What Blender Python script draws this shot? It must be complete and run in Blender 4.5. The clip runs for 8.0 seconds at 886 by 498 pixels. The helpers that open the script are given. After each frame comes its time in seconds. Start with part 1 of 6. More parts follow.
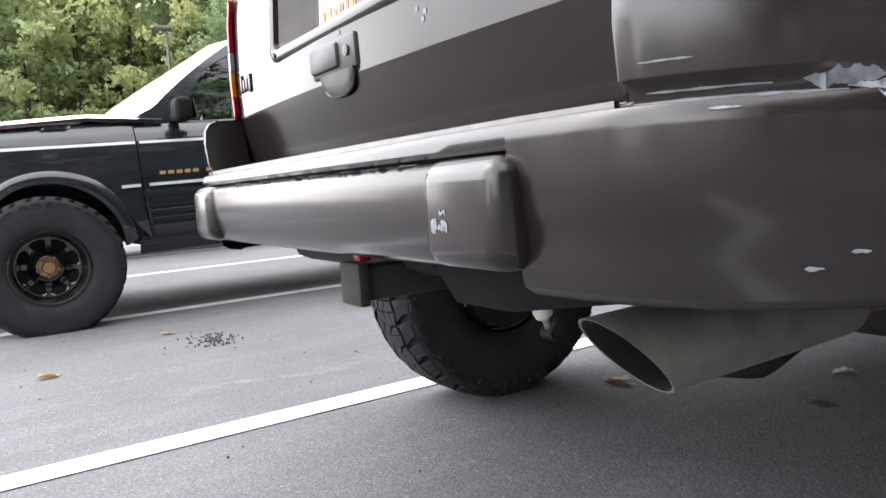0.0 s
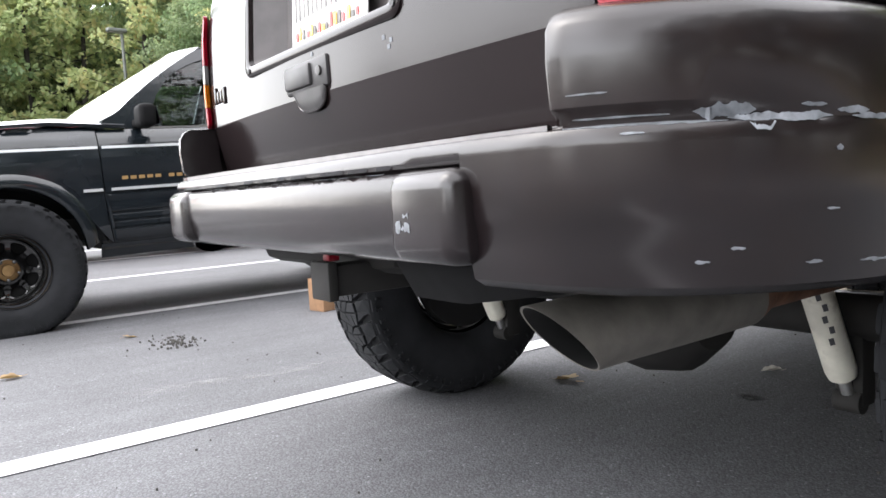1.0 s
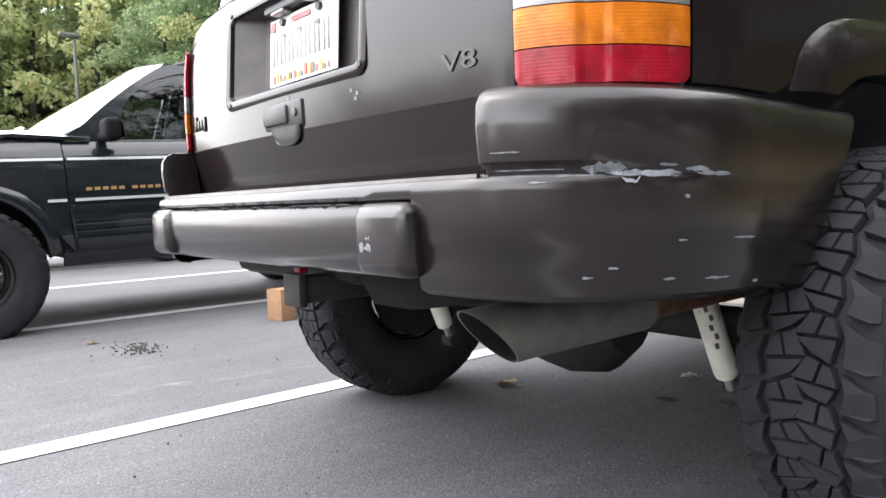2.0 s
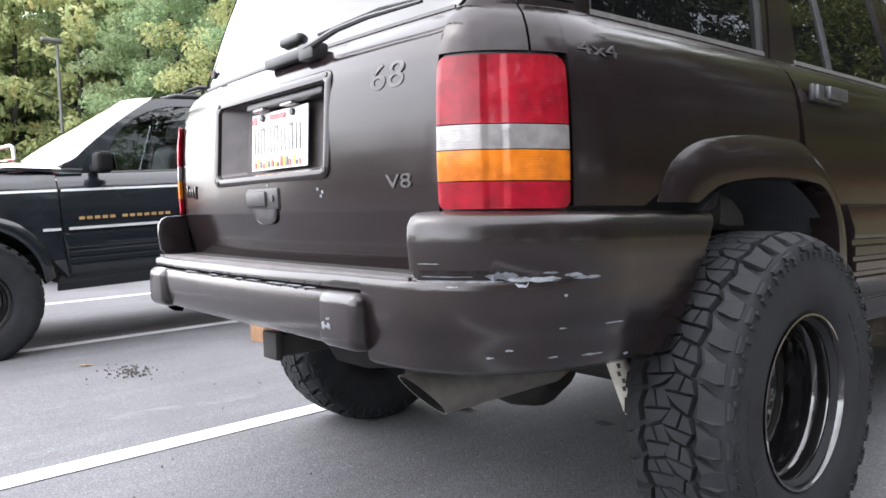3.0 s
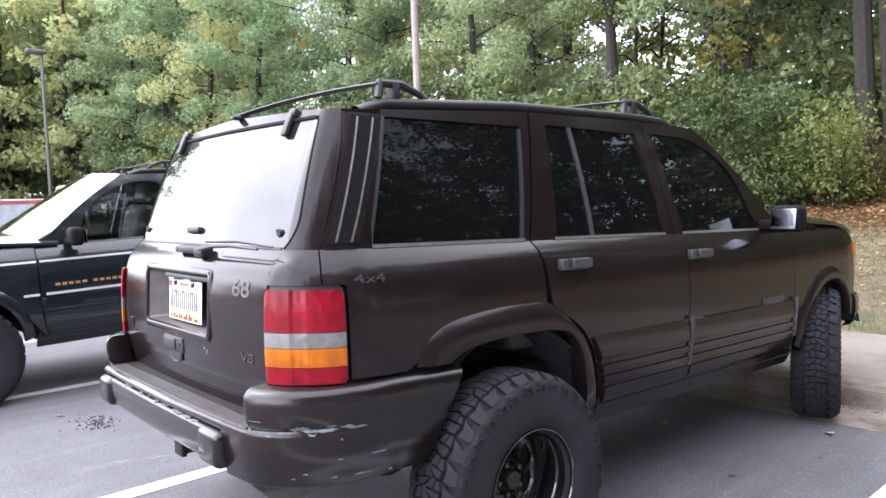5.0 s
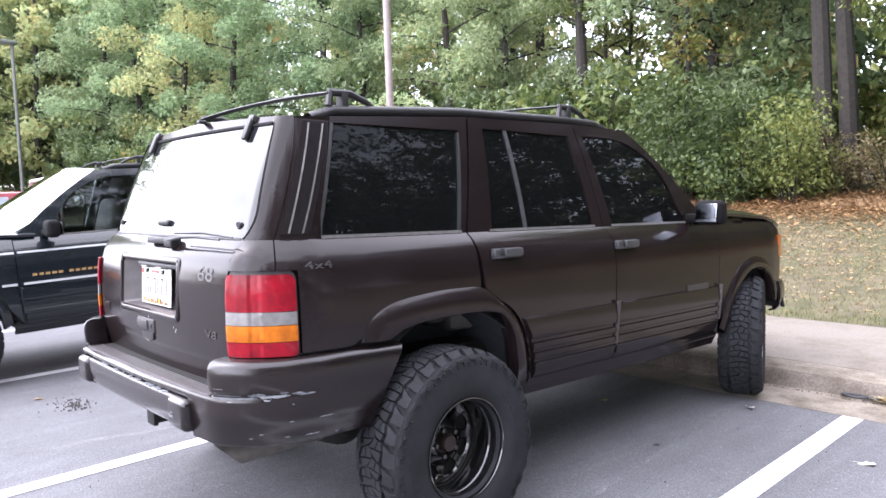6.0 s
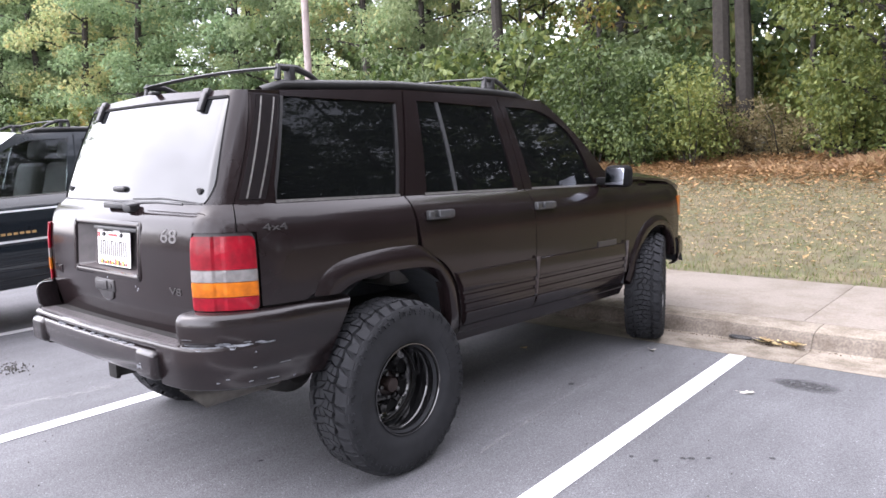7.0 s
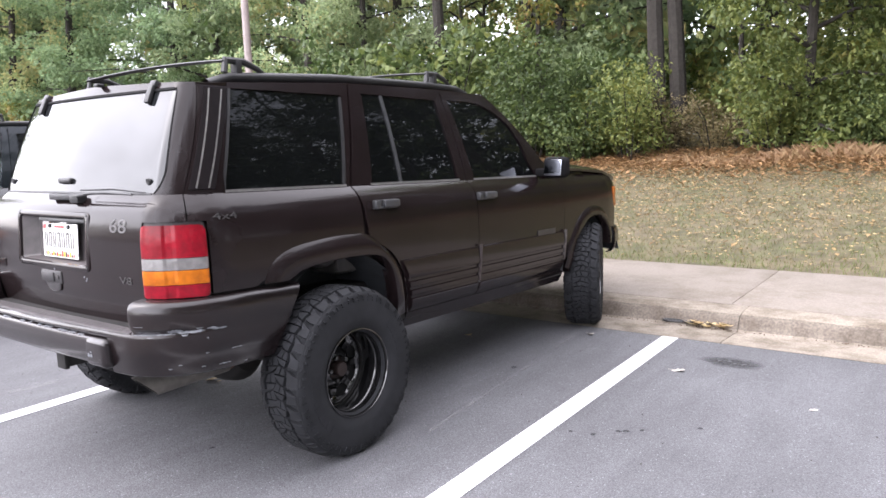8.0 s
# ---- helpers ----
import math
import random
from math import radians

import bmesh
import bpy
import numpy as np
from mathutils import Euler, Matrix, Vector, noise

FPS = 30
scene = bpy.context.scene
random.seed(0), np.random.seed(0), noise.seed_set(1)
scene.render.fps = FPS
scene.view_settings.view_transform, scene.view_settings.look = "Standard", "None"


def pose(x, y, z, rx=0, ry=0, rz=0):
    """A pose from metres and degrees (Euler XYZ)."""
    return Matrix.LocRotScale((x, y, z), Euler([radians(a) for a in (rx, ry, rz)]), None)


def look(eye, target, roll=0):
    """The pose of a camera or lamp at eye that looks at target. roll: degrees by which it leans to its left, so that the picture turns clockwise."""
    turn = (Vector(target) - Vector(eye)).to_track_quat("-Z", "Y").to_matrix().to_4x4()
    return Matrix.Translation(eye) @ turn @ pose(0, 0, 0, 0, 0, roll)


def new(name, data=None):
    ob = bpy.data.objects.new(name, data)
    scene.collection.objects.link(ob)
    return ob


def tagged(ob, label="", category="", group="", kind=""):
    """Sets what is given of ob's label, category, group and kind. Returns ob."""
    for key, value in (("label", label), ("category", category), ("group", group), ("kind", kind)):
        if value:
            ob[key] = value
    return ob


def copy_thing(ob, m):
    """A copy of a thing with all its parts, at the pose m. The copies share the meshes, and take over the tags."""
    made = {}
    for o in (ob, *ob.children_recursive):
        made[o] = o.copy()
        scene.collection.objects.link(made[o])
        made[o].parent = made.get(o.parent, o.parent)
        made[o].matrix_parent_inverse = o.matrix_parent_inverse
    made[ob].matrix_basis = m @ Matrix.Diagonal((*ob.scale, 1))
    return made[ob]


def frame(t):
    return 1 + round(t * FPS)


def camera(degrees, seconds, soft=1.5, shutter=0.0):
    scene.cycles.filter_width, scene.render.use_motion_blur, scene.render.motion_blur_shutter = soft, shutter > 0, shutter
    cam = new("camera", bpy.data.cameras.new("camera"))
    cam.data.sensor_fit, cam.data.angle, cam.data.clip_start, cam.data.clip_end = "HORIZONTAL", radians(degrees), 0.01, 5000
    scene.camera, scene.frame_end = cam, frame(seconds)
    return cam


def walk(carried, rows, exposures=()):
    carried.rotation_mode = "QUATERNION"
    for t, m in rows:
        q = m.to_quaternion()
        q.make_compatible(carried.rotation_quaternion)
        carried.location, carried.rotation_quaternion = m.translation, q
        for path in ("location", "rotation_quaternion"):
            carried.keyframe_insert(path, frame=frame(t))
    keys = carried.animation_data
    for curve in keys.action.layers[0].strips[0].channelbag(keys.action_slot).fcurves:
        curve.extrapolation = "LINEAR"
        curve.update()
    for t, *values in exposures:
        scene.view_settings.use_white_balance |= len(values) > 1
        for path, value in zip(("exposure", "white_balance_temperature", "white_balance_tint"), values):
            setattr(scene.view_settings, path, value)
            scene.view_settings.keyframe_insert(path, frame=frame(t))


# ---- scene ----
cam = camera(62.06, 8.0, soft=1.55)
PATH = [
    (0, (1.1057, -1.3839, 0.6911), (-0.5852, -0.3313, 0.5089), -3.926),
    (0.5, (1.1436, -1.4122, 0.6881), (-0.5347, -0.3384, 0.5141), -3.559),
    (1, (1.2184, -1.4611, 0.6904), (-0.4110, -0.3132, 0.5251), -3.183),
    (2.5, (1.5595, -1.6696, 0.7691), (0.0207, -0.3984, 0.6418), -1.719),
    (3, (1.7288, -1.7362, 0.8878), (0.1989, -0.4544, 0.7594), -1.861),
    (3.5, (1.9345, -1.8527, 1.1031), (0.4096, -0.5649, 0.9759), -1.731),
    (4, (2.1560, -1.8823, 1.2899), (0.6351, -0.5901, 1.1594), -1.776),
    (4.5, (2.4279, -1.8582, 1.3865), (0.9128, -0.5596, 1.2516), -1.857),
    (6, (3.0265, -1.9872, 1.4222), (1.5565, -0.6403, 1.2646), -1.798),
    (6.5, (3.1284, -2.1358, 1.4276), (1.7410, -0.7191, 1.1670), -1.755),
    (7, (3.1932, -2.2963, 1.4537), (1.8918, -0.8015, 1.1858), -1.797),
    (7.5, (3.2364, -2.3911, 1.4450), (2.0120, -0.8321, 1.1797), -2.075),
    (8, (3.2755, -2.4056, 1.4286), (2.0922, -0.8180, 1.1468), -1.991),
]
walk(cam, [(t, look(eye, target, roll)) for t, eye, target, roll in PATH],
     # the phone opens up as it moves back, and cools its white
     [(0, 2.37, 6500, 10), (1, 2.35, 6500, 10), (2.5, 2.41, 6450, 11), (3, 2.46, 6350, 12), (4, 2.34, 6200, 15), (4.5, 2.34, 6150, 16), (6, 2.70, 6050, 19), (6.5, 2.67, 6100, 19), (7, 2.50, 6250, 18), (8, 2.42, 6350, 17)])

# ---------------------------------------------------------------- light
world = bpy.data.worlds.new("overcast_sky")
scene.world = world
world.use_nodes = True
wn, wl = world.node_tree.nodes, world.node_tree.links
sky = wn.new("ShaderNodeTexSky")
sky.sky_type, sky.sun_disc = "NISHITA", False
sky.sun_elevation, sky.sun_rotation = radians(54), radians(220)
sky.air_density, sky.dust_density, sky.ozone_density = 1.0, 2.0, 1.5
pale = wn.new("ShaderNodeHueSaturation")
pale.inputs["Saturation"].default_value = 0.26
wl.new(sky.outputs[0], pale.inputs["Color"])
cloud = wn.new("ShaderNodeTexNoise")
cloud.inputs["Scale"].default_value, cloud.inputs["Detail"].default_value = 2.6, 6
wc = wn.new("ShaderNodeTexCoord")
wl.new(wc.outputs["Generated"], cloud.inputs["Vector"])
tone = wn.new("ShaderNodeMapRange")
tone.inputs["From Min"].default_value, tone.inputs["From Max"].default_value = 0.3, 0.7
tone.inputs["To Min"].default_value, tone.inputs["To Max"].default_value = 0.45, 1.4
wl.new(cloud.outputs["Fac"], tone.inputs["Value"])
wl.new(tone.outputs[0], pale.inputs["Value"])
wl.new(pale.outputs[0], wn["Background"].inputs[0])
wn["Background"].inputs[1].default_value = 0.15
sun = new("sun", bpy.data.lights.new("sun", "SUN"))
sun.data.energy, sun.data.angle, sun.data.color = 1.6, radians(174), (1.0, 0.97, 0.965)
sun.matrix_world = look((-4.9, -5.6, 10.3), (0, 0, 0))


# ---------------------------------------------------------------- helpers
def part(name, bm, material, parent=None, label="", smooth=True):
    me = bpy.data.meshes.new(name)
    bm.to_mesh(me)
    bm.free()
    if smooth:
        me.shade_smooth()
        me.set_sharp_from_angle(angle=radians(38))
    for m in (material if isinstance(material, (list, tuple)) else [material]):
        me.materials.append(m)
    ob = new(name, me)
    if parent is not None:
        ob.parent = parent
    if label:
        ob["label"] = label
    return ob


def thing(name, m, label, category, group="", kind=""):
    ob = new(name)
    ob.matrix_world = m
    ob.empty_display_size = 0.1
    return tagged(ob, label, category, group, kind)


def add_grid(bm, P, thick=0.0, close_u=False, flip=False):
    """Faces over a grid of points P[v][u]; thick > 0 gives the sheet a back and a rim."""
    P = np.asarray(P, float)
    nv, nu = P.shape[:2]
    f = [[bm.verts.new(p) for p in row] for row in P]

    def quad(a, b, c, d):
        if len({a, b, c, d}) == 4:
            bm.faces.new((d, c, b, a) if flip else (a, b, c, d))

    last = nu if close_u else nu - 1
    for j in range(nv - 1):
        for i in range(last):
            k = (i + 1) % nu
            quad(f[j][i], f[j][k], f[j + 1][k], f[j + 1][i])
    if thick:
        du = np.gradient(P, axis=1)
        dv = np.gradient(P, axis=0)
        n = np.cross(du, dv)
        n /= np.linalg.norm(n, axis=2, keepdims=True) + 1e-9
        if flip:
            n = -n
        Q = P - n * thick
        b = [[bm.verts.new(p) for p in row] for row in Q]
        for j in range(nv - 1):
            for i in range(last):
                k = (i + 1) % nu
                quad(b[j + 1][i], b[j + 1][k], b[j][k], b[j][i])
        for i in range(last):
            k = (i + 1) % nu
            quad(b[0][i], b[0][k], f[0][k], f[0][i])
            quad(f[-1][i], f[-1][k], b[-1][k], b[-1][i])
        if not close_u:
            for j in range(nv - 1):
                quad(f[j][0], f[j + 1][0], b[j + 1][0], b[j][0])
                quad(b[j][-1], b[j + 1][-1], f[j + 1][-1], f[j][-1])
    return bm


def sheet(P, thick=0.0, mirror=False, close_u=False, flip=False):
    P = np.array(P, float)
    if mirror:
        P[..., 0] *= -1
        flip = not flip
    return add_grid(bmesh.new(), P, thick, close_u, flip)


def add_box(bm, x0, x1, y0, y1, z0, z1, bevel=0.0, seg=2, m=None):
    r = bmesh.ops.create_cube(bm, size=1, matrix=Matrix.LocRotScale(((x0 + x1) / 2, (y0 + y1) / 2, (z0 + z1) / 2), None, (abs(x1 - x0), abs(y1 - y0), abs(z1 - z0))))
    vs = r["verts"]
    if bevel:
        es = list({e for v in vs for e in v.link_edges})
        o = bmesh.ops.bevel(bm, geom=es, offset=bevel, segments=seg, affect="EDGES", profile=0.5)
        vs = list({v for f in o["faces"] for v in f.verts} | {v for v in vs if v.is_valid})
    if m is not None:
        bmesh.ops.transform(bm, matrix=m, verts=vs)
    return bm


def box(*a, **k):
    return add_box(bmesh.new(), *a, **k)


def add_tube(bm, pts, radii, n=12, caps=True):
    """A round tube through pts."""
    pts = [Vector(p) for p in pts]
    if isinstance(radii, (int, float)):
        radii = [radii] * len(pts)
    rings, ref = [], None
    for i, p in enumerate(pts):
        d = (pts[min(i + 1, len(pts) - 1)] - pts[max(i - 1, 0)]).normalized()
        if ref is None:
            ref = d.orthogonal().normalized()
        a = (ref - d * ref.dot(d)).normalized()
        ref = a
        b = d.cross(a)
        rings.append([bm.verts.new(p + (a * math.cos(2 * math.pi * k / n) + b * math.sin(2 * math.pi * k / n)) * radii[i]) for k in range(n)])
    for r, s in zip(rings, rings[1:]):
        for k in range(n):
            bm.faces.new((r[k], r[(k + 1) % n], s[(k + 1) % n], s[k]))
    if caps:
        bm.faces.new(rings[0][::-1])
        bm.faces.new(rings[-1])
    return bm


def tube(pts, radii, n=12, caps=True):
    return add_tube(bmesh.new(), pts, radii, n, caps)


def add_lathe(bm, prof, n=64, axis="x", close=False):
    """prof: (radius, along axis) points turned round the axis."""
    P = []
    for r, a in prof:
        row = []
        for k in range(n):
            t = 2 * math.pi * k / n
            row.append((a, r * math.cos(t), r * math.sin(t)) if axis == "x" else (r * math.cos(t), r * math.sin(t), a))
        P.append(row)
    if close:
        P.append(P[0])
    add_grid(bm, P, close_u=True)
    return bm


def finish(bm, dist=1e-5):
    bmesh.ops.remove_doubles(bm, verts=bm.verts, dist=dist)
    bmesh.ops.recalc_face_normals(bm, faces=bm.faces)
    return bm


def interp(x, xs, ys):
    return float(np.interp(x, xs, ys))


def resample(pts, n):
    pts = np.array(pts, float)
    # smooth the polyline by Catmull-Rom, then even spacing
    q = np.vstack([2 * pts[0] - pts[1], pts, 2 * pts[-1] - pts[-2]])
    out = []
    for i in range(1, len(q) - 2):
        for t in np.linspace(0, 1, 12, endpoint=False):
            a, b, c, d = q[i - 1], q[i], q[i + 1], q[i + 2]
            out.append(0.5 * ((2 * b) + (c - a) * t + (2 * a - 5 * b + 4 * c - d) * t * t + (3 * b - a - 3 * c + d) * t ** 3))
    out.append(pts[-1])
    out = np.array(out)
    s = np.r_[0, np.cumsum(np.linalg.norm(np.diff(out, axis=0), axis=1))]
    return np.stack([np.interp(np.linspace(0, s[-1], n), s, out[:, k]) for k in range(out.shape[1])], 1)


# ---------------------------------------------------------------- materials
def material(name, color, rough=0.5, metal=0.0, noise_scale=0.0, vary=0.0, bump=0.0, bump_scale=0.0, coat=0.0, spec=0.5, second=None, second_scale=3.0, second_edge=(0.45, 0.6), rough_vary=0.0, random_tone=0.0, object_coords=True, detail=6.0, coat_rough=0.06):
    m = bpy.data.materials.new(name)
    m.use_nodes = True
    n, l = m.node_tree.nodes, m.node_tree.links
    p = n["Principled BSDF"]
    p.inputs["Roughness"].default_value, p.inputs["Metallic"].default_value = rough, metal
    p.inputs["Specular IOR Level"].default_value = spec
    p.inputs["Coat Weight"].default_value = coat
    p.inputs["Coat Roughness"].default_value = coat_rough
    tc = n.new("ShaderNodeTexCoord")
    co = tc.outputs["Object"] if object_coords else tc.outputs["Generated"]
    rgb = n.new("ShaderNodeRGB")
    rgb.outputs[0].default_value = (*color, 1)
    out = rgb.outputs[0]
    if second is not None:
        t = n.new("ShaderNodeTexNoise")
        t.inputs["Scale"].default_value, t.inputs["Detail"].default_value, t.inputs["Roughness"].default_value = second_scale, 8, 0.65
        l.new(co, t.inputs["Vector"])
        r = n.new("ShaderNodeMapRange")
        r.inputs["From Min"].default_value, r.inputs["From Max"].default_value = second_edge
        l.new(t.outputs["Fac"], r.inputs["Value"])
        x = n.new("ShaderNodeMix")
        x.data_type = "RGBA"
        l.new(r.outputs[0], x.inputs["Factor"])
        l.new(out, x.inputs["A"])
        x.inputs["B"].default_value = (*second, 1)
        out = x.outputs["Result"]
    if vary:
        t = n.new("ShaderNodeTexNoise")
        t.inputs["Scale"].default_value, t.inputs["Detail"].default_value = noise_scale, detail
        l.new(co, t.inputs["Vector"])
        r = n.new("ShaderNodeMapRange")
        r.inputs["From Min"].default_value, r.inputs["From Max"].default_value = 0.3, 0.7
        r.inputs["To Min"].default_value, r.inputs["To Max"].default_value = 1 - vary, 1 + vary
        l.new(t.outputs["Fac"], r.inputs["Value"])
        h = n.new("ShaderNodeHueSaturation")
        l.new(r.outputs[0], h.inputs["Value"])
        l.new(out, h.inputs["Color"])
        out = h.outputs[0]
        if rough_vary:
            q = n.new("ShaderNodeMapRange")
            q.inputs["From Min"].default_value, q.inputs["From Max"].default_value = 0.3, 0.7
            q.inputs["To Min"].default_value, q.inputs["To Max"].default_value = rough - rough_vary, rough + rough_vary
            l.new(t.outputs["Fac"], q.inputs["Value"])
            l.new(q.outputs[0], p.inputs["Roughness"])
    if random_tone:
        i = n.new("ShaderNodeObjectInfo")
        r = n.new("ShaderNodeMapRange")
        r.inputs["To Min"].default_value, r.inputs["To Max"].default_value = 1 - random_tone, 1 + random_tone
        l.new(i.outputs["Random"], r.inputs["Value"])
        h = n.new("ShaderNodeHueSaturation")
        l.new(r.outputs[0], h.inputs["Value"])
        l.new(out, h.inputs["Color"])
        out = h.outputs[0]
    l.new(out, p.inputs["Base Color"])
    if bump:
        t = n.new("ShaderNodeTexNoise")
        t.inputs["Scale"].default_value, t.inputs["Detail"].default_value = bump_scale, 5
        l.new(co, t.inputs["Vector"])
        b = n.new("ShaderNodeBump")
        b.inputs["Strength"].default_value, b.inputs["Distance"].default_value = min(1.0, bump * 200), 0.005
        l.new(t.outputs["Fac"], b.inputs["Height"])
        l.new(b.outputs[0], p.inputs["Normal"])
    return m


def leaf_material(name, ramp, translucent=0.35, blue=0.78):
    """Leaves: each leaf takes its own tone from the ramp."""
    m = bpy.data.materials.new(name)
    m.use_nodes = True
    n, l = m.node_tree.nodes, m.node_tree.links
    p = n["Principled BSDF"]
    p.inputs["Roughness"].default_value = 0.55
    g = n.new("ShaderNodeNewGeometry")
    i = n.new("ShaderNodeObjectInfo")
    a = n.new("ShaderNodeMath")
    a.operation = "MULTIPLY_ADD"
    a.inputs[1].default_value = 0.55
    t = n.new("ShaderNodeMath")
    t.operation = "MULTIPLY"
    t.inputs[1].default_value = 0.45
    l.new(i.outputs["Random"], t.inputs[0])
    l.new(g.outputs["Random Per Island"], a.inputs[0])
    l.new(t.outputs[0], a.inputs[2])
    c = n.new("ShaderNodeValToRGB")
    while len(c.color_ramp.elements) < len(ramp):
        c.color_ramp.elements.new(0.5)
    for e, (pos, col) in zip(c.color_ramp.elements, ramp):
        e.position, e.color = pos, (col[0], col[1], col[2] * blue, 1)
    l.new(a.outputs[0], c.inputs[0])
    l.new(c.outputs[0], p.inputs["Base Color"])
    tr = n.new("ShaderNodeBsdfTranslucent")
    l.new(c.outputs[0], tr.inputs["Color"])
    x = n.new("ShaderNodeMixShader")
    x.inputs[0].default_value = translucent
    l.new(p.outputs[0], x.inputs[1])
    l.new(tr.outputs[0], x.inputs[2])
    l.new(x.outputs[0], n["Material Output"].inputs["Surface"])
    return m


def glass_material(name, tint, rough=0.0):
    m = bpy.data.materials.new(name)
    m.use_nodes = True
    p = m.node_tree.nodes["Principled BSDF"]
    p.inputs["Base Color"].default_value = (*tint, 1)
    p.inputs["Roughness"].default_value = rough
    p.inputs["Transmission Weight"].default_value = 1.0
    p.inputs["IOR"].default_value = 1.5
    return m


def asphalt_material():
    """Fine dark aggregate with pale stones, broad stains and scuffs."""
    m = bpy.data.materials.new("asphalt")
    m.use_nodes = True
    n, l = m.node_tree.nodes, m.node_tree.links
    p = n["Principled BSDF"]
    p.inputs["Roughness"].default_value = 0.82
    tc = n.new("ShaderNodeTexCoord")

    def tex(kind, scale):
        t = n.new(kind)
        t.inputs["Scale"].default_value = scale
        l.new(tc.outputs["Object"], t.inputs["Vector"])
        return t

    def ramp(sock, a, c, lo, hi):
        r = n.new("ShaderNodeMapRange")
        r.inputs["From Min"].default_value, r.inputs["From Max"].default_value = a, c
        r.inputs["To Min"].default_value, r.inputs["To Max"].default_value = lo, hi
        l.new(sock, r.inputs["Value"])
        return r.outputs[0]

    def times(a, c):
        x = n.new("ShaderNodeMath")
        x.operation = "MULTIPLY"
        l.new(a, x.inputs[0])
        l.new(c, x.inputs[1])
        return x.outputs[0]

    stones = tex("ShaderNodeTexVoronoi", 170)
    sep = n.new("ShaderNodeSeparateColor")
    l.new(stones.outputs["Color"], sep.inputs[0])
    tone = ramp(sep.outputs[0], 0, 1, 0.82, 1.18)
    pale = ramp(sep.outputs[1], 0.975, 1.0, 1.0, 2.0)
    gaps = ramp(stones.outputs["Distance"], 0.25, 0.75, 1.08, 0.66)
    grain = tex("ShaderNodeTexNoise", 900)
    fine = ramp(grain.outputs["Fac"], 0.3, 0.7, 0.88, 1.12)
    broad = tex("ShaderNodeTexNoise", 0.9)
    broad.inputs["Detail"].default_value, broad.inputs["Roughness"].default_value = 7, 0.6
    stain = ramp(broad.outputs["Fac"], 0.32, 0.68, 0.82, 1.16)
    streak = tex("ShaderNodeTexNoise", 4.0)
    stretch = n.new("ShaderNodeMapping")
    stretch.inputs["Scale"].default_value = (2.2, 0.35, 1)
    stretch.inputs["Rotation"].default_value = (0, 0, 0.12)
    l.new(tc.outputs["Object"], stretch.inputs["Vector"])
    l.new(stretch.outputs[0], streak.inputs["Vector"])
    streak.inputs["Detail"].default_value = 5
    scuff = ramp(streak.outputs["Fac"], 0.4, 0.75, 0.95, 1.14)
    v = times(times(times(tone, pale), times(gaps, fine)), times(stain, scuff))
    h = n.new("ShaderNodeHueSaturation")
    h.inputs["Color"].default_value = (0.1085, 0.1090, 0.1165, 1)
    l.new(v, h.inputs["Value"])
    l.new(h.outputs[0], p.inputs["Base Color"])
    bp = n.new("ShaderNodeBump")
    bp.inputs["Strength"].default_value, bp.inputs["Distance"].default_value = 0.45, 0.003
    bp.invert = True
    l.new(stones.outputs["Distance"], bp.inputs["Height"])
    l.new(bp.outputs[0], p.inputs["Normal"])
    return m


BROWN = material("brown_metallic_paint", (0.0110, 0.0074, 0.0078), 0.5, 0.0, 3.0, 0.18, coat=1.0, spec=0.0, rough_vary=0.08, coat_rough=0.15)
BROWN.node_tree.nodes["Principled BSDF"].inputs["Coat IOR"].default_value = 1.38
BROWN_WORN = material("weathered_brown_bumper_paint", (0.0078, 0.0052, 0.0058), 0.44, 0.0, 5.0, 0.3, coat=1.0, spec=0.05, rough_vary=0.12, coat_rough=0.19, bump=0.0002, bump_scale=22, second=(0.0125, 0.0072, 0.0062), second_scale=3.2, second_edge=(0.48, 0.72))
n_, l_ = BROWN_WORN.node_tree.nodes, BROWN_WORN.node_tree.links
l_.new([k for k in n_ if k.type == "BUMP"][0].outputs[0], n_["Principled BSDF"].inputs["Coat Normal"])
BLACK = material("black_gloss_paint", (0.007, 0.010, 0.013), 0.25, 0.0, 3.0, 0.15, coat=1.0, spec=0.3, rough_vary=0.05)
CORE = material("dark_underbody_metal", (0.018, 0.0172, 0.0165), 0.8, 0.0, 8.0, 0.3, spec=0.3)
RUBBER = material("tyre_rubber", (0.0165, 0.0173, 0.0195), 0.8, 0.0, 12.0, 0.25, spec=0.25, bump=0.0008, bump_scale=180)
RIM = material("black_painted_steel_rim", (0.006, 0.006, 0.0065), 0.12, 0.0, 8, 0.2, coat=1.0)
TRIM = material("black_plastic_trim", (0.018, 0.018, 0.019), 0.5, 0.0, 30, 0.2)
# a 15% diffuse share in the panes imitates a veil of haze
TINT = glass_material("tinted_car_glass", (0.022, 0.025, 0.026))
TINT.node_tree.nodes["Principled BSDF"].inputs["Transmission Weight"].default_value = 0.85
TINT.node_tree.nodes["Principled BSDF"].inputs["IOR"].default_value = 1.36
CLEAR = glass_material("clear_car_glass", (0.32, 0.36, 0.36))
ASPHALT = asphalt_material()
LINE = material("white_road_paint", (0.53, 0.53, 0.54), 0.7, 0, 60, 0.14, bump=0.002, bump_scale=200, second=(0.26, 0.26, 0.27), second_scale=22, second_edge=(0.62, 0.72))
CONCRETE = material("weathered_concrete", (0.186, 0.162, 0.138), 0.9, 0, 55, 0.16, bump=0.003, bump_scale=120, second=(0.128, 0.107, 0.083), second_scale=2.6, second_edge=(0.46, 0.70), random_tone=0.06)
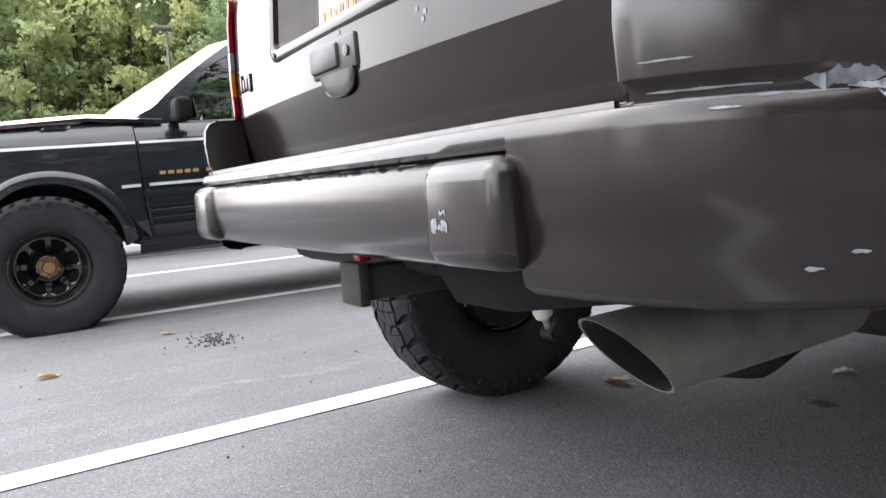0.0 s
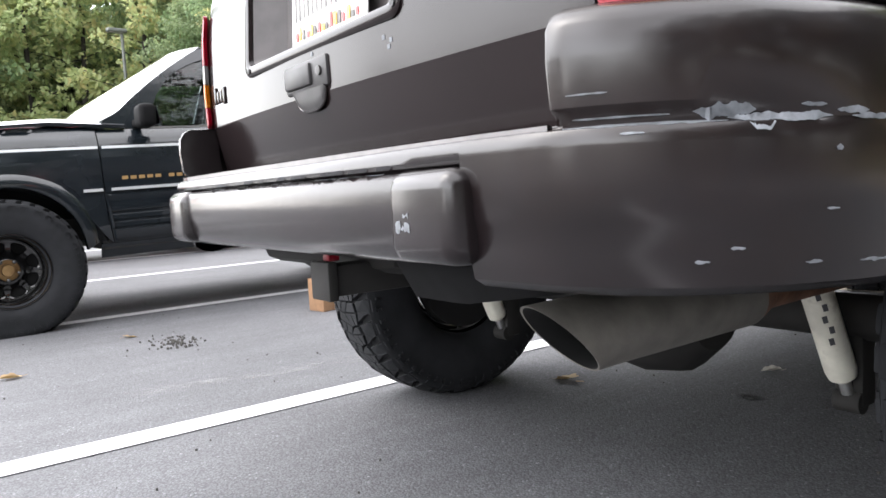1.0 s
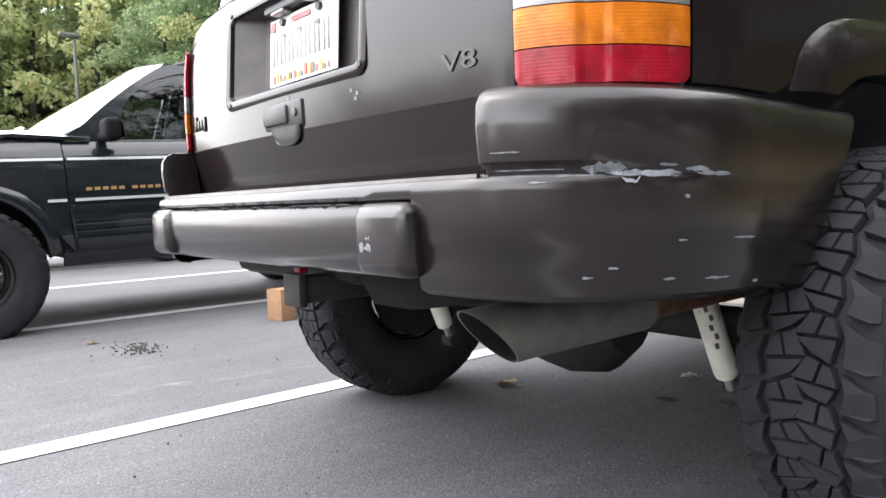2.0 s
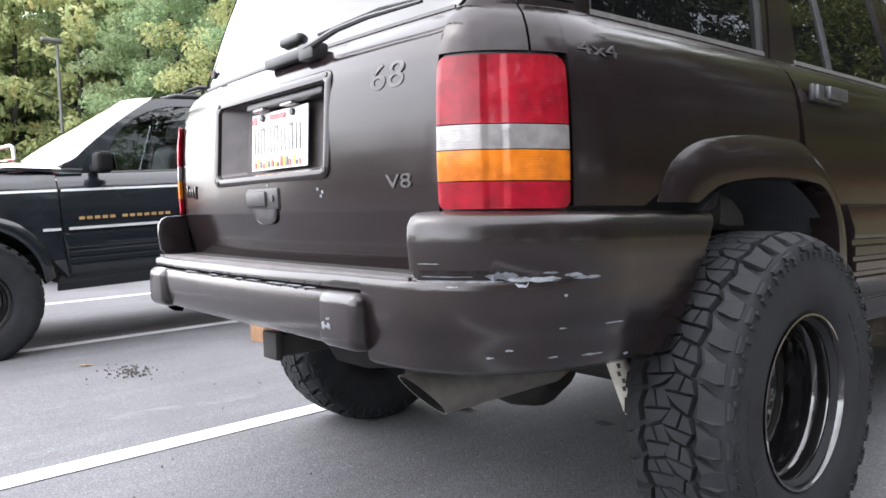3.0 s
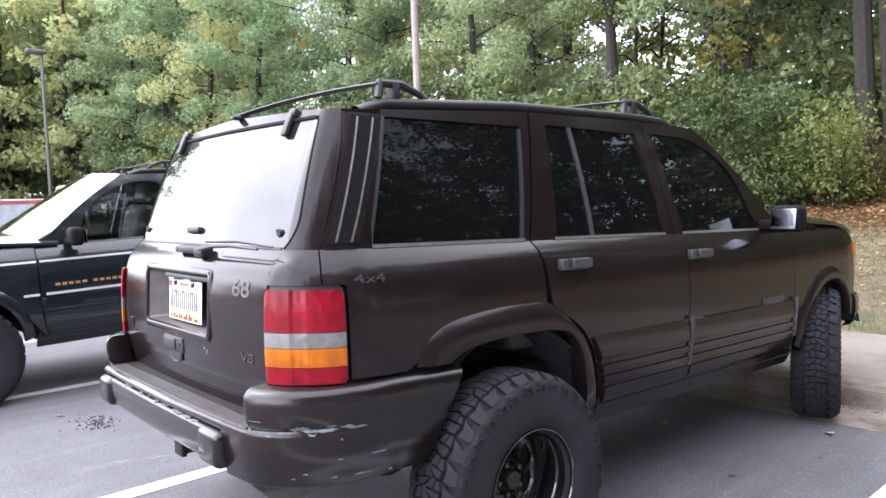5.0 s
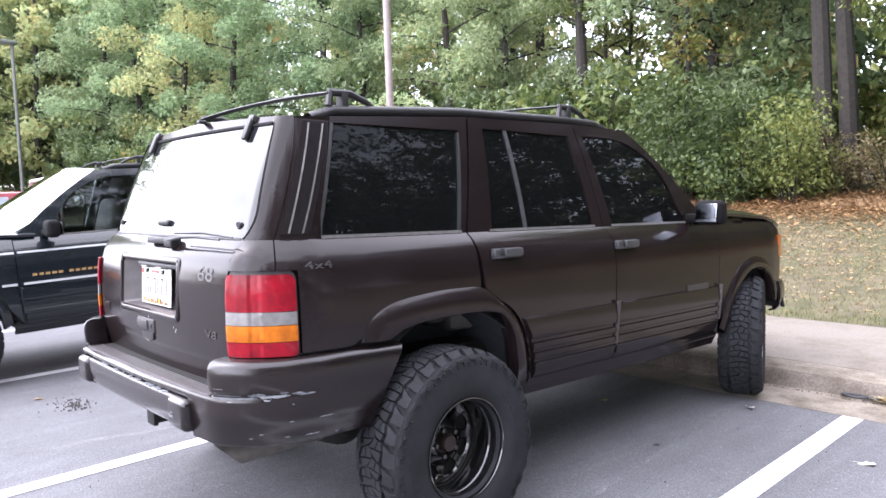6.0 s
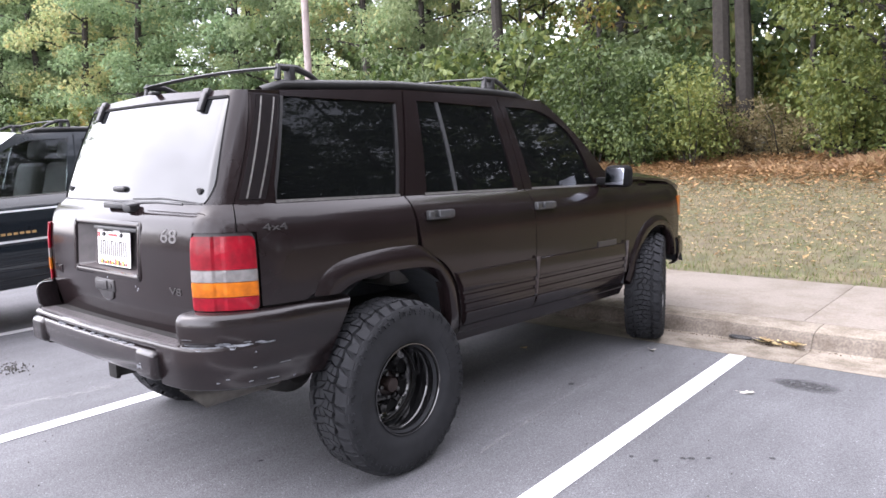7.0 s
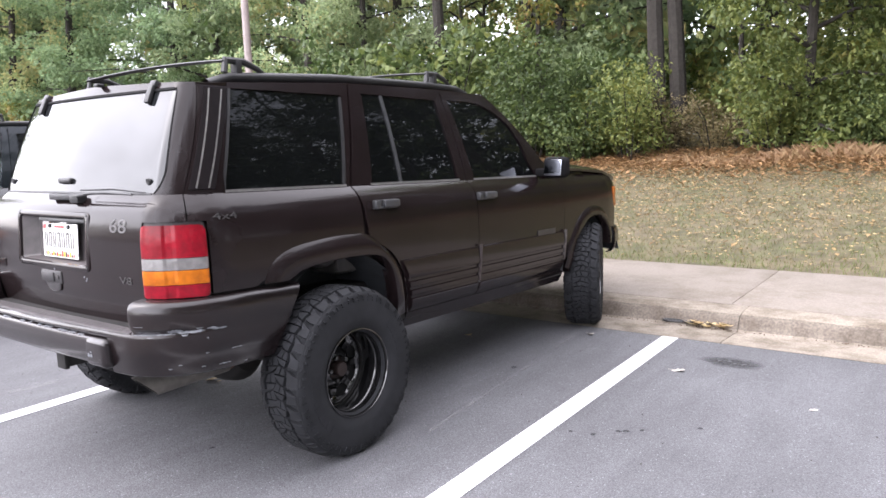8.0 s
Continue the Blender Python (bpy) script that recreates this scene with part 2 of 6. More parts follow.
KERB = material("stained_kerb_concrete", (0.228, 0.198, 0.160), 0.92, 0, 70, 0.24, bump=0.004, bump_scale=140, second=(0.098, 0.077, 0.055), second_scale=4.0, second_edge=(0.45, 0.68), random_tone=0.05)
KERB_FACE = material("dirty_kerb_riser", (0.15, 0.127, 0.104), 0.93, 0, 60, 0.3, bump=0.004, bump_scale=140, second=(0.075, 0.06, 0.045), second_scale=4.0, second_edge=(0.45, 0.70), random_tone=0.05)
JOINT = material("dirty_concrete_joint", (0.07, 0.06, 0.05), 0.95, 0, 30, 0.4)
LAWN = material("dry_lawn_soil", (0.096, 0.079, 0.046), 0.95, 0, 6, 0.4, bump=0.004, bump_scale=40, second=(0.070, 0.068, 0.032), second_scale=2.2)
BARK = material("grey_bark", (0.028, 0.024, 0.020), 0.95, 0, 14, 0.35, bump=0.005, bump_scale=25)

# ---------------------------------------------------------------- ground
SK = -0.021  # the stall lines' drift across the car's heading


def bank(x, y):
    """Height of the ground: flat lot, lawn rising towards the wood."""
    if y < 2.7:
        return 0.0
    far = max(0.0, y - 5.1)
    return 0.12 + 0.098 * min(far, 9.0) + 0.03 * max(0.0, min(far, 40.0) - 9.0)


bm = bmesh.new()
xs = [-400, -120, -60, -30, -15, 0, 15, 30, 60, 120, 400]
add_grid(bm, [[(x, y, 0) for x in xs] for y in (-400, -100, -30, -8, 0, 2.68)])
tagged(part("road", bm, ASPHALT), "grey asphalt parking lot surface", "road", kind="structure")
bm = bmesh.new()
ys = [5.05, 5.6, 6.5, 8, 10, 12, 14, 17, 20, 24, 30, 40, 60, 120, 400]
add_grid(bm, [[(x, y, bank(x, y)) for x in xs] for y in ys])
tagged(part("ground", bm, LAWN), "dry autumn lawn rising to the wood", "ground", kind="structure")
bm = bmesh.new()
add_grid(bm, [[(x, 2.69, -0.02), (x, 3.2, -0.03), (x, 3.3, 0.085), (x, 5.06, 0.095)] for x in np.linspace(-60, 60, 31)], flip=True)
pavement = tagged(part("pavement", bm, JOINT), "weathered concrete gutter, kerb and sidewalk", "pavement", kind="structure")


def slab_mesh(kind, seed):
    """One cast length of gutter and kerb, or one sidewalk slab, with worn edges."""
    rg = random.Random(seed)
    bm = bmesh.new()
    L = 2.996
    xs_ = [0, 0.006] + list(np.linspace(0.1, L - 0.1, 34)) + [L - 0.006, L]
    prof = [(2.682, 0.002), (2.90, -0.004), (3.10, -0.014), (3.135, -0.006), (3.16, 0.045), (3.178, 0.074), (3.21, 0.094), (3.28, 0.108), (3.435, 0.112)] if kind == "kerb" else [(3.445, 0.112), (3.46, 0.117), (4.2, 0.121), (5.04, 0.126), (5.055, 0.121)]
    P = []
    for x in xs_:
        edge = x in (0, L)
        row = []
        for k, (y, z) in enumerate(prof):
            j = rg.uniform(-0.004, 0.004) if kind == "kerb" and 3 <= k <= 7 and 0.1 < x < L - 0.1 else rg.uniform(-0.0005, 0.0005)
            row.append((x, y + j, z + j * 0.6 - (0.003 if edge else 0)))
        P.append(row)
    add_grid(bm, P, flip=True)
    add_grid(bm, [[(x, p[1], p[2]) for p in P[0 if x == 0 else -1]] for x in (0,)] + [[(0, p[1], p[2] - 0.03) for p in P[0]]])
    add_grid(bm, [[p for p in P[-1]], [(p[0], p[1], p[2] - 0.03) for p in P[-1]]])
    if kind == "walk":
        add_grid(bm, [[(r[0][0], r[0][1], r[0][2] - 0.03) for r in P], [r[0] for r in P]])
    me = bpy.data.meshes.new(kind)
    bmesh.ops.recalc_face_normals(bm, faces=bm.faces)
    bm.to_mesh(me)
    bm.free()
    me.shade_smooth()
    me.set_sharp_from_angle(angle=radians(50))
    me.materials.append(KERB if kind == "kerb" else CONCRETE)
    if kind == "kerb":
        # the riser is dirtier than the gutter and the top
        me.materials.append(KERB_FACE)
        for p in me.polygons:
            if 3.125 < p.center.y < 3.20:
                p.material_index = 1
    return me


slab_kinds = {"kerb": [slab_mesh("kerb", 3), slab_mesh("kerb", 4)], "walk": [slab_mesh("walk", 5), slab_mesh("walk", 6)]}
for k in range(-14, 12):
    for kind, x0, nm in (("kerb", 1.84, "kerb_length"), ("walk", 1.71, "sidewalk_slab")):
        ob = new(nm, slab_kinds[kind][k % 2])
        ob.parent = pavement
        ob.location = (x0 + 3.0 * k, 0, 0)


def line_x(k, y):
    return 1.553 - 2.636 * k + SK * y


for k in range(-3, 9):
    bm = bmesh.new()
    add_grid(bm, [[(line_x(k, y) - 0.059, y, 0.004), (line_x(k, y) + 0.059, y, 0.004)] for y in np.linspace(-2.6, 2.672, 12)])
    tagged(part("parking_line", bm, LINE), "worn white painted parking stall line", "line", "stall lines", "structure")

# ---------------------------------------------------------------- the car's skin
PLAN_Y = [-0.5, -0.2, 0.2, 0.8, 1.6, 2.2, 2.6, 3.0, 3.2, 3.4]
PLAN_X = [0.835, 0.85, 0.86, 0.865, 0.865, 0.86, 0.85, 0.835, 0.81, 0.72]
OZ = [0.50, 0.58, 0.66, 0.80, 0.95, 1.08, 1.15, 1.20, 1.235, 1.26]
OO = [-0.07, -0.03, -0.012, -0.004, 0, -0.004, -0.013, -0.028, -0.052, -0.085]
TOPY, TOPZ = [-0.5, 0.36, 1.15, 1.6], [1.715, 1.775, 1.795, 1.79]


def plan(u):
    if u <= 1:
        return 0.62 * u, -0.857 + 0.020 * u * u
    if u <= 2:
        a = (u - 1) * math.pi / 2
        return 0.62 + 0.215 * math.sin(a), -0.5 - 0.337 * math.cos(a)
    y = -0.5 + 3.9 * (u - 2)
    return interp(y, PLAN_Y, PLAN_X), y


def top(u):
    if u <= 1:
        return Vector((0.56 * u, -0.60 + 0.02 * u * u, 1.735 - 0.02 * u))
    if u <= 2:
        a = (u - 1) * math.pi / 2
        return Vector((0.56 + 0.085 * math.sin(a), -0.5 - 0.08 * math.cos(a), 1.715))
    y = -0.5 + 3.9 * (u - 2)
    return Vector((0.645, y, interp(y, TOPY, TOPZ)))


def low(u, o):
    x, y = plan(u)
    x1, y1 = plan(max(0, u - 0.01))
    x2, y2 = plan(u + 0.01)
    n = Vector((y2 - y1, -(x2 - x1), 0)).normalized()
    return Vector((x, y, 0)) + n * o


def skin(u, z, out=0.0):
    """The body's surface at plan parameter u (0 rear middle, 1 to 2 the corner, 2 up the side) and height z; out: metres proud of it."""
    if z <= 1.26:
        p = low(u, interp(z, OZ, OO) + out)
        return Vector((p.x, p.y, z))
    b, t = low(u, OO[-1] + out), top(u)
    f = (z - 1.26) / (t.z - 1.26)
    d = low(u, 1) - low(u, 0)
    p = Vector((b.x + (t.x - b.x) * f, b.y + (t.y - b.y) * f, z)) + d * (0.012 * 4 * f * (1 - f) + (out * f))
    return p


def uy(y):
    return 2 + (y + 0.5) / 3.9


def ux(x):
    return x / 0.62


def nose_shift(y):
    """The front doors and wings run on a little further than the cabin."""
    return interp(y, [1.25, 2.22, 2.7, 3.1, 3.5], [0, 0.065, 0.11, 0.12, 0.14])


def shear(bm):
    """The body stands nose-down on its springs."""
    for v in bm.verts:
        v.co.y += nose_shift(v.co.y) * min(1.0, max(0.0, (1.37 - v.co.z) / 0.09))
        v.co.z -= 0.03 * (v.co.y + 0.5)
    return bm


def side_patch(ya, yb, za, zb, nu=24, nv=10, out=0.0, thick=0.02, mirror=False):
    """A side panel: ya, yb rear and front edge as numbers or functions of z; za, zb lower and upper edge as functions of y."""
    fy = [a if callable(a) else (lambda z, a=a: a) for a in (ya, yb)]
    fz = [a if callable(a) else (lambda y, a=a: a) for a in (za, zb)]
    P = []
    for j in range(nv + 1):
        row = []
        for i in range(nu + 1):
            y, z = 0.5, 1.0
            for _ in range(6):
                y = fy[0](z) + (fy[1](z) - fy[0](z)) * i / nu
                z = fz[0](y) + (fz[1](y) - fz[0](y)) * j / nv
            row.append(skin(uy(y), z, out))
        P.append(row)
    return shear(sheet(P, thick, mirror))


REAR_FLARE_OUT = [(-0.405, 0.875), (-0.36, 0.955), (-0.25, 1.01), (-0.05, 1.035), (0.10, 1.038), (0.225, 1.03), (0.33, 0.965), (0.42, 0.885), (0.48, 0.78), (0.52, 0.60)]
REAR_FLARE_IN = [(-0.285, 0.875), (-0.20, 0.912), (-0.05, 0.93), (0.10, 0.934), (0.24, 0.927), (0.325, 0.90), (0.385, 0.82), (0.412, 0.70), (0.425, 0.58)]
FRONT_FLARE_OUT = [(2.27, 0.60), (2.30, 0.74), (2.37, 0.87), (2.47, 0.965), (2.62, 1.02), (2.76, 1.02), (2.88, 0.98), (2.98, 0.89), (3.04, 0.80), (3.06, 0.73)]
FRONT_FLARE_IN = [(2.33, 0.56), (2.36, 0.70), (2.42, 0.81), (2.51, 0.895), (2.62, 0.945), (2.75, 0.95), (2.85, 0.92), (2.94, 0.85), (2.99, 0.77), (3.01, 0.70)]


def ln(z0, y0, z1, y1):
    return lambda z: y0 + (y1 - y0) * (z - z0) / (z1 - z0)


def gpatch(ua, ub, za, zb, nu=16, nv=12, out=0.0, thick=0.02, mirror=False):
    """A patch of the skin between plan parameters ua(z), ub(z) and heights za(u), zb(u)."""
    fu = [a if callable(a) else (lambda z, a=a: a) for a in (ua, ub)]
    fz = [a if callable(a) else (lambda u, a=a: a) for a in (za, zb)]
    P = []
    for j in range(nv + 1):
        row = []
        for i in range(nu + 1):
            z = (fz[0](1.5) + fz[1](1.5)) / 2
            for _ in range(6):
                u = fu[0](z) + (fu[1](z) - fu[0](z)) * i / nu
                z = fz[0](u) + (fz[1](u) - fz[0](u)) * j / nv
            o = out(u, z) if callable(out) else out
            p = skin(abs(u), z, o)
            row.append((-p.x if u < 0 else p.x, p.y, p.z))
        P.append(row)
    return shear(sheet(P, thick, mirror))


def join(*bms):
    a = bms[0]
    for b in bms[1:]:
        me = bpy.data.meshes.new("scratch")
        b.to_mesh(me)
        b.free()
        a.from_mesh(me)
        bpy.data.meshes.remove(me)
    return a


def flare_strip(outer, inner, n=40, mirror=False, swell=1.0):
    A, B = resample(outer, n), resample(inner, n)
    P = []
    for f, o in ((0.0, 0.001), (0.05, 0.009), (0.22, 0.025), (0.40, 0.037), (0.50, 0.040), (0.75, 0.040), (0.97, 0.038), (1.0, 0.032), (1.0, -0.05)):
        row = []
        for a, b in zip(A, B):
            y, z = a + (b - a) * f
            row.append(skin(uy(y), z, o * swell if o > 0 else o))
        P.append(row)
    return shear(sheet(P[::-1], 0.0, mirror))


def arch_low(y):
    return max(0.868, interp(y, [p[0] for p in REAR_FLARE_OUT[:8]], [p[1] - 0.012 for p in REAR_FLARE_OUT[:8]])) if y > -0.4 else 0.868


def fender_low(y):
    return interp(y, [2.2] + [p[0] for p in FRONT_FLARE_OUT[1:9]] + [3.2], [0.58] + [p[1] - 0.012 for p in FRONT_FLARE_OUT[1:9]] + [0.78])


def rear_door_edge(z):
    return interp(z, [0.58, 0.70, 0.80, 0.87, 0.945, 0.965, 0.98, 1.04, 1.12, 1.26, 1.78], [0.525, 0.51, 0.485, 0.45, 0.375, 0.33, 0.265, 0.235, 0.228, 0.215, 0.365])


def b_edge(z):
    return interp(z, [0.58, 0.9, 1.26, 1.78], [1.165, 1.19, 1.20, 1.125])


def u_at(y, z):
    """Plan parameter at which the skin stands at y at height z."""
    a, c = 1.0, 2.6
    for _ in range(30):
        h = (a + c) / 2
        if skin(h, z).y < y:
            a = h
        else:
            c = h
    return a


def glass_edge(z):
    """Half width of the rear window in plan parameter, with rounded lower and upper corners."""
    low_r = max(0.0, 1 - (z - 1.262) / 0.11)
    top_r = max(0.0, 1 - (1.694 - z) / 0.03)
    return 1.325 - 0.08 * (z - 1.26) - 0.34 * (1 - math.sqrt(max(0.0, 1 - low_r ** 2))) - 0.05 * (1 - math.sqrt(max(0.0, 1 - top_r ** 2)))


# ---------------------------------------------------------------- wheels
def tyre_parts(R, W, root, rubber, lugs=33, whitewall=False):
    """An off-road tyre with lugged tread, lying round the local x axis."""
    h = W / 2
    r0 = R - 0.020
    prof = [(0.190, -h * 0.70), (0.200, -h * 0.84), (0.216, -h * 0.90), (0.235, -h * 0.975), (R * 0.66, -h * 1.0), (R * 0.74, -h * 1.005), (R * 0.82, -h * 0.99), (R * 0.885, -h * 0.965), (R * 0.93, -h * 0.925), (R * 0.95, -h * 0.88), (r0 - 0.005, -h * 0.78), (r0, -h * 0.5), (r0 + 0.001, 0)]
    prof = prof + [(r, -a) for r, a in prof[-2::-1]]
    bm = bmesh.new()
    add_lathe(bm, prof, 96)
    carcass = part("tyre", finish(bm), rubber, root)
    tb = bmesh.new()
    d = 2 * math.pi / lugs
    rng = random.Random(5)
    shift = {}

    def knot(k, w):
        """A corner of the tread pattern; k counts half pitches, w is across the tread."""
        key = (k % (2 * lugs), round(w, 3))
        if key not in shift:
            shift[key] = (rng.uniform(-0.09, 0.09) * d, rng.uniform(-0.025, 0.025) * h)
        return (k * d / 2 + shift[key][0] + 0.42 * d * abs(w), w * h + shift[key][1])

    def lug(poly, rt, rb, gap=0.0036):
        poly = [np.array(q) for q in poly]
        c = np.mean(poly, axis=0)
        rings = []
        for rr, g_ in ((rt, gap + 0.0010), (rt - 0.0016, gap + 0.0001), (rb, gap - 0.001)):
            rings.append([])
            for a, w in poly:
                va, vw = (a - c[0]) * R, w - c[1]
                f = 1 - 1.25 * g_ / max(0.012, math.hypot(va, vw))
                aa, ww = c[0] + (a - c[0]) * f, c[1] + vw * f
                drop = 0.030 * max(0, abs(ww) / h - 0.60) ** 1.4 / 0.38 ** 1.4
                r = rr - drop
                rings[-1].append(tb.verts.new((ww, r * math.cos(aa), r * math.sin(aa))))
        tb.faces.new(rings[0])
        for p, q in zip(rings, rings[1:]):
            for i in range(len(p)):
                k = (i + 1) % len(p)
                tb.faces.new((p[i], q[i], q[k], p[k]))

    def mix(p, q, f):
        return (p[0] + (q[0] - p[0]) * f, p[1] + (q[1] - p[1]) * f)

    for i in range(lugs):
        for s in (-1, 1):
            k0 = 2 * i + (1 if s < 0 else 0)
            # centre block, angled against its neighbour across a zigzag groove and cut by a sipe
            a, b, c = knot(k0, 0.07 * s), knot(k0 + 1, -0.10 * s), knot(k0 + 2, 0.07 * s)
            e, f_, g_ = knot(k0 + 2, 0.40 * s), knot(k0 + 1, 0.47 * s), knot(k0, 0.40 * s)
            lug([a, b, mix(b, f_, 0.5), mix(g_, a, 0.4)], R + 0.001, r0 - 0.004, 0.0032)
            lug([mix(g_, a, 0.4), mix(b, f_, 0.5), f_, g_], R + 0.001, r0 - 0.004, 0.0032)
            lug([b, c, e, f_], R + 0.0005, r0 - 0.004, 0.0052)
            # shoulder lug: a long bar with a cut edge, every second one longer
            out_w = 0.955 if i % 2 else 0.905
            lean = 0.16 * d
            p, q = knot(k0, 0.455 * s), knot(k0 + 2, 0.455 * s)
            mid = knot(k0 + 1, 0.50 * s)
            sh = [p, mid, (q[0], q[1]), (q[0] + lean, 0.78 * h * s), (q[0] + lean - 0.06 * d, out_w * h * s), (p[0] + lean + 0.22 * d, out_w * h * s), (p[0] + lean + 0.13 * d, 0.78 * h * s)]
            lug(sh, R, r0 - 0.012, 0.0066)
            # small cleats down the sidewall
            o = p[0] + lean + 0.6 * d
            for ra, rb_, wa, wb, half, offs in ((R - 0.026, R * 0.912, 0.930, 0.962, 0.26, (0.0,)), (R * 0.898, R * 0.880, 0.968, 0.980, 0.085, (-0.25, 0.25)), (R * 0.868, R * 0.853, 0.983, 0.990, 0.065, (-0.25, 0.25))):
                for oo in [o + t * d for t in offs]:
                    vs = [(oo - half * d, ra, h * wa), (oo + half * d, ra, h * wa), (oo + half * 0.8 * d, rb_, h * wb), (oo - half * 0.8 * d, rb_, h * wb)]
                    top_v = [tb.verts.new((s * (w + 0.0045), r * math.cos(aa), r * math.sin(aa))) for aa, r, w in vs]
                    low_v = [tb.verts.new((s * (w - 0.012), r * math.cos(aa), r * math.sin(aa))) for aa, r, w in vs]
                    tb.faces.new(top_v)
                    for q_ in range(4):
                        tb.faces.new((top_v[q_], low_v[q_], low_v[(q_ + 1) % 4], top_v[(q_ + 1) % 4]))
    bmesh.ops.recalc_face_normals(tb, faces=tb.faces)
    part("tread", tb, rubber, carcass, "chunky off-road tread blocks", smooth=False)
    # raised sidewall marks stand as plain bars
    for c0, count in ((0.0, 7), (math.pi, 9)):
        mb = bmesh.new()
        for k in range(count):
            a0 = c0 + (k - count / 2) * 0.125
            pts = [(a0, R * 0.675), (a0 + 0.085, R * 0.675), (a0 + 0.085, R * 0.765), (a0, R * 0.765)]
            up = [mb.verts.new((h + 0.0022, r * math.cos(a), r * math.sin(a))) for a, r in pts]
            dn = [mb.verts.new((h - 0.006, r * math.cos(a), r * math.sin(a))) for a, r in pts]
            mb.faces.new(up)
            for q in range(4):
                mb.faces.new((up[q], dn[q], dn[(q + 1) % 4], up[(q + 1) % 4]))
        bmesh.ops.recalc_face_normals(mb, faces=mb.faces)
        tagged(part("sidewall_mark", mb, OUTLINE if whitewall else rubber, carcass, "raised bars on the sidewall", smooth=False), kind="stuff")
    return carcass


def rim_parts(W, root, rim_mat, cap_mat):
    """A steel wheel with eight D-shaped holes."""
    bm = bmesh.new()
    h = W / 2
    add_lathe(bm, [(0.200, h * 0.80), (0.207, h * 0.88), (0.208, h * 0.915), (0.203, h * 0.92), (0.199, h * 0.86), (0.198, h * 0.70), (0.192, h * 0.67), (0.190, h * 0.62), (0.189, h * 0.46), (0.184, h * 0.42), (0.182, h * 0.34), (0.183, -h * 0.2), (0.19, -h * 0.5), (0.20, -h * 0.7), (0.215, -h * 0.75)], 72)
    bm2 = finish(bm)
    rim = part("rim", bm2, rim_mat, root)
    # disc: eight sectors, each a sheet round its own rounded hole
    rs = [0.062, 0.072, 0.088, 0.104, 0.122, 0.140, 0.150, 0.168, 0.186]
    xs_ = [0.030, 0.026, 0.012, 0.004, 0.000, 0.000, 0.003, 0.010, 0.004]
    bm = bmesh.new()
    x0 = h * 0.14 - 0.062
    ha, rc, hr = math.pi / 8, 0.124, 0.062
    for k in range(8):
        P = []
        for f in (0.0, 0.2, 0.5, 0.8, 1.0):
            row = []
            for j in range(48):
                t = 2 * math.pi * (j + 0.5) / 48
                c, s_ = math.cos(t), math.sin(t)
                m = 1 / max(abs(c), abs(s_))
                q = (abs(c) ** 3.2 + abs(s_) ** 3.2) ** (-1 / 3.2)
                ain, rin = c * q * 0.255 * (1 + 0.22 * s_), rc + 0.007 + s_ * q * 0.026
                aout, rout = c * m * ha, rc + s_ * m * hr
                a, r = ain + (aout - ain) * f, rin + (rout - rin) * f
                a += k * 2 * ha
                row.append((x0 + interp(r, rs, xs_) - (0.005 if f == 0 else 0), r * math.cos(a), r * math.sin(a)))
            P.append(row)
        add_grid(bm, P, close_u=True)
    bmesh.ops.remove_doubles(bm, verts=bm.verts, dist=0.0006)
    bmesh.ops.recalc_face_normals(bm, faces=bm.faces)
    r = bmesh.ops.solidify(bm, geom=bm.faces[:], thickness=0.008)
    bmesh.ops.recalc_face_normals(bm, faces=bm.faces)
    part("wheel_disc", bm, rim_mat, rim, "disc with eight D-shaped holes")
    bm = bmesh.new()
    add_lathe(bm, [(0.001, x0 + 0.062), (0.031, x0 + 0.060), (0.035, x0 + 0.055), (0.036, x0 + 0.012), (0.062, x0 + 0.010), (0.064, x0 + 0.02), (0.066, x0 - 0.02)], 40)
    part("hub_cap", finish(bm), cap_mat, rim)
    for k in range(5):
        a = 2 * math.pi * k / 5 + 0.3
        c = (math.cos(a) * 0.057, math.sin(a) * 0.057)
        part("lug_nut", tube([(x0 + 0.015, *c), (x0 + 0.045, *c), (x0 + 0.048, *c)], [0.0105, 0.0105, 0.006], 6), NUT, rim)
    # the drum's near-black colour stands in for shade behind the disc's holes
    part("brake_drum", finish(add_lathe(bmesh.new(), [(0.001, -0.060), (0.160, -0.060), (0.166, -0.066), (0.166, -0.11), (0.001, -0.11)], 40)), SOOT_SHADE, rim)
    return rim


def wheel(parent, at, R, W, steer=0, left=False, rubber=None, cap=None, whitewall=False, spin=0):
    """A wheel as a part of its car; its pieces hang under it."""
    bmx = bmesh.new()
    add_lathe(bmx, [(0.183, -W * 0.3), (0.184, W * 0.18)], 40)
    w = part("wheel", bmx, CORE, parent)
    w.matrix_local = pose(*at, 0, 0, steer) @ pose(0, 0, 0, 0, 0, 180 if left else 0) @ pose(0, 0, 0, spin, 0, 0)
    # thing > wheel > tyre, rim: deeper pieces are re-hung on the wheel
    before = set(bpy.data.objects)
    t = tyre_parts(R, W, w, rubber, whitewall=whitewall)
    r = rim_parts(W, w, RIM, cap)
    for o in set(bpy.data.objects) - before:
        o.parent = w
    return w


# ---------------------------------------------------------------- the cars
CORNER_ROWS = ((0.552, -0.05), (0.556, -0.02), (0.566, -0.004), (0.60, 0.002), (0.630, 0.0045), (0.638, 0.0075), (0.68, 0.010), (0.712, 0.011), (0.722, 0.011), (0.730, 0.006), (0.733, -0.004), (0.7355, -0.004), (0.744, 0.0), (0.752, 0.008), (0.80, 0.010), (0.832, 0.007), (0.848, -0.003), (0.857, -0.02), (0.860, -0.07))


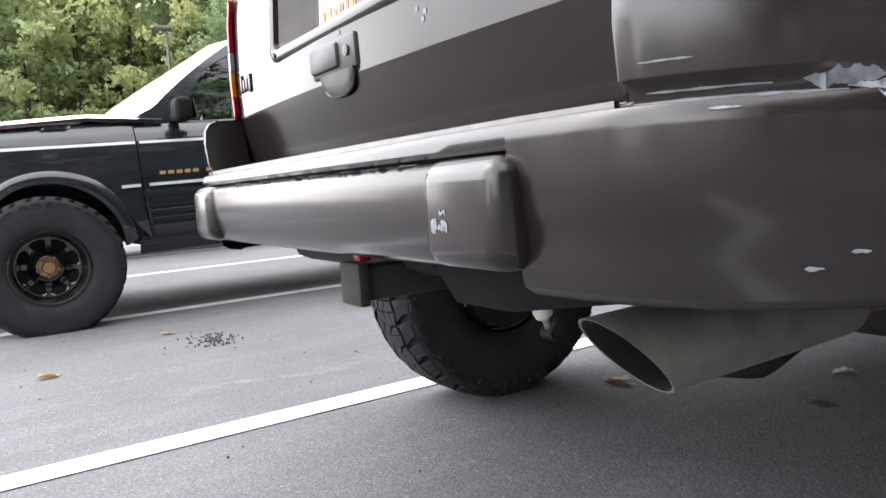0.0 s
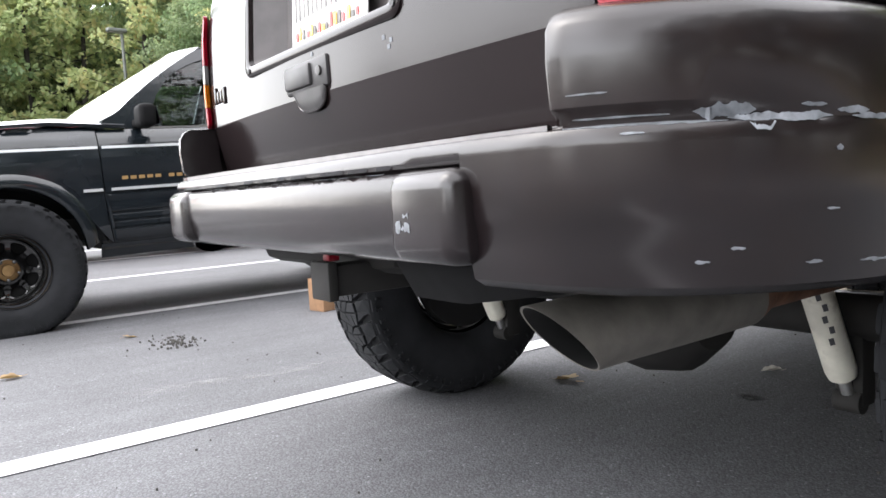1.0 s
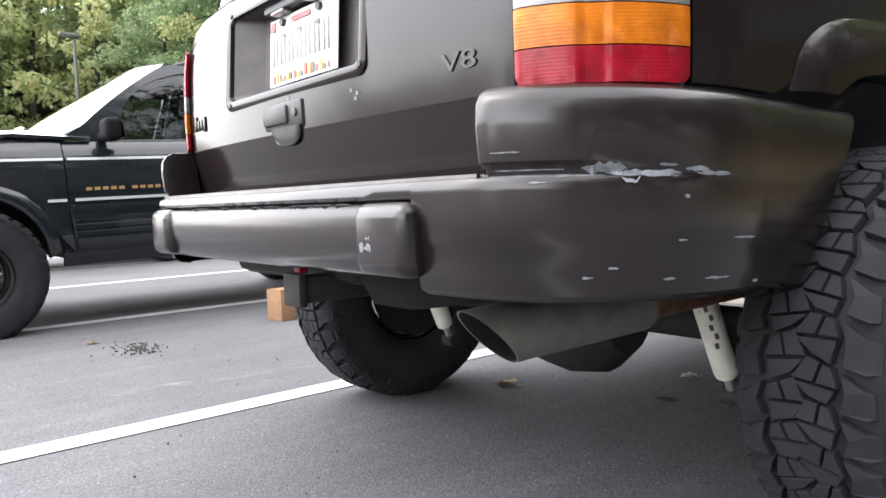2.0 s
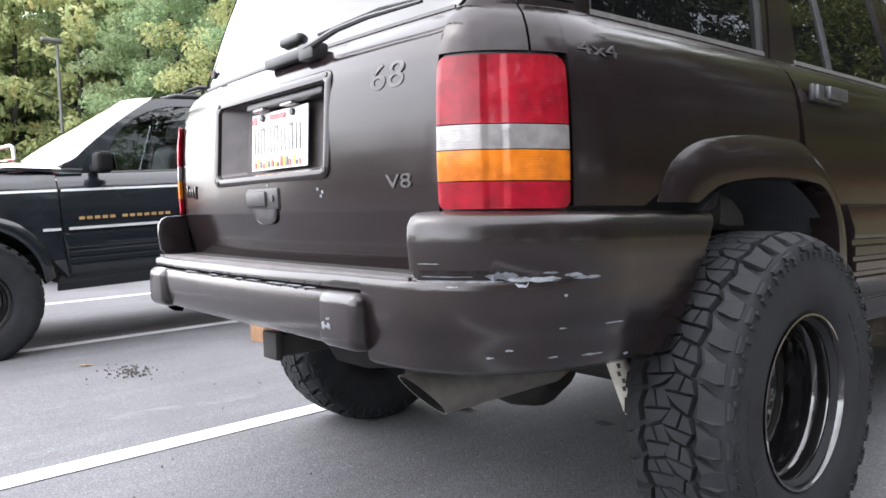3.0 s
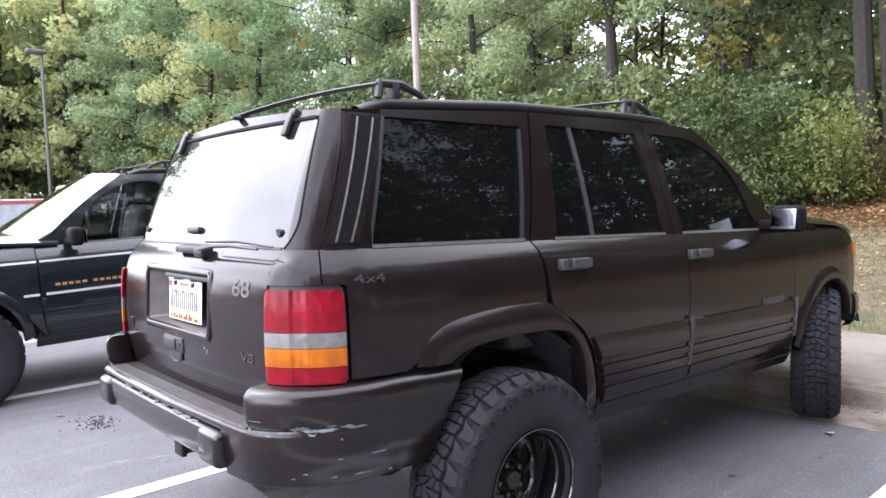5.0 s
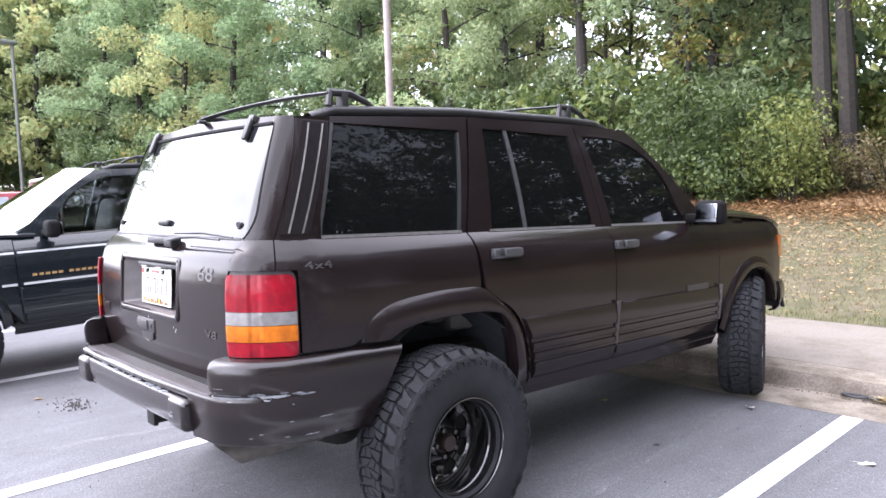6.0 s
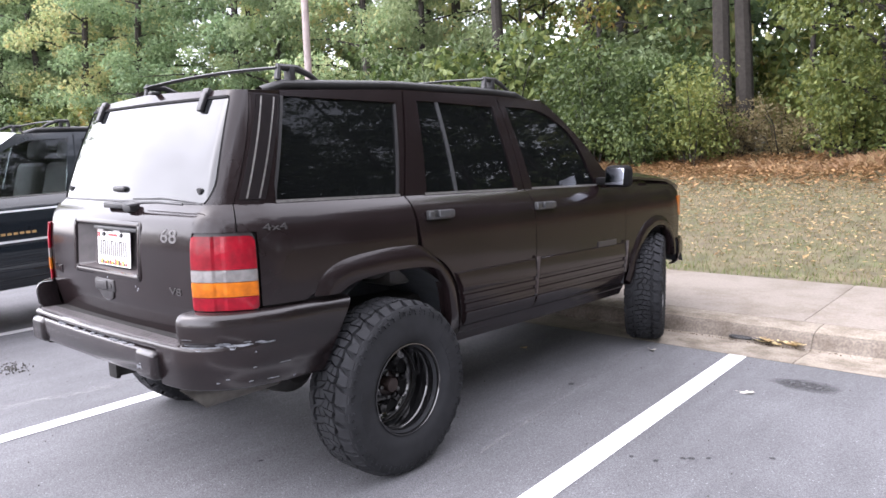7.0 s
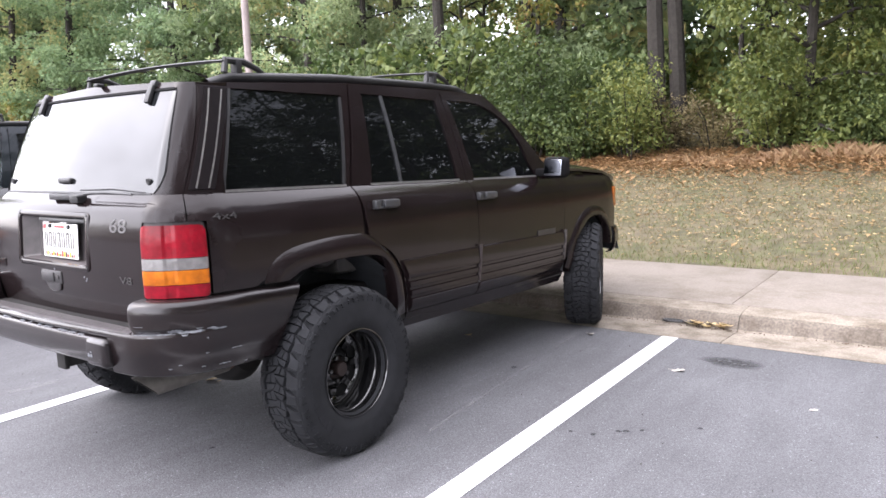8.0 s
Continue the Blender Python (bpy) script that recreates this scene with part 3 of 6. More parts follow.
def corner_out(u, z, o):
    """The parting groove is deep at the back and dies out along the side."""
    k = min(1.0, max(0.0, (u - 1.35) / 0.35))
    if 0.715 < z < 0.76:
        o += (0.0105 - o) * k
    return o


def corner_end(z):
    return uy(interp(z, [0.54, 0.868], [-0.40, -0.222]))


def bumper_skin(u, z, o):
    k = min(1.0, max(0.0, u - 1.0))
    p = skin(u, max(z, 0.72), o + (0.096 - 0.008 * min(u, 1.0) ** 2) * (1 - k) + 0.022 * k)
    return Vector((p.x, p.y, z))


def chip(u0, u1, z, h, ragged, seed):
    """A ragged flake of bare primer lying on the bumper corner."""
    rg = random.Random(seed)
    n = max(10, int((u1 - u0) * 260))
    zs, os_ = [r[0] for r in CORNER_ROWS], [r[1] for r in CORNER_ROWS]
    edges = []
    for side in (-1, 1):
        steps = [rg.uniform(1 - ragged, 1) for _ in range(3 + n // 5)]
        fine = [rg.uniform(-0.12, 0.12) * ragged for _ in range(n + 1)]
        edges.append([side * 0.42 * h * max(0.06, np.interp(i / n * (len(steps) - 1), range(len(steps)), steps) + fine[i]) * min(1, 5 * i / n, 5 * (n - i) / n) for i in range(n + 1)])
    P = [[], []]
    for i in range(n + 1):
        u = u0 + (u1 - u0) * i / n
        for row in (0, 1):
            zz = z + edges[row][i] + 0.0006 * row
            P[row].append(bumper_skin(u, zz, corner_out(u, zz, interp(zz, zs, os_)) + 0.0012))
    return shear(sheet(P, 0.0008))


def text_bm(words, size, depth, m):
    cu = bpy.data.curves.new("letters", "FONT")
    cu.body, cu.size, cu.extrude = words, size, depth
    ob = bpy.data.objects.new("letters", cu)
    me = bpy.data.meshes.new_from_object(ob)
    bm = bmesh.new()
    bm.from_mesh(me)
    bm.transform(m)
    bpy.data.objects.remove(ob)
    bpy.data.curves.remove(cu)
    bpy.data.meshes.remove(me)
    return bm


def drape(bm, base, rear=True):
    """Lays flat lettering, drawn with its back at base, onto the body's skin."""
    for v in bm.verts:
        if rear:
            v.co.y = skin(ux(abs(v.co.x)), v.co.z).y + v.co.y - base
        else:
            v.co.x = skin(u_at(v.co.y, v.co.z), v.co.z).x + v.co.x - base
    return bm


def bumper_line(x):
    return -0.926 - 0.012 * (1 - (x / 0.68) ** 2)


def bumper_middle():
    """The bumper between its corners: ribbed step above, moulded panel between the pads."""
    xs_ = np.linspace(-0.615, 0.530, 41)
    P = []
    ribs = []
    for k in range(5):
        a = 0.82 - k * 0.17
        ribs += [(a + 0.050, 0.726), (a + 0.040, 0.7375), (a - 0.040, 0.7375), (a - 0.050, 0.726)]
    for x in xs_:
        yb = bumper_line(x)
        inner = -0.845
        row = [(x, inner + 0.03, 0.736)]
        row += [(x, yb + (inner - yb) * f, z) for f, z in ribs]
        w = min(1.0, max(0.0, (x - 0.05) / 0.42))
        w = w * w * (3 - 2 * w)
        fy, fz = 0.0045 * w, 0.004 * w
        row += [(x, yb + 0.005 + fy, 0.729 + fz), (x, yb - 0.003 + fy, 0.726 + fz), (x, yb - 0.007 + fy, 0.719 + fz), (x, yb - 0.008 + fy, 0.711), (x, yb - 0.004 + fy, 0.705), (x, yb + 0.012, 0.702)]
        row += [(x, yb + 0.010, 0.700), (x, yb - 0.010, 0.698), (x, yb - 0.018, 0.692), (x, yb - 0.022, 0.678), (x, yb - 0.021, 0.640), (x, yb - 0.015, 0.606), (x, yb - 0.004, 0.588), (x, yb + 0.02, 0.578)]
        row += [(x, yb + 0.10, 0.572)]
        P.append(row)
    bm = sheet([row[20:] for x, row in zip(xs_, P) if x < 0.50], 0.0, flip=True)
    add_grid(bm, [row[20:27] for x, row in zip(xs_, P) if x > 0.46], flip=True)
    step = sheet([row[:22] for row in P], 0.0, flip=True)
    for ends in (np.linspace(0.530, 0.643, 8), np.linspace(-0.655, -0.615, 4)):
        Q = []
        for x in ends:
            dy = bumper_line(x) - bumper_line(0.530 if x > 0 else -0.615)
            if x > 0:
                dy = (x - 0.530) * 0.085
                Q.append([(x, p[1] + dy, p[2]) for p in P[-1][:22]] + [(x, P[-1][21][1] + dy - 0.002, 0.722)])
            else:
                Q.append([(x, p[1] + dy, p[2]) for p in P[0][:27]])
        add_grid(step if ends[0] > 0 else bm, Q, flip=True)
    return shear(bm), shear(step)


NOSE = resample([(0.0, 3.46), (0.35, 3.445), (0.58, 3.395), (0.70, 3.325), (0.775, 3.24), (0.808, 3.15), (0.82, 3.08)], 61)


def nose_at(f, z, o):
    """A point round the car's nose: f from the middle to the side, o outwards."""
    i = f * 60
    x, y = interp(i, range(61), NOSE[:, 0]), interp(i, range(61), NOSE[:, 1])
    a, c = NOSE[max(0, int(i) - 1)], NOSE[min(60, int(i) + 2)]
    n = Vector((-(c[1] - a[1]), c[0] - a[0], 0)).normalized()
    return Vector((x, y, z)) + n * o


def build_suv(m, paint, label, R, W, steer, cap, whitewall, scuffs=False, stripe=None):
    root = thing("suv", m, label, "car")
    both = ((False, "right"), (True, "left"))
    worn = BROWN_WORN if scuffs else paint
    # inner dark shell, seen in the gaps
    bm = join(gpatch(-2.0, ux(-0.36), 0.93, 1.22, 24, 4, -0.03, 0.0), gpatch(ux(0.30), 2.0, 0.93, 1.22, 24, 4, -0.03, 0.0))
    core = part("inner_shell", join(bm, *[side_patch(-0.5, 3.1, 1.03, 1.22, 30, 4, -0.03, 0, q) for q, _ in both], *[side_patch(0.56, 2.22, 0.56, 1.05, 20, 6, -0.03, 0, q) for q, _ in both],
                shear(box(-0.82, 0.82, 0.45, 2.25, 0.55, 0.60)), shear(box(-0.60, 0.60, -0.86, 3.2, 0.66, 0.74)), shear(box(-0.62, 0.62, -0.86, -0.42, 0.60, 0.70))), CORE, root)
    for q, side in both:
        # quarter panel with the D and C pillars
        bm = gpatch(lambda z: 1.725, lambda z: uy(0.21), lambda u: arch_low(-0.5 + 3.9 * (u - 2)) if u > 2 else 0.868, 1.262, 30, 14, 0, 0.02, q)
        dp = gpatch(ln(1.26, 1.567, 1.70, 1.81), ln(1.26, uy(-0.525), 1.72, uy(-0.375)), 1.262, lambda u: 1.706, 10, 12, 0, 0.03, q)
        d2 = gpatch(1.567, 1.73, 1.158, 1.262, 4, 4, 0, 0.02, q)
        cp = gpatch(ln(1.26, uy(0.18), 1.74, uy(0.295)), ln(1.26, uy(0.208), 1.78, uy(0.358)), 1.262, lambda u: 1.735, 3, 10, 0, 0.03, q)
        tp = gpatch(ln(1.68, uy(-0.385), 1.78, uy(-0.355)), ln(1.26, uy(0.208), 1.78, uy(0.358)), lambda u: 1.700 + 0.053 * (u - 2.03), lambda u: top(u).z, 12, 3, 0, 0.03, q)
        bt = gpatch(uy(-0.53), uy(0.2), 1.255, 1.268, 12, 2, 0.0, 0.02, q)
        quarter = part("quarter_panel", join(bm, dp, d2, cp, tp, bt), paint, root)
        part("wheel_arch_flare", flare_strip(REAR_FLARE_OUT, REAR_FLARE_IN, mirror=q, swell=0.62), paint, quarter)
        # rear door
        body = side_patch(lambda z: rear_door_edge(z) + 0.005, lambda z: b_edge(z) - 0.003, 0.585, 1.262, 24, 18, 0, 0.02, q)
        f1 = side_patch(lambda z: rear_door_edge(z) + 0.005, ln(1.27, 0.372, 1.73, 0.443), 1.262, 1.74, 3, 10, 0, 0.03, q)
        f2 = side_patch(ln(1.27, 1.118, 1.73, 1.063), lambda z: b_edge(z) - 0.003, 1.262, 1.74, 3, 10, 0, 0.03, q)
        f3 = side_patch(lambda z: rear_door_edge(z) + 0.005, lambda z: b_edge(z) - 0.003, 1.728, lambda y: interp(y, TOPY, TOPZ) - 0.002, 12, 3, 0, 0.03, q)
        rdoor = part("rear_door", join(body, f1, f2, f3), paint, root)
        fdoor_edge = lambda z: interp(z, [0.58, 0.75, 0.95, 1.26], [2.19, 2.215, 2.225, 2.235])
        body = side_patch(lambda z: b_edge(z) + 0.003, fdoor_edge, 0.585, 1.262, 24, 18, 0, 0.02, q)
        f1 = side_patch(lambda z: b_edge(z) + 0.003, ln(1.27, 1.284, 1.73, 1.184), 1.262, 1.75, 3, 10, 0, 0.03, q)
        front_top = [(1.58, 1.79), (1.76, 1.69), (1.96, 1.545), (2.13, 1.40), (2.235, 1.285)]
        win_top = [(1.15, 1.735), (1.45, 1.735), (1.578, 1.713), (1.705, 1.665), (1.83, 1.585), (1.935, 1.44), (1.99, 1.262)]
        A, B = resample([(1.12, 1.79), (1.4, 1.793)] + front_top, 30), resample(win_top, 30)
        P = [[skin(uy(a[0] + (b[0] - a[0]) * f), min(a[1] + (b[1] - a[1]) * f, top(uy(min(a[0], 1.6))).z)) for a, b in zip(A, B)] for f in (1, 0.66, 0.33, 0)]
        f2 = shear(sheet(P, 0.03, q))
        fdoor = part("front_door", join(body, f1, f2), paint, root)
        fender = part("front_fender", side_patch(lambda z: fdoor_edge(z) + 0.006, 3.13, fender_low, lambda y: interp(y, [2.2, 2.3, 2.6, 3.0, 3.3], [1.268, 1.278, 1.285, 1.262, 1.20]), 30, 12, 0, 0.02, q), paint, root)
        part("wheel_arch_flare", flare_strip(FRONT_FLARE_OUT, FRONT_FLARE_IN, mirror=q, swell=0.5), paint, fender)
        # lower door cladding with ribs
        for d, ya, yb in ((rdoor, lambda z: rear_door_edge(z) + 0.02, lambda z: b_edge(z) - 0.006), (fdoor, lambda z: b_edge(z) + 0.006, lambda z: fdoor_edge(z) - 0.004)):
            rows = []
            for z, o in ((0.875, 0.0), (0.868, 0.012), (0.80, 0.02), (0.775, 0.018), (0.77, 0.010), (0.755, 0.010), (0.75, 0.019), (0.725, 0.019), (0.72, 0.011), (0.708, 0.011), (0.703, 0.02), (0.68, 0.02), (0.675, 0.012), (0.663, 0.012), (0.658, 0.021), (0.62, 0.02), (0.60, 0.012), (0.588, 0.0)):
                a, b = ya(z), yb(z)
                fr = [0, 0.006, 0.012] + [k / 14 for k in range(1, 14)] + [0.988, 0.994, 1]
                rows.append([skin(uy(a + (b - a) * f), z, o if 0.003 < f < 0.997 else 0.0) for f in fr])
            part("cladding", shear(sheet(rows[::-1], 0.0, q)), paint, d, "ribbed lower door cladding")
        # raised cladding ends; the edge highlight is painted in with the rubbed patches
        for d, y0 in ((rdoor, 1.168), (fdoor, 2.198)):
            rows = [[skin(uy(y0 + w + 0.10 * (z - 0.75)), z, o) for w, o in ((0.0, 0.010), (0.003, 0.026), (0.012, 0.027), (0.016, 0.010))] for z in np.linspace(0.672, 0.885, 9)]
            part("cladding_end", shear(sheet(rows, 0.0, q)), EDGE_HIGHLIGHT if scuffs else paint, d, "worn edge of the door cladding with its highlight in the colour" if scuffs else "")
        part("rocker_panel", side_patch(0.53, 2.26, 0.50, 0.582, 20, 4, 0.0, 0.02, q), paint, root)
        # windows
        wins = [("quarter_window", quarter, ln(1.26, -0.518, 1.70, -0.372), ln(1.26, 0.178, 1.73, 0.292), 1.266, lambda y: 1.7 + 0.053 * (y + 0.37)),
                ("door_window", rdoor, ln(1.27, 0.366, 1.73, 0.437), ln(1.27, 1.123, 1.73, 1.068), 1.266, lambda y: 1.73)]
        for nm, par, ya, yb, za, zb in wins:
            g = part(nm, side_patch(ya, yb, za, zb, 8, 8, -0.010, 0.004, q), TINT, par, "dark tinted side window")
            g.visible_shadow = False
        Pw = [[skin(uy(b[0]), 1.266 + (b[1] - 1.266) * f, -0.010) for b in resample([(1.19, 1.735)] + win_top[1:], 24)] for f in np.linspace(0, 1, 9)]
        for j, row in enumerate(Pw):
            for i, p in enumerate(row):
                zz = p.z
                y = max(p.y, 1.284 - 0.1 * (zz - 1.27) / 0.46)
                row[i] = skin(uy(y), zz, -0.010)
        g = part("door_window", shear(sheet(Pw, 0.004, q)), CLEAR if stripe else TINT, fdoor, "dark tinted side window")
        g.visible_shadow = False
        part("window_divider", side_patch(ln(1.26, 0.592, 1.73, 0.585), ln(1.26, 0.612, 1.73, 0.605), 1.266, 1.73, 2, 8, -0.002, 0.012, q), HANDLE, rdoor)
        lo_, hi_ = (lambda z: u_at(-0.652 + 0.152 * (z - 1.28) / 0.405, z)), (lambda z: u_at(-0.548 + 0.158 * (z - 1.28) / 0.405, z))
        part("vent_panel", gpatch(lo_, hi_, 1.280, 1.698, 6, 14, 0.0035, 0.006, q), VENT, quarter, "dark slatted vent panel on the rear pillar")
        for a, b in ((-0.628, -0.481), (-0.579, -0.420)):
            edge = lambda z, a=a, b=b: u_at(a + (b - a) * (z - 1.28) / 0.405, z)
            edge2 = lambda z, a=a, b=b: u_at(a + 0.006 + (b - a) * (z - 1.28) / 0.405, z)
            bm = gpatch(edge, edge2, 1.285, 1.692, 2, 14, 0.008, 0.010, q)
            part("vent_strip", bm, CHROME, quarter, "thin bright vent strip")
        for par, ya, yb, z0, z1 in ((quarter, -0.525, 0.185, 1.262, 1.274), (rdoor, 0.36, 1.128, 1.262, 1.274), (fdoor, 1.276, 1.99, 1.262, 1.274)):
            part("belt_moulding", side_patch(ya, yb, z0, z1, 12, 1, 0.003, 0.012, q), BRIGHT, par)
        for nm, ya, yb in (("window_frame_strip", ln(1.27, -0.522, 1.70, -0.378), ln(1.27, -0.508, 1.70, -0.364)), ("window_frame_strip", ln(1.27, 0.168, 1.73, 0.284), ln(1.27, 0.180, 1.73, 0.294))):
            part(nm, side_patch(ya, yb, 1.268, 1.70, 1, 10, 0.002, 0.012, q), TRIM, quarter)
        # handles
        for par, y in ((rdoor, 0.37), (fdoor, 1.285)):
            sgn = -1 if q else 1
            part("handle_plate", shear(box(0.845 * sgn, 0.861 * sgn, y - 0.085, y + 0.100, 1.146, 1.192, bevel=0.006)), TRIM, par)
            hb = box(0.857 * sgn, 0.872 * sgn, y - 0.082, y - 0.045, 1.149, 1.189, bevel=0.005)
            add_box(hb, 0.858 * sgn, 0.877 * sgn, y - 0.018, y + 0.097, 1.154, 1.190, bevel=0.006)
            add_box(hb, 0.855 * sgn, 0.866 * sgn, y - 0.05, y - 0.01, 1.149, 1.160, bevel=0.003)
            hd = part("door_handle", shear(hb), HANDLE, par)
            part("key_lock", shear(tube([(0.855 * sgn, y - 0.031, 1.172), (0.866 * sgn, y - 0.031, 1.172)], 0.010, 12)), TRIM, par)
        if stripe:
            for par, ya, yb in ((rdoor, 0.24, 1.19), (fdoor, 1.205, 2.22), (fender, 2.24, 3.25)):
                part("pinstripe", side_patch(ya, yb, 1.146, 1.162, 10, 1, 0.0012, 0.001, q), STRIPE, par)
            for par, ya, yb in ((rdoor, 0.50, 1.18), (fdoor, 1.21, 2.19), (fender, 2.235, 2.33)):
                part("bright_moulding", side_patch(ya, yb, 0.895, 0.912, 10, 1, 0.014, 0.014, q), STRIPE, par)
            for k in range(12):
                y0 = 2.13 - k * 0.045 - (0.03 if k > 4 else 0)
                part("lettering_bar", side_patch(y0 - 0.032, y0, 0.958, 0.978, 2, 1, 0.0015, 0.001, q), GOLD, fdoor)
        else:
            part("badge", side_patch(1.86, 2.09, 0.868, 0.905, 6, 2, 0.006, 0.008, q), BADGE, fdoor, "dull grey badge strip of plain bars")
        # tail lamp
        def rnd(z0, ua, ub, w, r, up=1):
            k = lambda u: max(0.0, 1 - (u - ua) / w, 1 - (ub - u) / w)
            return lambda u: z0 - up * r * (1 - math.sqrt(max(0.0, 1 - min(1.0, k(u)) ** 2)))
        lamp = part("tail_lamp", gpatch(1.068, 1.708, rnd(0.854, 1.068, 1.708, 0.05, 0.014, -1), rnd(1.158, 1.068, 1.708, 0.06, 0.024), 40, 8, -0.006, 0.03, q), TRIM, root)
        for nm, z0, z1, mat, lab in (("lens", 1.020, 1.150, LENS_RED, "red upper lens"), ("lens", 0.973, 1.018, LENS_WHITE, "clear reversing lens"), ("lens", 0.915, 0.971, LENS_AMBER, "amber indicator lens"), ("lens", 0.860, 0.913, LENS_RED, "red lower lens")):
            za = rnd(0.863, 1.098, 1.694, 0.05, 0.012, -1) if z0 < 0.87 else z0
            zb = rnd(1.147, 1.098, 1.694, 0.06, 0.020) if z1 > 1.14 else z1
            part(nm, gpatch(1.098, 1.694, za, zb, 40, 5, lambda u, z: 0.013 + 0.0035 * math.sqrt(max(0.0, min(1.0, (u - 1.098) / 0.03, (1.694 - u) / 0.03))) - (0.003 if 1.34 < u < 1.44 else 0.0), 0.010, q), mat, lamp, lab)
        # bumper corner
        rows = []
        for z, o in CORNER_ROWS:
            rows.append([])
            if z > 0.735:
                p0 = bumper_skin(1.06, z, o)
                back = Vector((p0.x - 0.004, min(-0.80, p0.y + 0.10), z))
                rows[-1] += [back] * 4 + [Vector((p0.x - 0.004, p0.y + 0.014, z)), Vector((p0.x - 0.001, p0.y + 0.004, z))]
            else:
                u_in = 0.985 if q else 0.825
                p0 = bumper_skin(u_in, z, o)
                rows[-1] += [p0, p0] + [bumper_skin(u_in + (1.06 - u_in) * k, z, o) for k in (0.25, 0.5, 0.75, 0.95)]
            for i in range(31):
                u = 1.075 + (corner_end(z) - 1.075) * (i / 30)
                rows[-1].append(bumper_skin(u, z, corner_out(u, z, o)))
        bmc = shear(sheet(rows, 0.0, q))
        bmesh.ops.remove_doubles(bmc, verts=bmc.verts, dist=1e-5)
        corner = part("bumper_corner", bmc, worn, root)
        if scuffs and not q:
            for k, (u0, u1, z0, h0, ragged) in enumerate(((1.08, 1.40, 0.7315, 0.0035, 0.5), (1.335, 1.455, 0.741, 0.022, 0.8), (1.40, 1.615, 0.7345, 0.015, 0.75), (1.44, 1.49, 0.7285, 0.020, 0.5), (1.545, 1.60, 0.7455, 0.005, 0.8), (1.625, 1.70, 0.740, 0.011, 0.8), (1.66, 1.78, 0.7345, 0.010, 0.8), (1.10, 1.29, 0.7395, 0.0022, 0.9), (1.20, 1.245, 0.722, 0.004, 0.9), (1.10, 1.18, 0.7635, 0.0018, 0.95), (1.62, 1.635, 0.703, 0.008, 0.9),
                                                          (1.56, 1.60, 0.588, 0.005, 0.9), (1.70, 1.80, 0.586, 0.006, 0.9), (1.33, 1.36, 0.592, 0.005, 0.9), (1.40, 1.43, 0.605, 0.004, 0.9), (1.60, 1.63, 0.642, 0.003, 0.9), (1.80, 1.90, 0.643, 0.004, 0.9), (1.92, 1.95, 0.575, 0.006, 0.9))):
                part("paint_chip", chip(u0, u1, z0, h0, ragged, 10 + k), PRIMER, corner, "bare pale primer where the paint is scraped off")
        # mirror
        sg = -1 if q else 1
        bm = box(0.850 * sg, 1.018 * sg, 1.995, 2.095, 1.178, 1.318, bevel=0.034, seg=4)
        add_box(bm, 0.77 * sg, 0.88 * sg, 2.03, 2.09, 1.19, 1.24, bevel=0.015)
        mir = part("door_mirror", bm, SEAL, root)
        mg = box(-0.066, 0.066, -0.003, 0.003, -0.053, 0.053, bevel=0.002)
        mg.transform(pose(0.934 * sg, 1.988, 1.248, -8, 0, -5 * sg))
        part("mirror_glass", mg, MIRROR, mir)
        # roof rail
        P = []
        for f in np.linspace(0, 2 * math.pi, 13):
            P.append([(0.565 * sg + 0.028 * math.cos(f), y, interp(y, TOPY, TOPZ) + 0.030 - (0.03 if k in (0, 17) else 0) + (0.020 if math.sin(f) > 0 else 0.03) * math.sin(f)) for k, y in enumerate(np.linspace(-0.42, 1.52, 18))])
        rail = part("roof_rail", finish(shear(sheet(P))), TRIM, root)
        for y in (-0.25, 1.19):
            zt = interp(y, TOPY, TOPZ)
            bm = tube([(0.565 * sg, y - 0.07, zt + 0.045), (0.565 * sg, y - 0.06, zt + 0.098), (0.565 * sg, y + 0.03, zt + 0.100), (0.565 * sg, y + 0.11, zt + 0.075), (0.565 * sg, y + 0.17, zt + 0.04)], [0.016, 0.018, 0.016, 0.013, 0.010], 8)
            add_box(bm, 0.55 * sg - 0.012, 0.58 * sg + 0.004, y - 0.015, y + 0.015, zt + 0.04, zt + 0.10, bevel=0.004)
            part("rail_foot", shear(finish(bm)), TRIM, rail)
        # front corner lamps
        part("indicator_lamp", shear(sheet([[nose_at(f, z, 0.004) for f in np.linspace(0.70, 0.965, 9)] for z in (1.0, 1.04, 1.09, 1.15)], 0.012, q, flip=True)), LENS_AMBER, root)
    # bumper
    lower_bm, step_bm = bumper_middle()
    bumper = part("rear_bumper", lower_bm, worn, root, "painted bumper with a ribbed step")
    part("bumper_step", step_bm, STEPPAD, bumper, "dusty ribbed step pad")
    for sg in (1, -1):
        x0, x1 = (0.384, 0.534) if sg > 0 else (-0.650, -0.515)
        yb = bumper_line(0.48)
        part("bumper_pad", shear(box(x0, x1, yb - 0.033, yb + 0.05, 0.582, 0.701, bevel=0.026, seg=6)), worn, bumper)
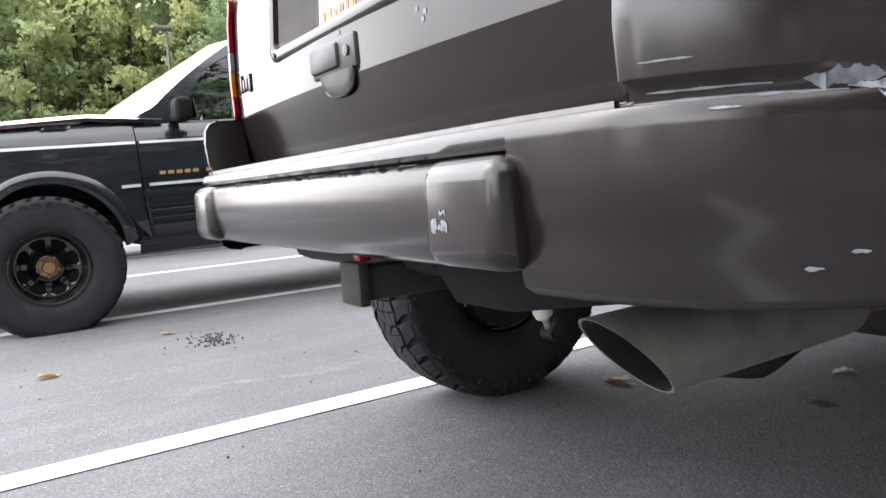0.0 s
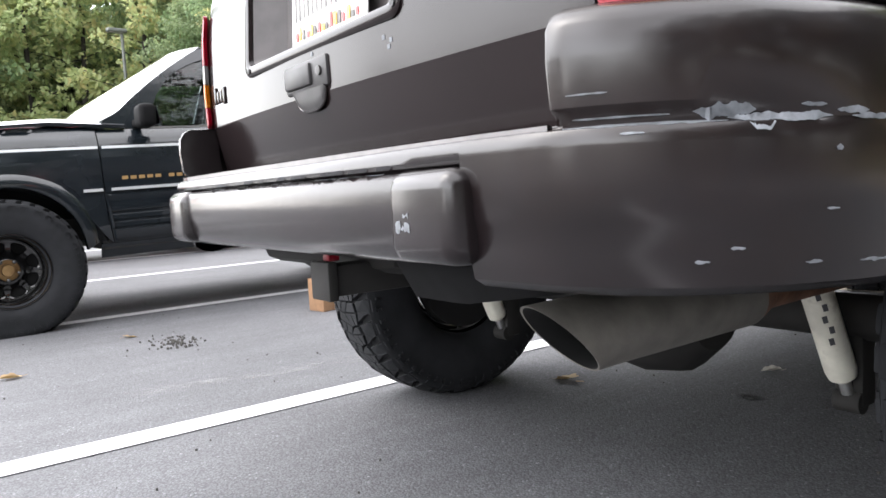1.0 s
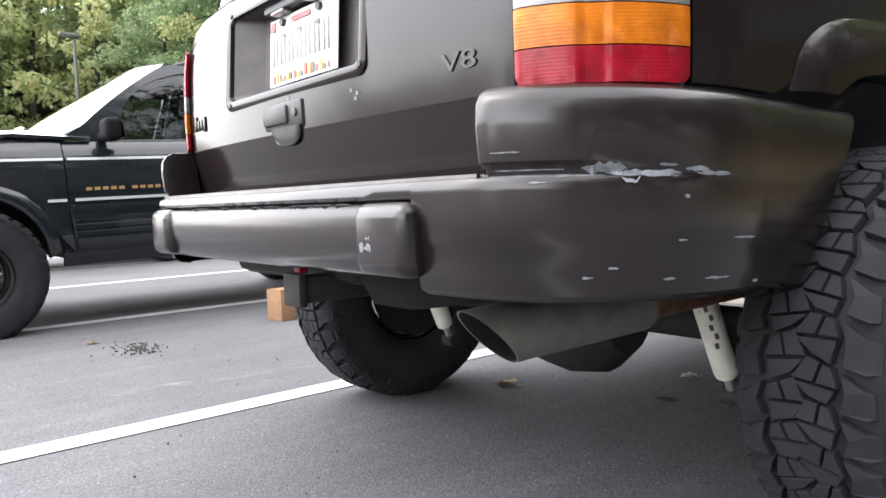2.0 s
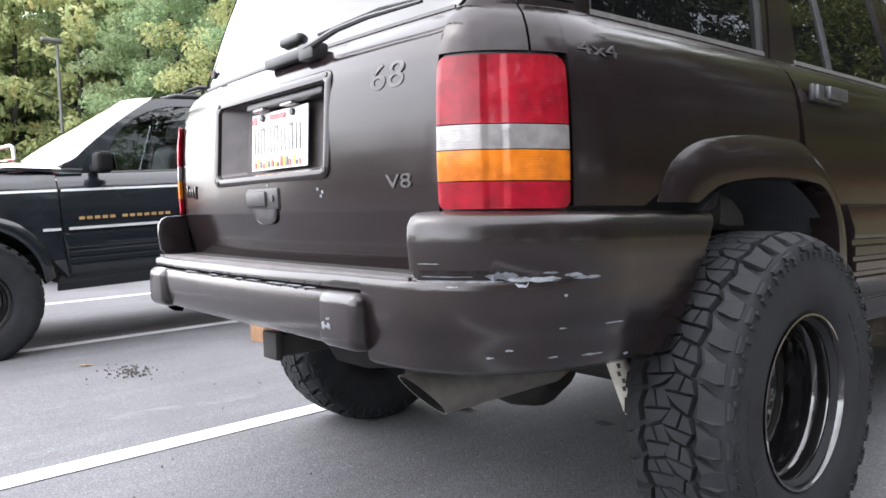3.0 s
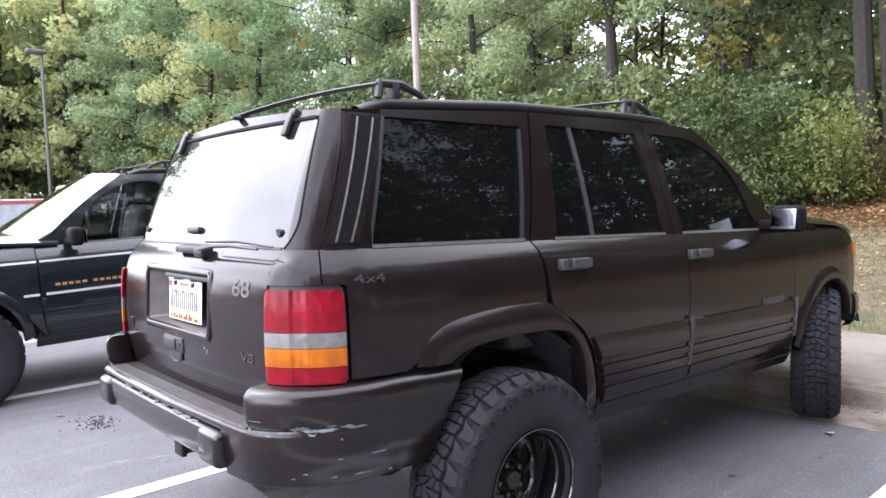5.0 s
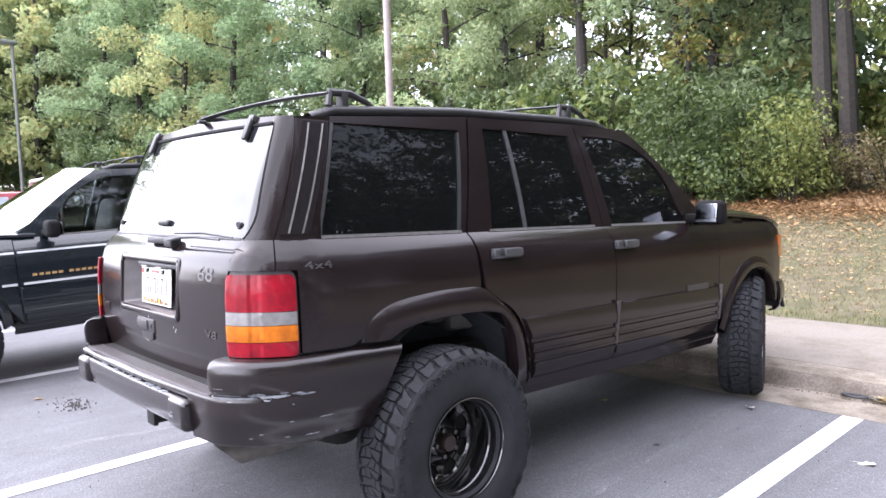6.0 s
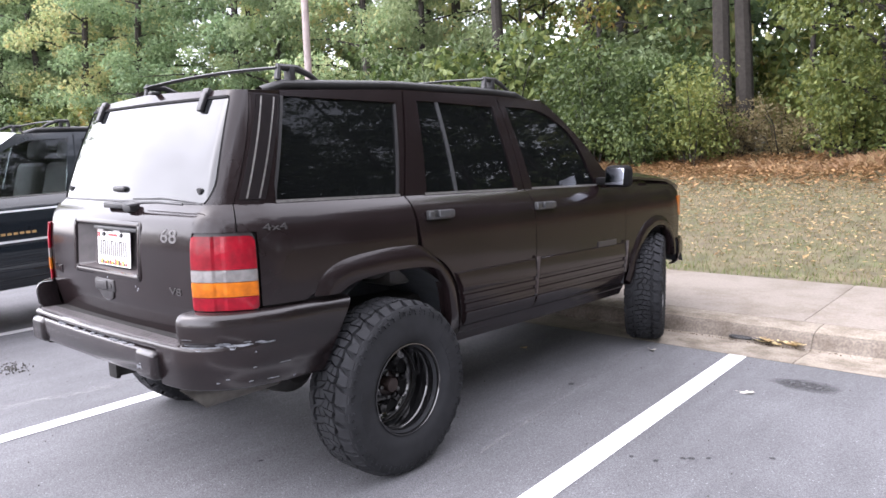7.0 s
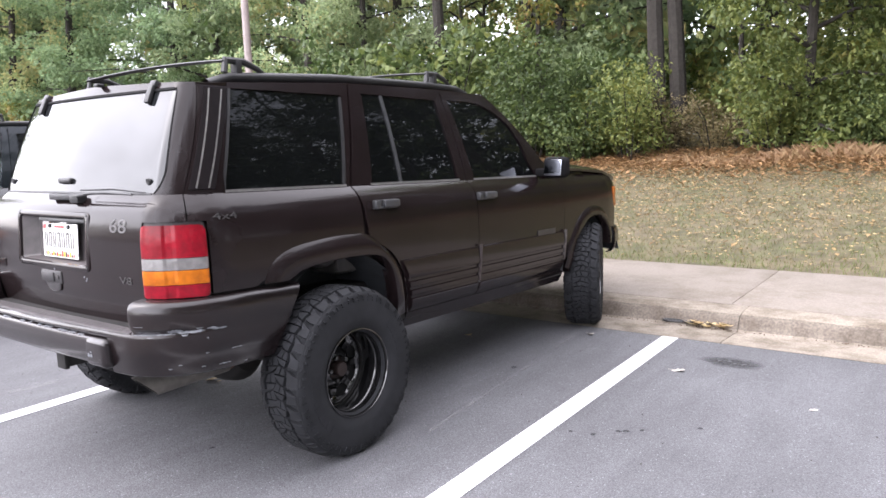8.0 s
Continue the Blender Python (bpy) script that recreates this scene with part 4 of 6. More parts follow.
    if scuffs:
        rg = random.Random(4)
        for k in range(26):
            x = rg.uniform(-0.58, 0.34) if k < 20 else rg.uniform(0.405, 0.445)
            yb = bumper_line(x)
            L = rg.uniform(0.012, 0.05)
            bm = bmesh.new()
            if k < 20:
                add_grid(bm, [[(x + L * i / 5, bumper_line(x) - 0.008 + rg.uniform(-0.004, 0.004) + (0.007 if r else -0.004), 0.7000 + (0 if r else -0.0010)) for i in range(6)] for r in (0, 1)])
            else:
                zz = rg.uniform(0.615, 0.645)
                add_grid(bm, [[(x + 0.012 * i / 3, bumper_line(0.48) - 0.0336, zz + rg.uniform(-0.004, 0.004) + 0.006 * r) for i in range(4)] for r in (0, 1)])
            part("paint_chip", shear(bm), PRIMER, bumper, "bare pale primer where the paint is scraped off")
        # rear skirt, tow hitch, exhaust and running gear below
        P = [[(x, -0.865 + 0.05 * f + 0.10 * max(0, x - 0.35), 0.592 - 0.085 * f * (1 - 0.55 * max(0, (x - 0.35) / 0.3))) for x in np.linspace(0.22, 0.64, 16)] for f in (0, 0.3, 0.65, 0.9, 1)]
        part("rear_skirt", shear(sheet(P, 0.006, flip=True)), SEAL, root, "lower plastic skirt below the bumper")
    # tailgate with its recess
    lean = lambda u, z: -0.17 * max(0, 0.862 - z)
    hx0, hx1, hz0, hz1 = ux(-0.338), ux(0.272), 0.950, 1.175
    tg = join(gpatch(-1.07, hx0, 0.862, 1.262, 12, 12, 0, 0.02), gpatch(hx1, 1.07, 0.862, 1.262, 12, 12, 0, 0.02), gpatch(-1.07, 1.07, 0.728, 0.862, 40, 6, lean, 0.02), gpatch(hx0, hx1, 0.862, hz0, 16, 4, 0, 0.02), gpatch(hx0, hx1, hz1, 1.262, 16, 5, 0, 0.02),
              *[gpatch(1.07, 1.555, 1.158, 1.262, 10, 4, 0, 0.02, q) for q, _ in both],
              *[gpatch(lambda z: glass_edge(z), ln(1.26, 1.56, 1.70, 1.795), 1.262, lambda u: 1.700, 10, 24, 0, 0.03, q) for q, _ in both],
              gpatch(-1.79, 1.79, 1.690, lambda u: top(abs(u)).z, 30, 3, 0, 0.03))
    bmesh.ops.remove_doubles(tg, verts=tg.verts, dist=0.0004)
    tailgate = part("tailgate", tg, paint, root)
    part("rear_window", gpatch(lambda z: -glass_edge(z) - 0.01, lambda z: glass_edge(z) + 0.01, 1.266, 1.692, 36, 24, -0.004, 0.005), REARGLASS, tailgate, "glossy rear window reflecting the sky")
    for q, _ in both:
        part("window_seal", gpatch(lambda z: glass_edge(z) - 0.026, lambda z: glass_edge(z) + 0.006, 1.266, 1.692, 2, 24, 0.002, 0.008, q), SEAL, tailgate)
    part("window_seal", gpatch(-1.2, 1.2, 1.684, 1.694, 30, 1, 0.002, 0.008), SEAL, tailgate)
    part("window_seal", gpatch(-1.0, 1.0, 1.262, 1.270, 30, 1, 0.002, 0.008), TRIM, tailgate)
    yb = -0.873  # flat drawing plane; drape() lays each piece on the leaning tailgate
    lay = lambda b: shear(drape(b, yb))
    # raised frame round the recess, and the recess itself
    bm = bmesh.new()
    ring = lambda x0, x1, z0, z1, r, y: [(cx + r * math.cos(a), y, cz + r * math.sin(a)) for cx, cz, a0 in ((x1 - r, z1 - r, 0), (x0 + r, z1 - r, 90), (x0 + r, z0 + r, 180), (x1 - r, z0 + r, 270)) for a in [radians(a0 + 15 * k) for k in range(7)]]
    X0, X1, Z0, Z1 = -0.350, 0.284, 0.938, 1.187
    rows = [ring(X0, X1, Z0, Z1, 0.026, yb + 0.002), ring(X0, X1, Z0, Z1, 0.026, yb - 0.003), ring(X0 + 0.003, X1 - 0.003, Z0 + 0.003, Z1 - 0.003, 0.024, yb - 0.006), ring(X0 + 0.014, X1 - 0.014, Z0 + 0.014, Z1 - 0.014, 0.02, yb - 0.007), ring(X0 + 0.022, X1 - 0.022, Z0 + 0.022, Z1 - 0.022, 0.016, yb - 0.004), ring(X0 + 0.026, X1 - 0.026, Z0 + 0.026, Z1 - 0.026, 0.014, yb + 0.006)]
    add_grid(bm, rows, close_u=True, flip=False)
    frame_part = part("plate_frame", lay(finish(bm)), paint, tailgate)
    rows = [ring(X0 + 0.026, X1 - 0.026, Z0 + 0.026, Z1 - 0.026, 0.014, yb + 0.006), ring(X0 + 0.085, X1 - 0.045, Z0 + 0.036, Z1 - 0.03, 0.012, yb + 0.060)]
    bm = bmesh.new()
    add_grid(bm, rows, close_u=True)
    bm.faces.new([bm.verts.new(p) for p in ring(X0 + 0.085, X1 - 0.045, Z0 + 0.036, Z1 - 0.03, 0.012, yb + 0.0601)])
    part("plate_recess", lay(finish(bm)), RECESS if scuffs else paint, tailgate)
    hood = part("plate_lamp_hood", lay(box(-0.17, 0.225, yb + 0.012, yb + 0.055, Z1 - 0.048, Z1 - 0.028, bevel=0.005)), TRIM, tailgate)
    for x in (-0.105, 0.05):
        part("plate_lamp", lay(box(x - 0.03, x + 0.03, yb + 0.014, yb + 0.040, Z1 - 0.055, Z1 - 0.047, bevel=0.003)), LENS_WHITE, hood, "small clear number plate lamp")
    px = -0.180
    plate = part("licence_plate", lay(box(px, px + 0.305, yb + 0.036, yb + 0.040, 0.978, 1.131, bevel=0.0015)), PLATE, tailgate, "white licence plate with dark bars")
    for k in range(7):
        x = px + 0.022 + k * 0.0385
        bars = box(x, x + 0.006, yb + 0.0345, yb + 0.0355, 1.022, 1.092)
        add_box(bars, x + 0.018, x + 0.024, yb + 0.0345, yb + 0.0355, 1.022, 1.092)
        if k % 2:
            add_box(bars, x + 0.006, x + 0.018, yb + 0.0345, yb + 0.0355, 1.084, 1.092)
        part("plate_mark", lay(bars), INK, plate)
    rg = random.Random(9)
    for k in range(16):
        x = px + 0.022 + k * 0.0165
        part("plate_mark", lay(box(x, x + rg.uniform(0.007, 0.014), yb + 0.0345, yb + 0.0355, 0.984, 0.984 + rg.uniform(0.010, 0.028))), (PLATE_RED, PLATE_YELLOW, INK)[k % 3], plate)
    part("plate_mark", lay(box(px + 0.008, px + 0.030, yb + 0.0345, yb + 0.0355, 1.104, 1.124)), PLATE_RED, plate)
    part("plate_mark", lay(box(px + 0.11, px + 0.195, yb + 0.0345, yb + 0.0355, 1.110, 1.121)), PLATE_RED, plate)
    for x in (px + 0.07, px + 0.235):
        part("bolt", lay(tube([(x, yb + 0.037, 1.1165), (x, yb + 0.029, 1.1165)], 0.009, 8)), TRIM, plate)
    for x, z in ((X0 + 0.02, Z1 - 0.015), (X1 - 0.02, Z1 - 0.012), (X1 - 0.014, Z0 + 0.02), (X0 + 0.03, Z0 + 0.012)):
        part("screw", lay(tube([(x, yb - 0.005, z), (x, yb - 0.009, z)], 0.006, 8)), TRIM, frame_part)
    # handle: a bezel with its flap and lock over a scooped hand cup
    bm = box(-0.134, 0.044, yb - 0.006, yb + 0.012, 0.870, 0.926, bevel=0.006)
    hnd = part("tailgate_handle", lay(bm), BEZEL if scuffs else TRIM, tailgate, "grey plastic tailgate handle")
    part("handle_flap", lay(box(-0.126, -0.014, yb - 0.013, yb, 0.878, 0.919, bevel=0.006)), BEZEL if scuffs else TRIM, hnd)
    part("key_lock", lay(tube([(0.018, yb - 0.004, 0.899), (0.018, yb - 0.010, 0.899), (0.018, yb - 0.0105, 0.899)], [0.009, 0.009, 0.005], 14)), BADGE, hnd)
    P, rim = [], []
    for f in np.linspace(0, 1, 15):
        w = math.sqrt(max(0.0, 1 - abs(2 * f - 1) ** 2.6))
        x = -0.098 + 0.132 * f
        P.append([(x, yb - 0.008, 0.872), (x, yb - 0.0065, 0.868 - 0.014 * w), (x, yb - 0.0045, 0.868 - 0.028 * w), (x, yb - 0.0005, 0.868 - 0.036 * w - 0.0005)])
        rim.append((x, yb - 0.002, 0.868 - 0.036 * w))
    cup = part("handle_cup", lay(sheet(P, 0.002)), BEZEL if scuffs else TRIM, hnd)
    part("cup_rim", lay(tube(rim, 0.002, 6)), paint, cup)
    # lettering
    up = Matrix(((1, 0, 0, 0), (0, 0, -1, 0), (0, 1, 0, 0), (0, 0, 0, 1)))
    if scuffs:
        part("lettering", shear(drape(text_bm("68", 0.082, 0.0018, Matrix.Translation((0.432, 0, 1.113)) @ up @ Matrix.Diagonal((1.42, 0.95, 1, 1))), 0.0)), STENCIL, tailgate, "faded grey stencilled number")
        part("lettering", shear(drape(text_bm("V8", 0.046, 0.003, Matrix.Translation((0.490, 0, 0.908)) @ up @ Matrix.Diagonal((1.6, 0.9, 1, 1))), 0.0)), BADGE, tailgate, "raised worn letters")
        side_up = Matrix(((0, 0, 1, 0), (1, 0, 0, 0), (0, 1, 0, 0), (0, 0, 0, 1)))
        part("lettering", shear(drape(text_bm("4x4", 0.042, 0.003, pose(0, -0.612, 1.160) @ side_up @ Matrix.Diagonal((1.75, 0.9, 1, 1))), 0.0, False)), BADGE, root, "raised worn letters")
        bm = bmesh.new()
        for k, (w, hh) in enumerate(((0.018, 0.040), (0.018, 0.028), (0.018, 0.028), (0.018, 0.034))):
            add_box(bm, -0.61 + k * 0.024, -0.61 + k * 0.024 + w, -0.004, 0.003, 0.915 - (0.006 if k == 3 else 0), 0.915 + hh, bevel=0.002)
        tagged(part("emblem", shear(drape(bm, 0.0)), paint, tailgate, "raised painted emblem of plain bars"), kind="stuff")
        for x, z in ((0.225, 0.912), (0.238, 0.896), (0.245, 0.905), (-0.02, 0.93)):
            part("paint_chip", shear(drape(box(x, x + 0.007, -0.001, 0.001, z, z + 0.007), 0.0)), PRIMER, tailgate, "bare pale primer where the paint is scraped off")
    # wiper, glass latch, hinges, bump stops
    wy = -0.808
    bm = box(-0.06, 0.15, wy - 0.02, wy + 0.02, 1.236, 1.262, bevel=0.006)
    add_box(bm, 0.13, 0.20, wy - 0.028, wy + 0.02, 1.225, 1.265, bevel=0.008)
    wip = part("rear_wiper", shear(bm), TRIM, tailgate)
    bm = bmesh.new()
    add_tube(bm, [(0.16, wy - 0.02, 1.252), (0.30, wy - 0.025, 1.268), (0.42, wy - 0.022, 1.272), (0.60, wy - 0.016, 1.266)], [0.009, 0.007, 0.006, 0.004], 8)
    part("wiper_arm", shear(bm), TRIM, wip)
    bm = bmesh.new()
    add_tube(bm, [(0.20, wy - 0.008, 1.280), (0.45, wy - 0.006, 1.286), (0.66, wy + 0.004, 1.274)], [0.004, 0.005, 0.003], 6)
    part("wiper_blade", shear(bm), TRIM, wip)
    part("glass_latch", shear(box(-0.085, 0.020, skin(0.05, 1.317).y - 0.014, skin(0.05, 1.317).y + 0.012, 1.304, 1.330, bevel=0.010, seg=3)), TRIM, tailgate)
    for sg in (1, -1):
        gy = skin(ux(0.585), 1.313).y
        part("bump_stop", shear(tube([(0.585 * sg, gy + 0.006, 1.315), (0.585 * sg, gy - 0.003, 1.312), (0.585 * sg, gy - 0.0045, 1.312)], [0.014, 0.014, 0.009], 14)), TRIM, tailgate)
        bm = box(-0.017, 0.017, -0.008, 0.012, -0.055, 0.035, bevel=0.007)
        add_box(bm, -0.022, 0.022, -0.004, 0.03, 0.02, 0.05, bevel=0.007)
        gy = skin(ux(0.455), 1.675)
        bm.transform(pose(0.455 * sg, gy.y - 0.004, 1.685, -24, 0, 0))
        part("glass_hinge", shear(bm), TRIM, tailgate)
    part("washer_nozzle", shear(box(0.05, 0.085, -0.635, -0.600, 1.728, 1.742, bevel=0.005)), TRIM, tailgate)
    # roof
    P = []
    for f in np.linspace(-1, 1, 17):
        row = []
        for i in range(31):
            if i < 3:
                uu = 1.0 + 1.0 * i / 3
                t = top(uu)
            else:
                y = -0.5 + (1.60 + 0.5) * (i - 3) / 27
                t = top(uy(y))
            back = (1 - abs(f)) * 0.0
            y = t.y if i >= 3 else t.y
            row.append((t.x * f, y - (0.0 if i else 0.02 * (1 - f * f)) + (0.09 * (1 - f * f) if i == 30 else 0.0), t.z + 0.035 * (1 - f * f) * min(1, 0.35 + i / 6)))
        P.append(row)
    part("roof", shear(sheet(P, 0.02, flip=True)), paint, root)
    for y in (-0.31, 1.13):
        zt = interp(y, TOPY, TOPZ)
        P = [[(x, y + 0.022 * math.cos(f), zt + 0.098 + 0.016 * (1 - (x / 0.57) ** 2) + 0.007 * math.sin(f)) for x in np.linspace(-0.57, 0.57, 15)] for f in np.linspace(0, 2 * math.pi, 9)]
        part("cross_bar", finish(shear(sheet(P))), TRIM, root)
    # windscreen, bonnet, front
    P = []
    for j in range(9):
        g = j / 8
        P.append([((0.735 - 0.10 * g) * f, 2.24 - 0.65 * g + (1 - f * f) * (0.30 - 0.21 * g), 1.30 + 0.495 * g + 0.03 * (1 - f * f) * g) for f in np.linspace(-1, 1, 17)])
    ws = part("windscreen", shear(sheet(P, 0.005)), WINDSCREEN if stripe else CLEAR, root)
    ws.visible_shadow = False
    P = []
    for y in np.linspace(2.08, 3.42, 14):
        z = interp(y, [2.08, 2.5, 3.0, 3.3, 3.42], [1.32, 1.348, 1.32, 1.265, 1.195])
        w = interp(y, [2.2, 3.0, 3.3, 3.42], [0.80, 0.775, 0.74, 0.66])
        P.append([(w * f, y, z + 0.035 * (1 - f * f) - 0.035 * abs(f) ** 6) for f in np.linspace(-1, 1, 17)])
    part("bonnet", shear(sheet(P, 0.02)), paint, root)
    rows = [[nose_at(f, z, o) for f in np.linspace(0, 1, 30)] for z, o in ((0.84, -0.02), (0.86, -0.006), (1.0, -0.004), (1.14, -0.008), (1.195, -0.022), (1.222, -0.05))]
    part("front_panel", join(*[shear(sheet(rows, 0.01, q, flip=True)) for q, _ in both]), paint, root)
    rows = [[nose_at(f, z, o) for f in np.linspace(0, 1, 30)] for z, o in ((0.615, -0.05), (0.625, -0.01), (0.65, 0.016), (0.72, 0.028), (0.79, 0.026), (0.82, 0.016), (0.835, -0.01), (0.84, -0.06))]
    part("front_bumper", join(*[shear(sheet(rows, 0.01, q, flip=True)) for q, _ in both]), worn, root)
    part("grille", shear(box(-0.4, 0.4, 3.41, 3.43, 0.90, 1.09, bevel=0.008)), TRIM, root)
    # wheels
    rub = RUBBER
    for x, y, st in ((0.850, 0.0, 0), (-0.850, 0.0, 0), (0.80 - steer * 0.002, 2.82, steer), (-0.80 + steer * 0.002, 2.82, steer)):
        wheel(root, (x, y, R - 0.006), R, W, st, x < 0, rub, cap, whitewall, spin=20 + 31 * y)
    for x in (-0.36, 0.36):
        bm = box(x - 0.25, x + 0.25, 1.25, 1.75, 0.82, 0.98, bevel=0.05, seg=3)
        add_box(bm, x - 0.25, x + 0.25, -0.08, 0.08, 0.0, 0.62, bevel=0.06, seg=3, m=pose(0, 1.25, 0.92, 14, 0, 0))
        add_box(bm, x - 0.13, x + 0.13, -0.05, 0.05, 0.66, 0.84, bevel=0.04, seg=3, m=pose(0, 1.25, 0.92, 14, 0, 0))
        part("seat", shear(bm), SEAT, root)
    part("rear_seat", shear(join(box(-0.62, 0.62, 0.25, 0.72, 0.80, 0.95, bevel=0.05, seg=2), box(-0.62, 0.62, 0.12, 0.27, 0.85, 1.38, bevel=0.05, seg=2))), SEAT, root)
    part("dashboard", shear(box(-0.70, 0.70, 2.0, 2.3, 1.0, 1.22, bevel=0.05, seg=2)), CORE, root)
    bm = bmesh.new()
    add_tube(bm, [(-0.36 + 0.18 * math.cos(a), 1.86 - 0.06 * math.sin(a), 1.17 + 0.17 * math.sin(a)) for a in np.linspace(0, 2 * math.pi, 25)], 0.014, 8, False)
    part("steering_wheel", shear(bm), TRIM, root)
    for x in (-0.42, 0.42):
        part("frame_rail", shear(box(x - 0.035, x + 0.035, -0.75, 3.2, 0.60, 0.70, bevel=0.01)), CORE, root)
    part("fuel_tank", shear(box(-0.50, 0.12, -0.80, -0.30, 0.53, 0.68, bevel=0.04)), CORE, root)
    if scuffs:
        part("differential", finish(add_lathe(bmesh.new(), [(0.001, -0.13), (0.07, -0.12), (0.115, -0.07), (0.125, 0.0), (0.115, 0.07), (0.07, 0.12), (0.001, 0.13)], 20)), CORE, root).matrix_local = pose(0.08, -0.04, R - 0.01) @ Matrix.Diagonal((1.35, 1.3, 1.3, 1))
        for sg in (1, -1):
            a, b = Vector((0.500 * sg, -0.207, 0.655)), Vector((0.521 * sg, -0.023, 0.235))
            d = (b - a).normalized()
            sh = part("shock_absorber", tube([a, a + d * 0.02, a + d * 0.385, a + d * 0.40, a + d * 0.41], [0.02, 0.029, 0.029, 0.026, 0.014], 18), SHOCK, root, "cream white shock absorber")
            part("shock_rod", tube([a + d * 0.40, b - d * 0.02], 0.012, 10), STEEL, sh)
            part("shock_eye", tube([b + Vector((-0.025, 0, 0)), b + Vector((0.025, 0, 0))], 0.022, 14), CORE, sh)
            side_ = d.cross(Vector((0.6 * sg, -0.8, 0))).normalized()
            face = side_.cross(d).normalized()
            if face.y > 0:
                face = -face
            for k in range(8):
                c = a + d * (0.13 + 0.024 * k) + face * 0.0292
                bmk = bmesh.new()
                add_grid(bmk, [[c + side_ * (w + (0.004 if k % 2 else -0.002)) + d * h for w in (-0.005, 0.004)] for h in (0, 0.015)])
                part("marking", bmk, INK2, sh, "dark bars on the shock body")
            part("coil_spring", tube([(0.45 * sg + 0.06 * math.cos(t), 0.02 + 0.06 * math.sin(t), 0.47 + 0.0075 * t) for t in np.linspace(0, 36, 140)], 0.008, 6), CORE, root)
            part("bracket", box(0.521 * sg - 0.028, 0.521 * sg + 0.028, -0.030, 0.025, 0.225, 0.37, bevel=0.008), CORE, root)
        # exhaust: pipe along the car, its tip cut aslant
        rings = []
        for y, r in ((0.1, 0.030), (-0.36, 0.032), (-0.42, 0.050), (-0.72, 0.051)):
            rings.append([(0.545 + r * math.cos(t), y, 0.500 + 0.01 * y + r * math.sin(t)) for t in np.linspace(0, 2 * math.pi, 29)[:-1]])
        cut = lambda r, back: [(0.545 + r * math.cos(t), -0.813 + back - 0.13 * r * math.cos(t) - 1.06 * r * math.sin(t), 0.490 + r * math.sin(t)) for t in np.linspace(0, 2 * math.pi, 29)[:-1]]
        tip, inner = cut(0.050, 0.0), cut(0.0475, 0.001)
        deep = [(0.545 + 0.046 * math.cos(t), -0.52, 0.495 + 0.046 * math.sin(t)) for t in np.linspace(0, 2 * math.pi, 29)[:-1]]
        bm = bmesh.new()
        add_grid(bm, rings[2:] + [tip, inner], close_u=True)
        ex = part("exhaust_tip", finish(bm), MUFFLER, root, "dull grey exhaust tip cut aslant")
        bm = bmesh.new()
        add_grid(bm, [inner, deep], close_u=True)
        bm.faces.new([bm.verts.new(p) for p in deep])
        part("tip_bore", bm, SOOT_SHADE, ex, "sooty black bore")
        bm = bmesh.new()
        add_grid(bm, rings[:3], close_u=True)
        part("exhaust_pipe", finish(bm), RUST, ex, "rust-brown pipe")
        # tow hitch
        bm = box(-0.028, 0.032, -0.875, -0.55, 0.505, 0.562, bevel=0.005)
        add_box(bm, -0.035, 0.039, -0.882, -0.862, 0.498, 0.569, bevel=0.004)
        hit = part("tow_hitch", bm, CORE, root, "black square tow hitch receiver")
        part("hitch_cross_tube", box(-0.42, 0.42, -0.66, -0.60, 0.53, 0.59, bevel=0.01), CORE, hit)
        part("tag", box(0.0, 0.026, -0.872, -0.85, 0.5695, 0.582, bevel=0.003), LENS_RED, hit, "small red tag")
        bm = bmesh.new()
        add_tube(bm, [(0.22 + 0.1 * t, -0.82 + 0.04 * math.sin(3 * t), 0.60 - 0.05 * math.sin(3 * t)) for t in np.linspace(0, 1.6, 14)], 0.006, 6)
        part("wire", bm, CORE, hit)
    for x in (1, -1):
        for y in (0.06, 2.71):
            P = [[(xx * x, y + 0.50 * math.cos(a), 0.45 + 0.50 * math.sin(a)) for a in np.linspace(radians(22), radians(165), 28)] for xx in (0.40, 0.838)]
            bm = bmesh.new()
            add_grid(bm, P)
            bm.faces.new([bm.verts.new(p) for p in P[0]])
            part("wheel_liner", shear(bm), WELL, root, smooth=False)
    # axles and frame
    part("axle", tube([(-0.7, 0, R), (0.7, 0, R)], 0.045, 16), CORE, root)
    return root


EDGE_HIGHLIGHT = material("rubbed_highlight_plastic", (0.030, 0.022, 0.021), 0.4, 0, 30, 0.4, second=(0.16, 0.145, 0.13), second_scale=26, second_edge=(0.55, 0.66))
VENT = material("dark_vent_plastic", (0.0075, 0.0055, 0.0060), 0.75, 0, 30, 0.25, spec=0.15)
SEAL = material("black_rubber_seal", (0.006, 0.006, 0.0065), 0.8, 0, 30, 0.2, spec=0.15)
# paler than the body paint, to offset the light lost inside the recess
RECESS = material("lightened_brown_recess", (0.050, 0.043, 0.043), 0.5, 0, 20, 0.25)
BEZEL = material("grey_painted_plastic", (0.030, 0.028, 0.029), 0.45, 0, 40, 0.25)
WELL = material("dusty_wheel_well_liner", (0.034, 0.038, 0.043), 0.85, 0, 10, 0.25)
STEPPAD = material("dusty_step_plastic", (0.085, 0.078, 0.079), 0.34, 0, 30, 0.3, spec=0.7)
LENS_RED = material("red_lamp_lens", (0.235, 0.0025, 0.012), 0.36, 0.1, 40, 0.2, coat=0.3, spec=0.2, coat_rough=0.03, second=(0.13, 0.0012, 0.006), second_scale=7.0, second_edge=(0.42, 0.62))
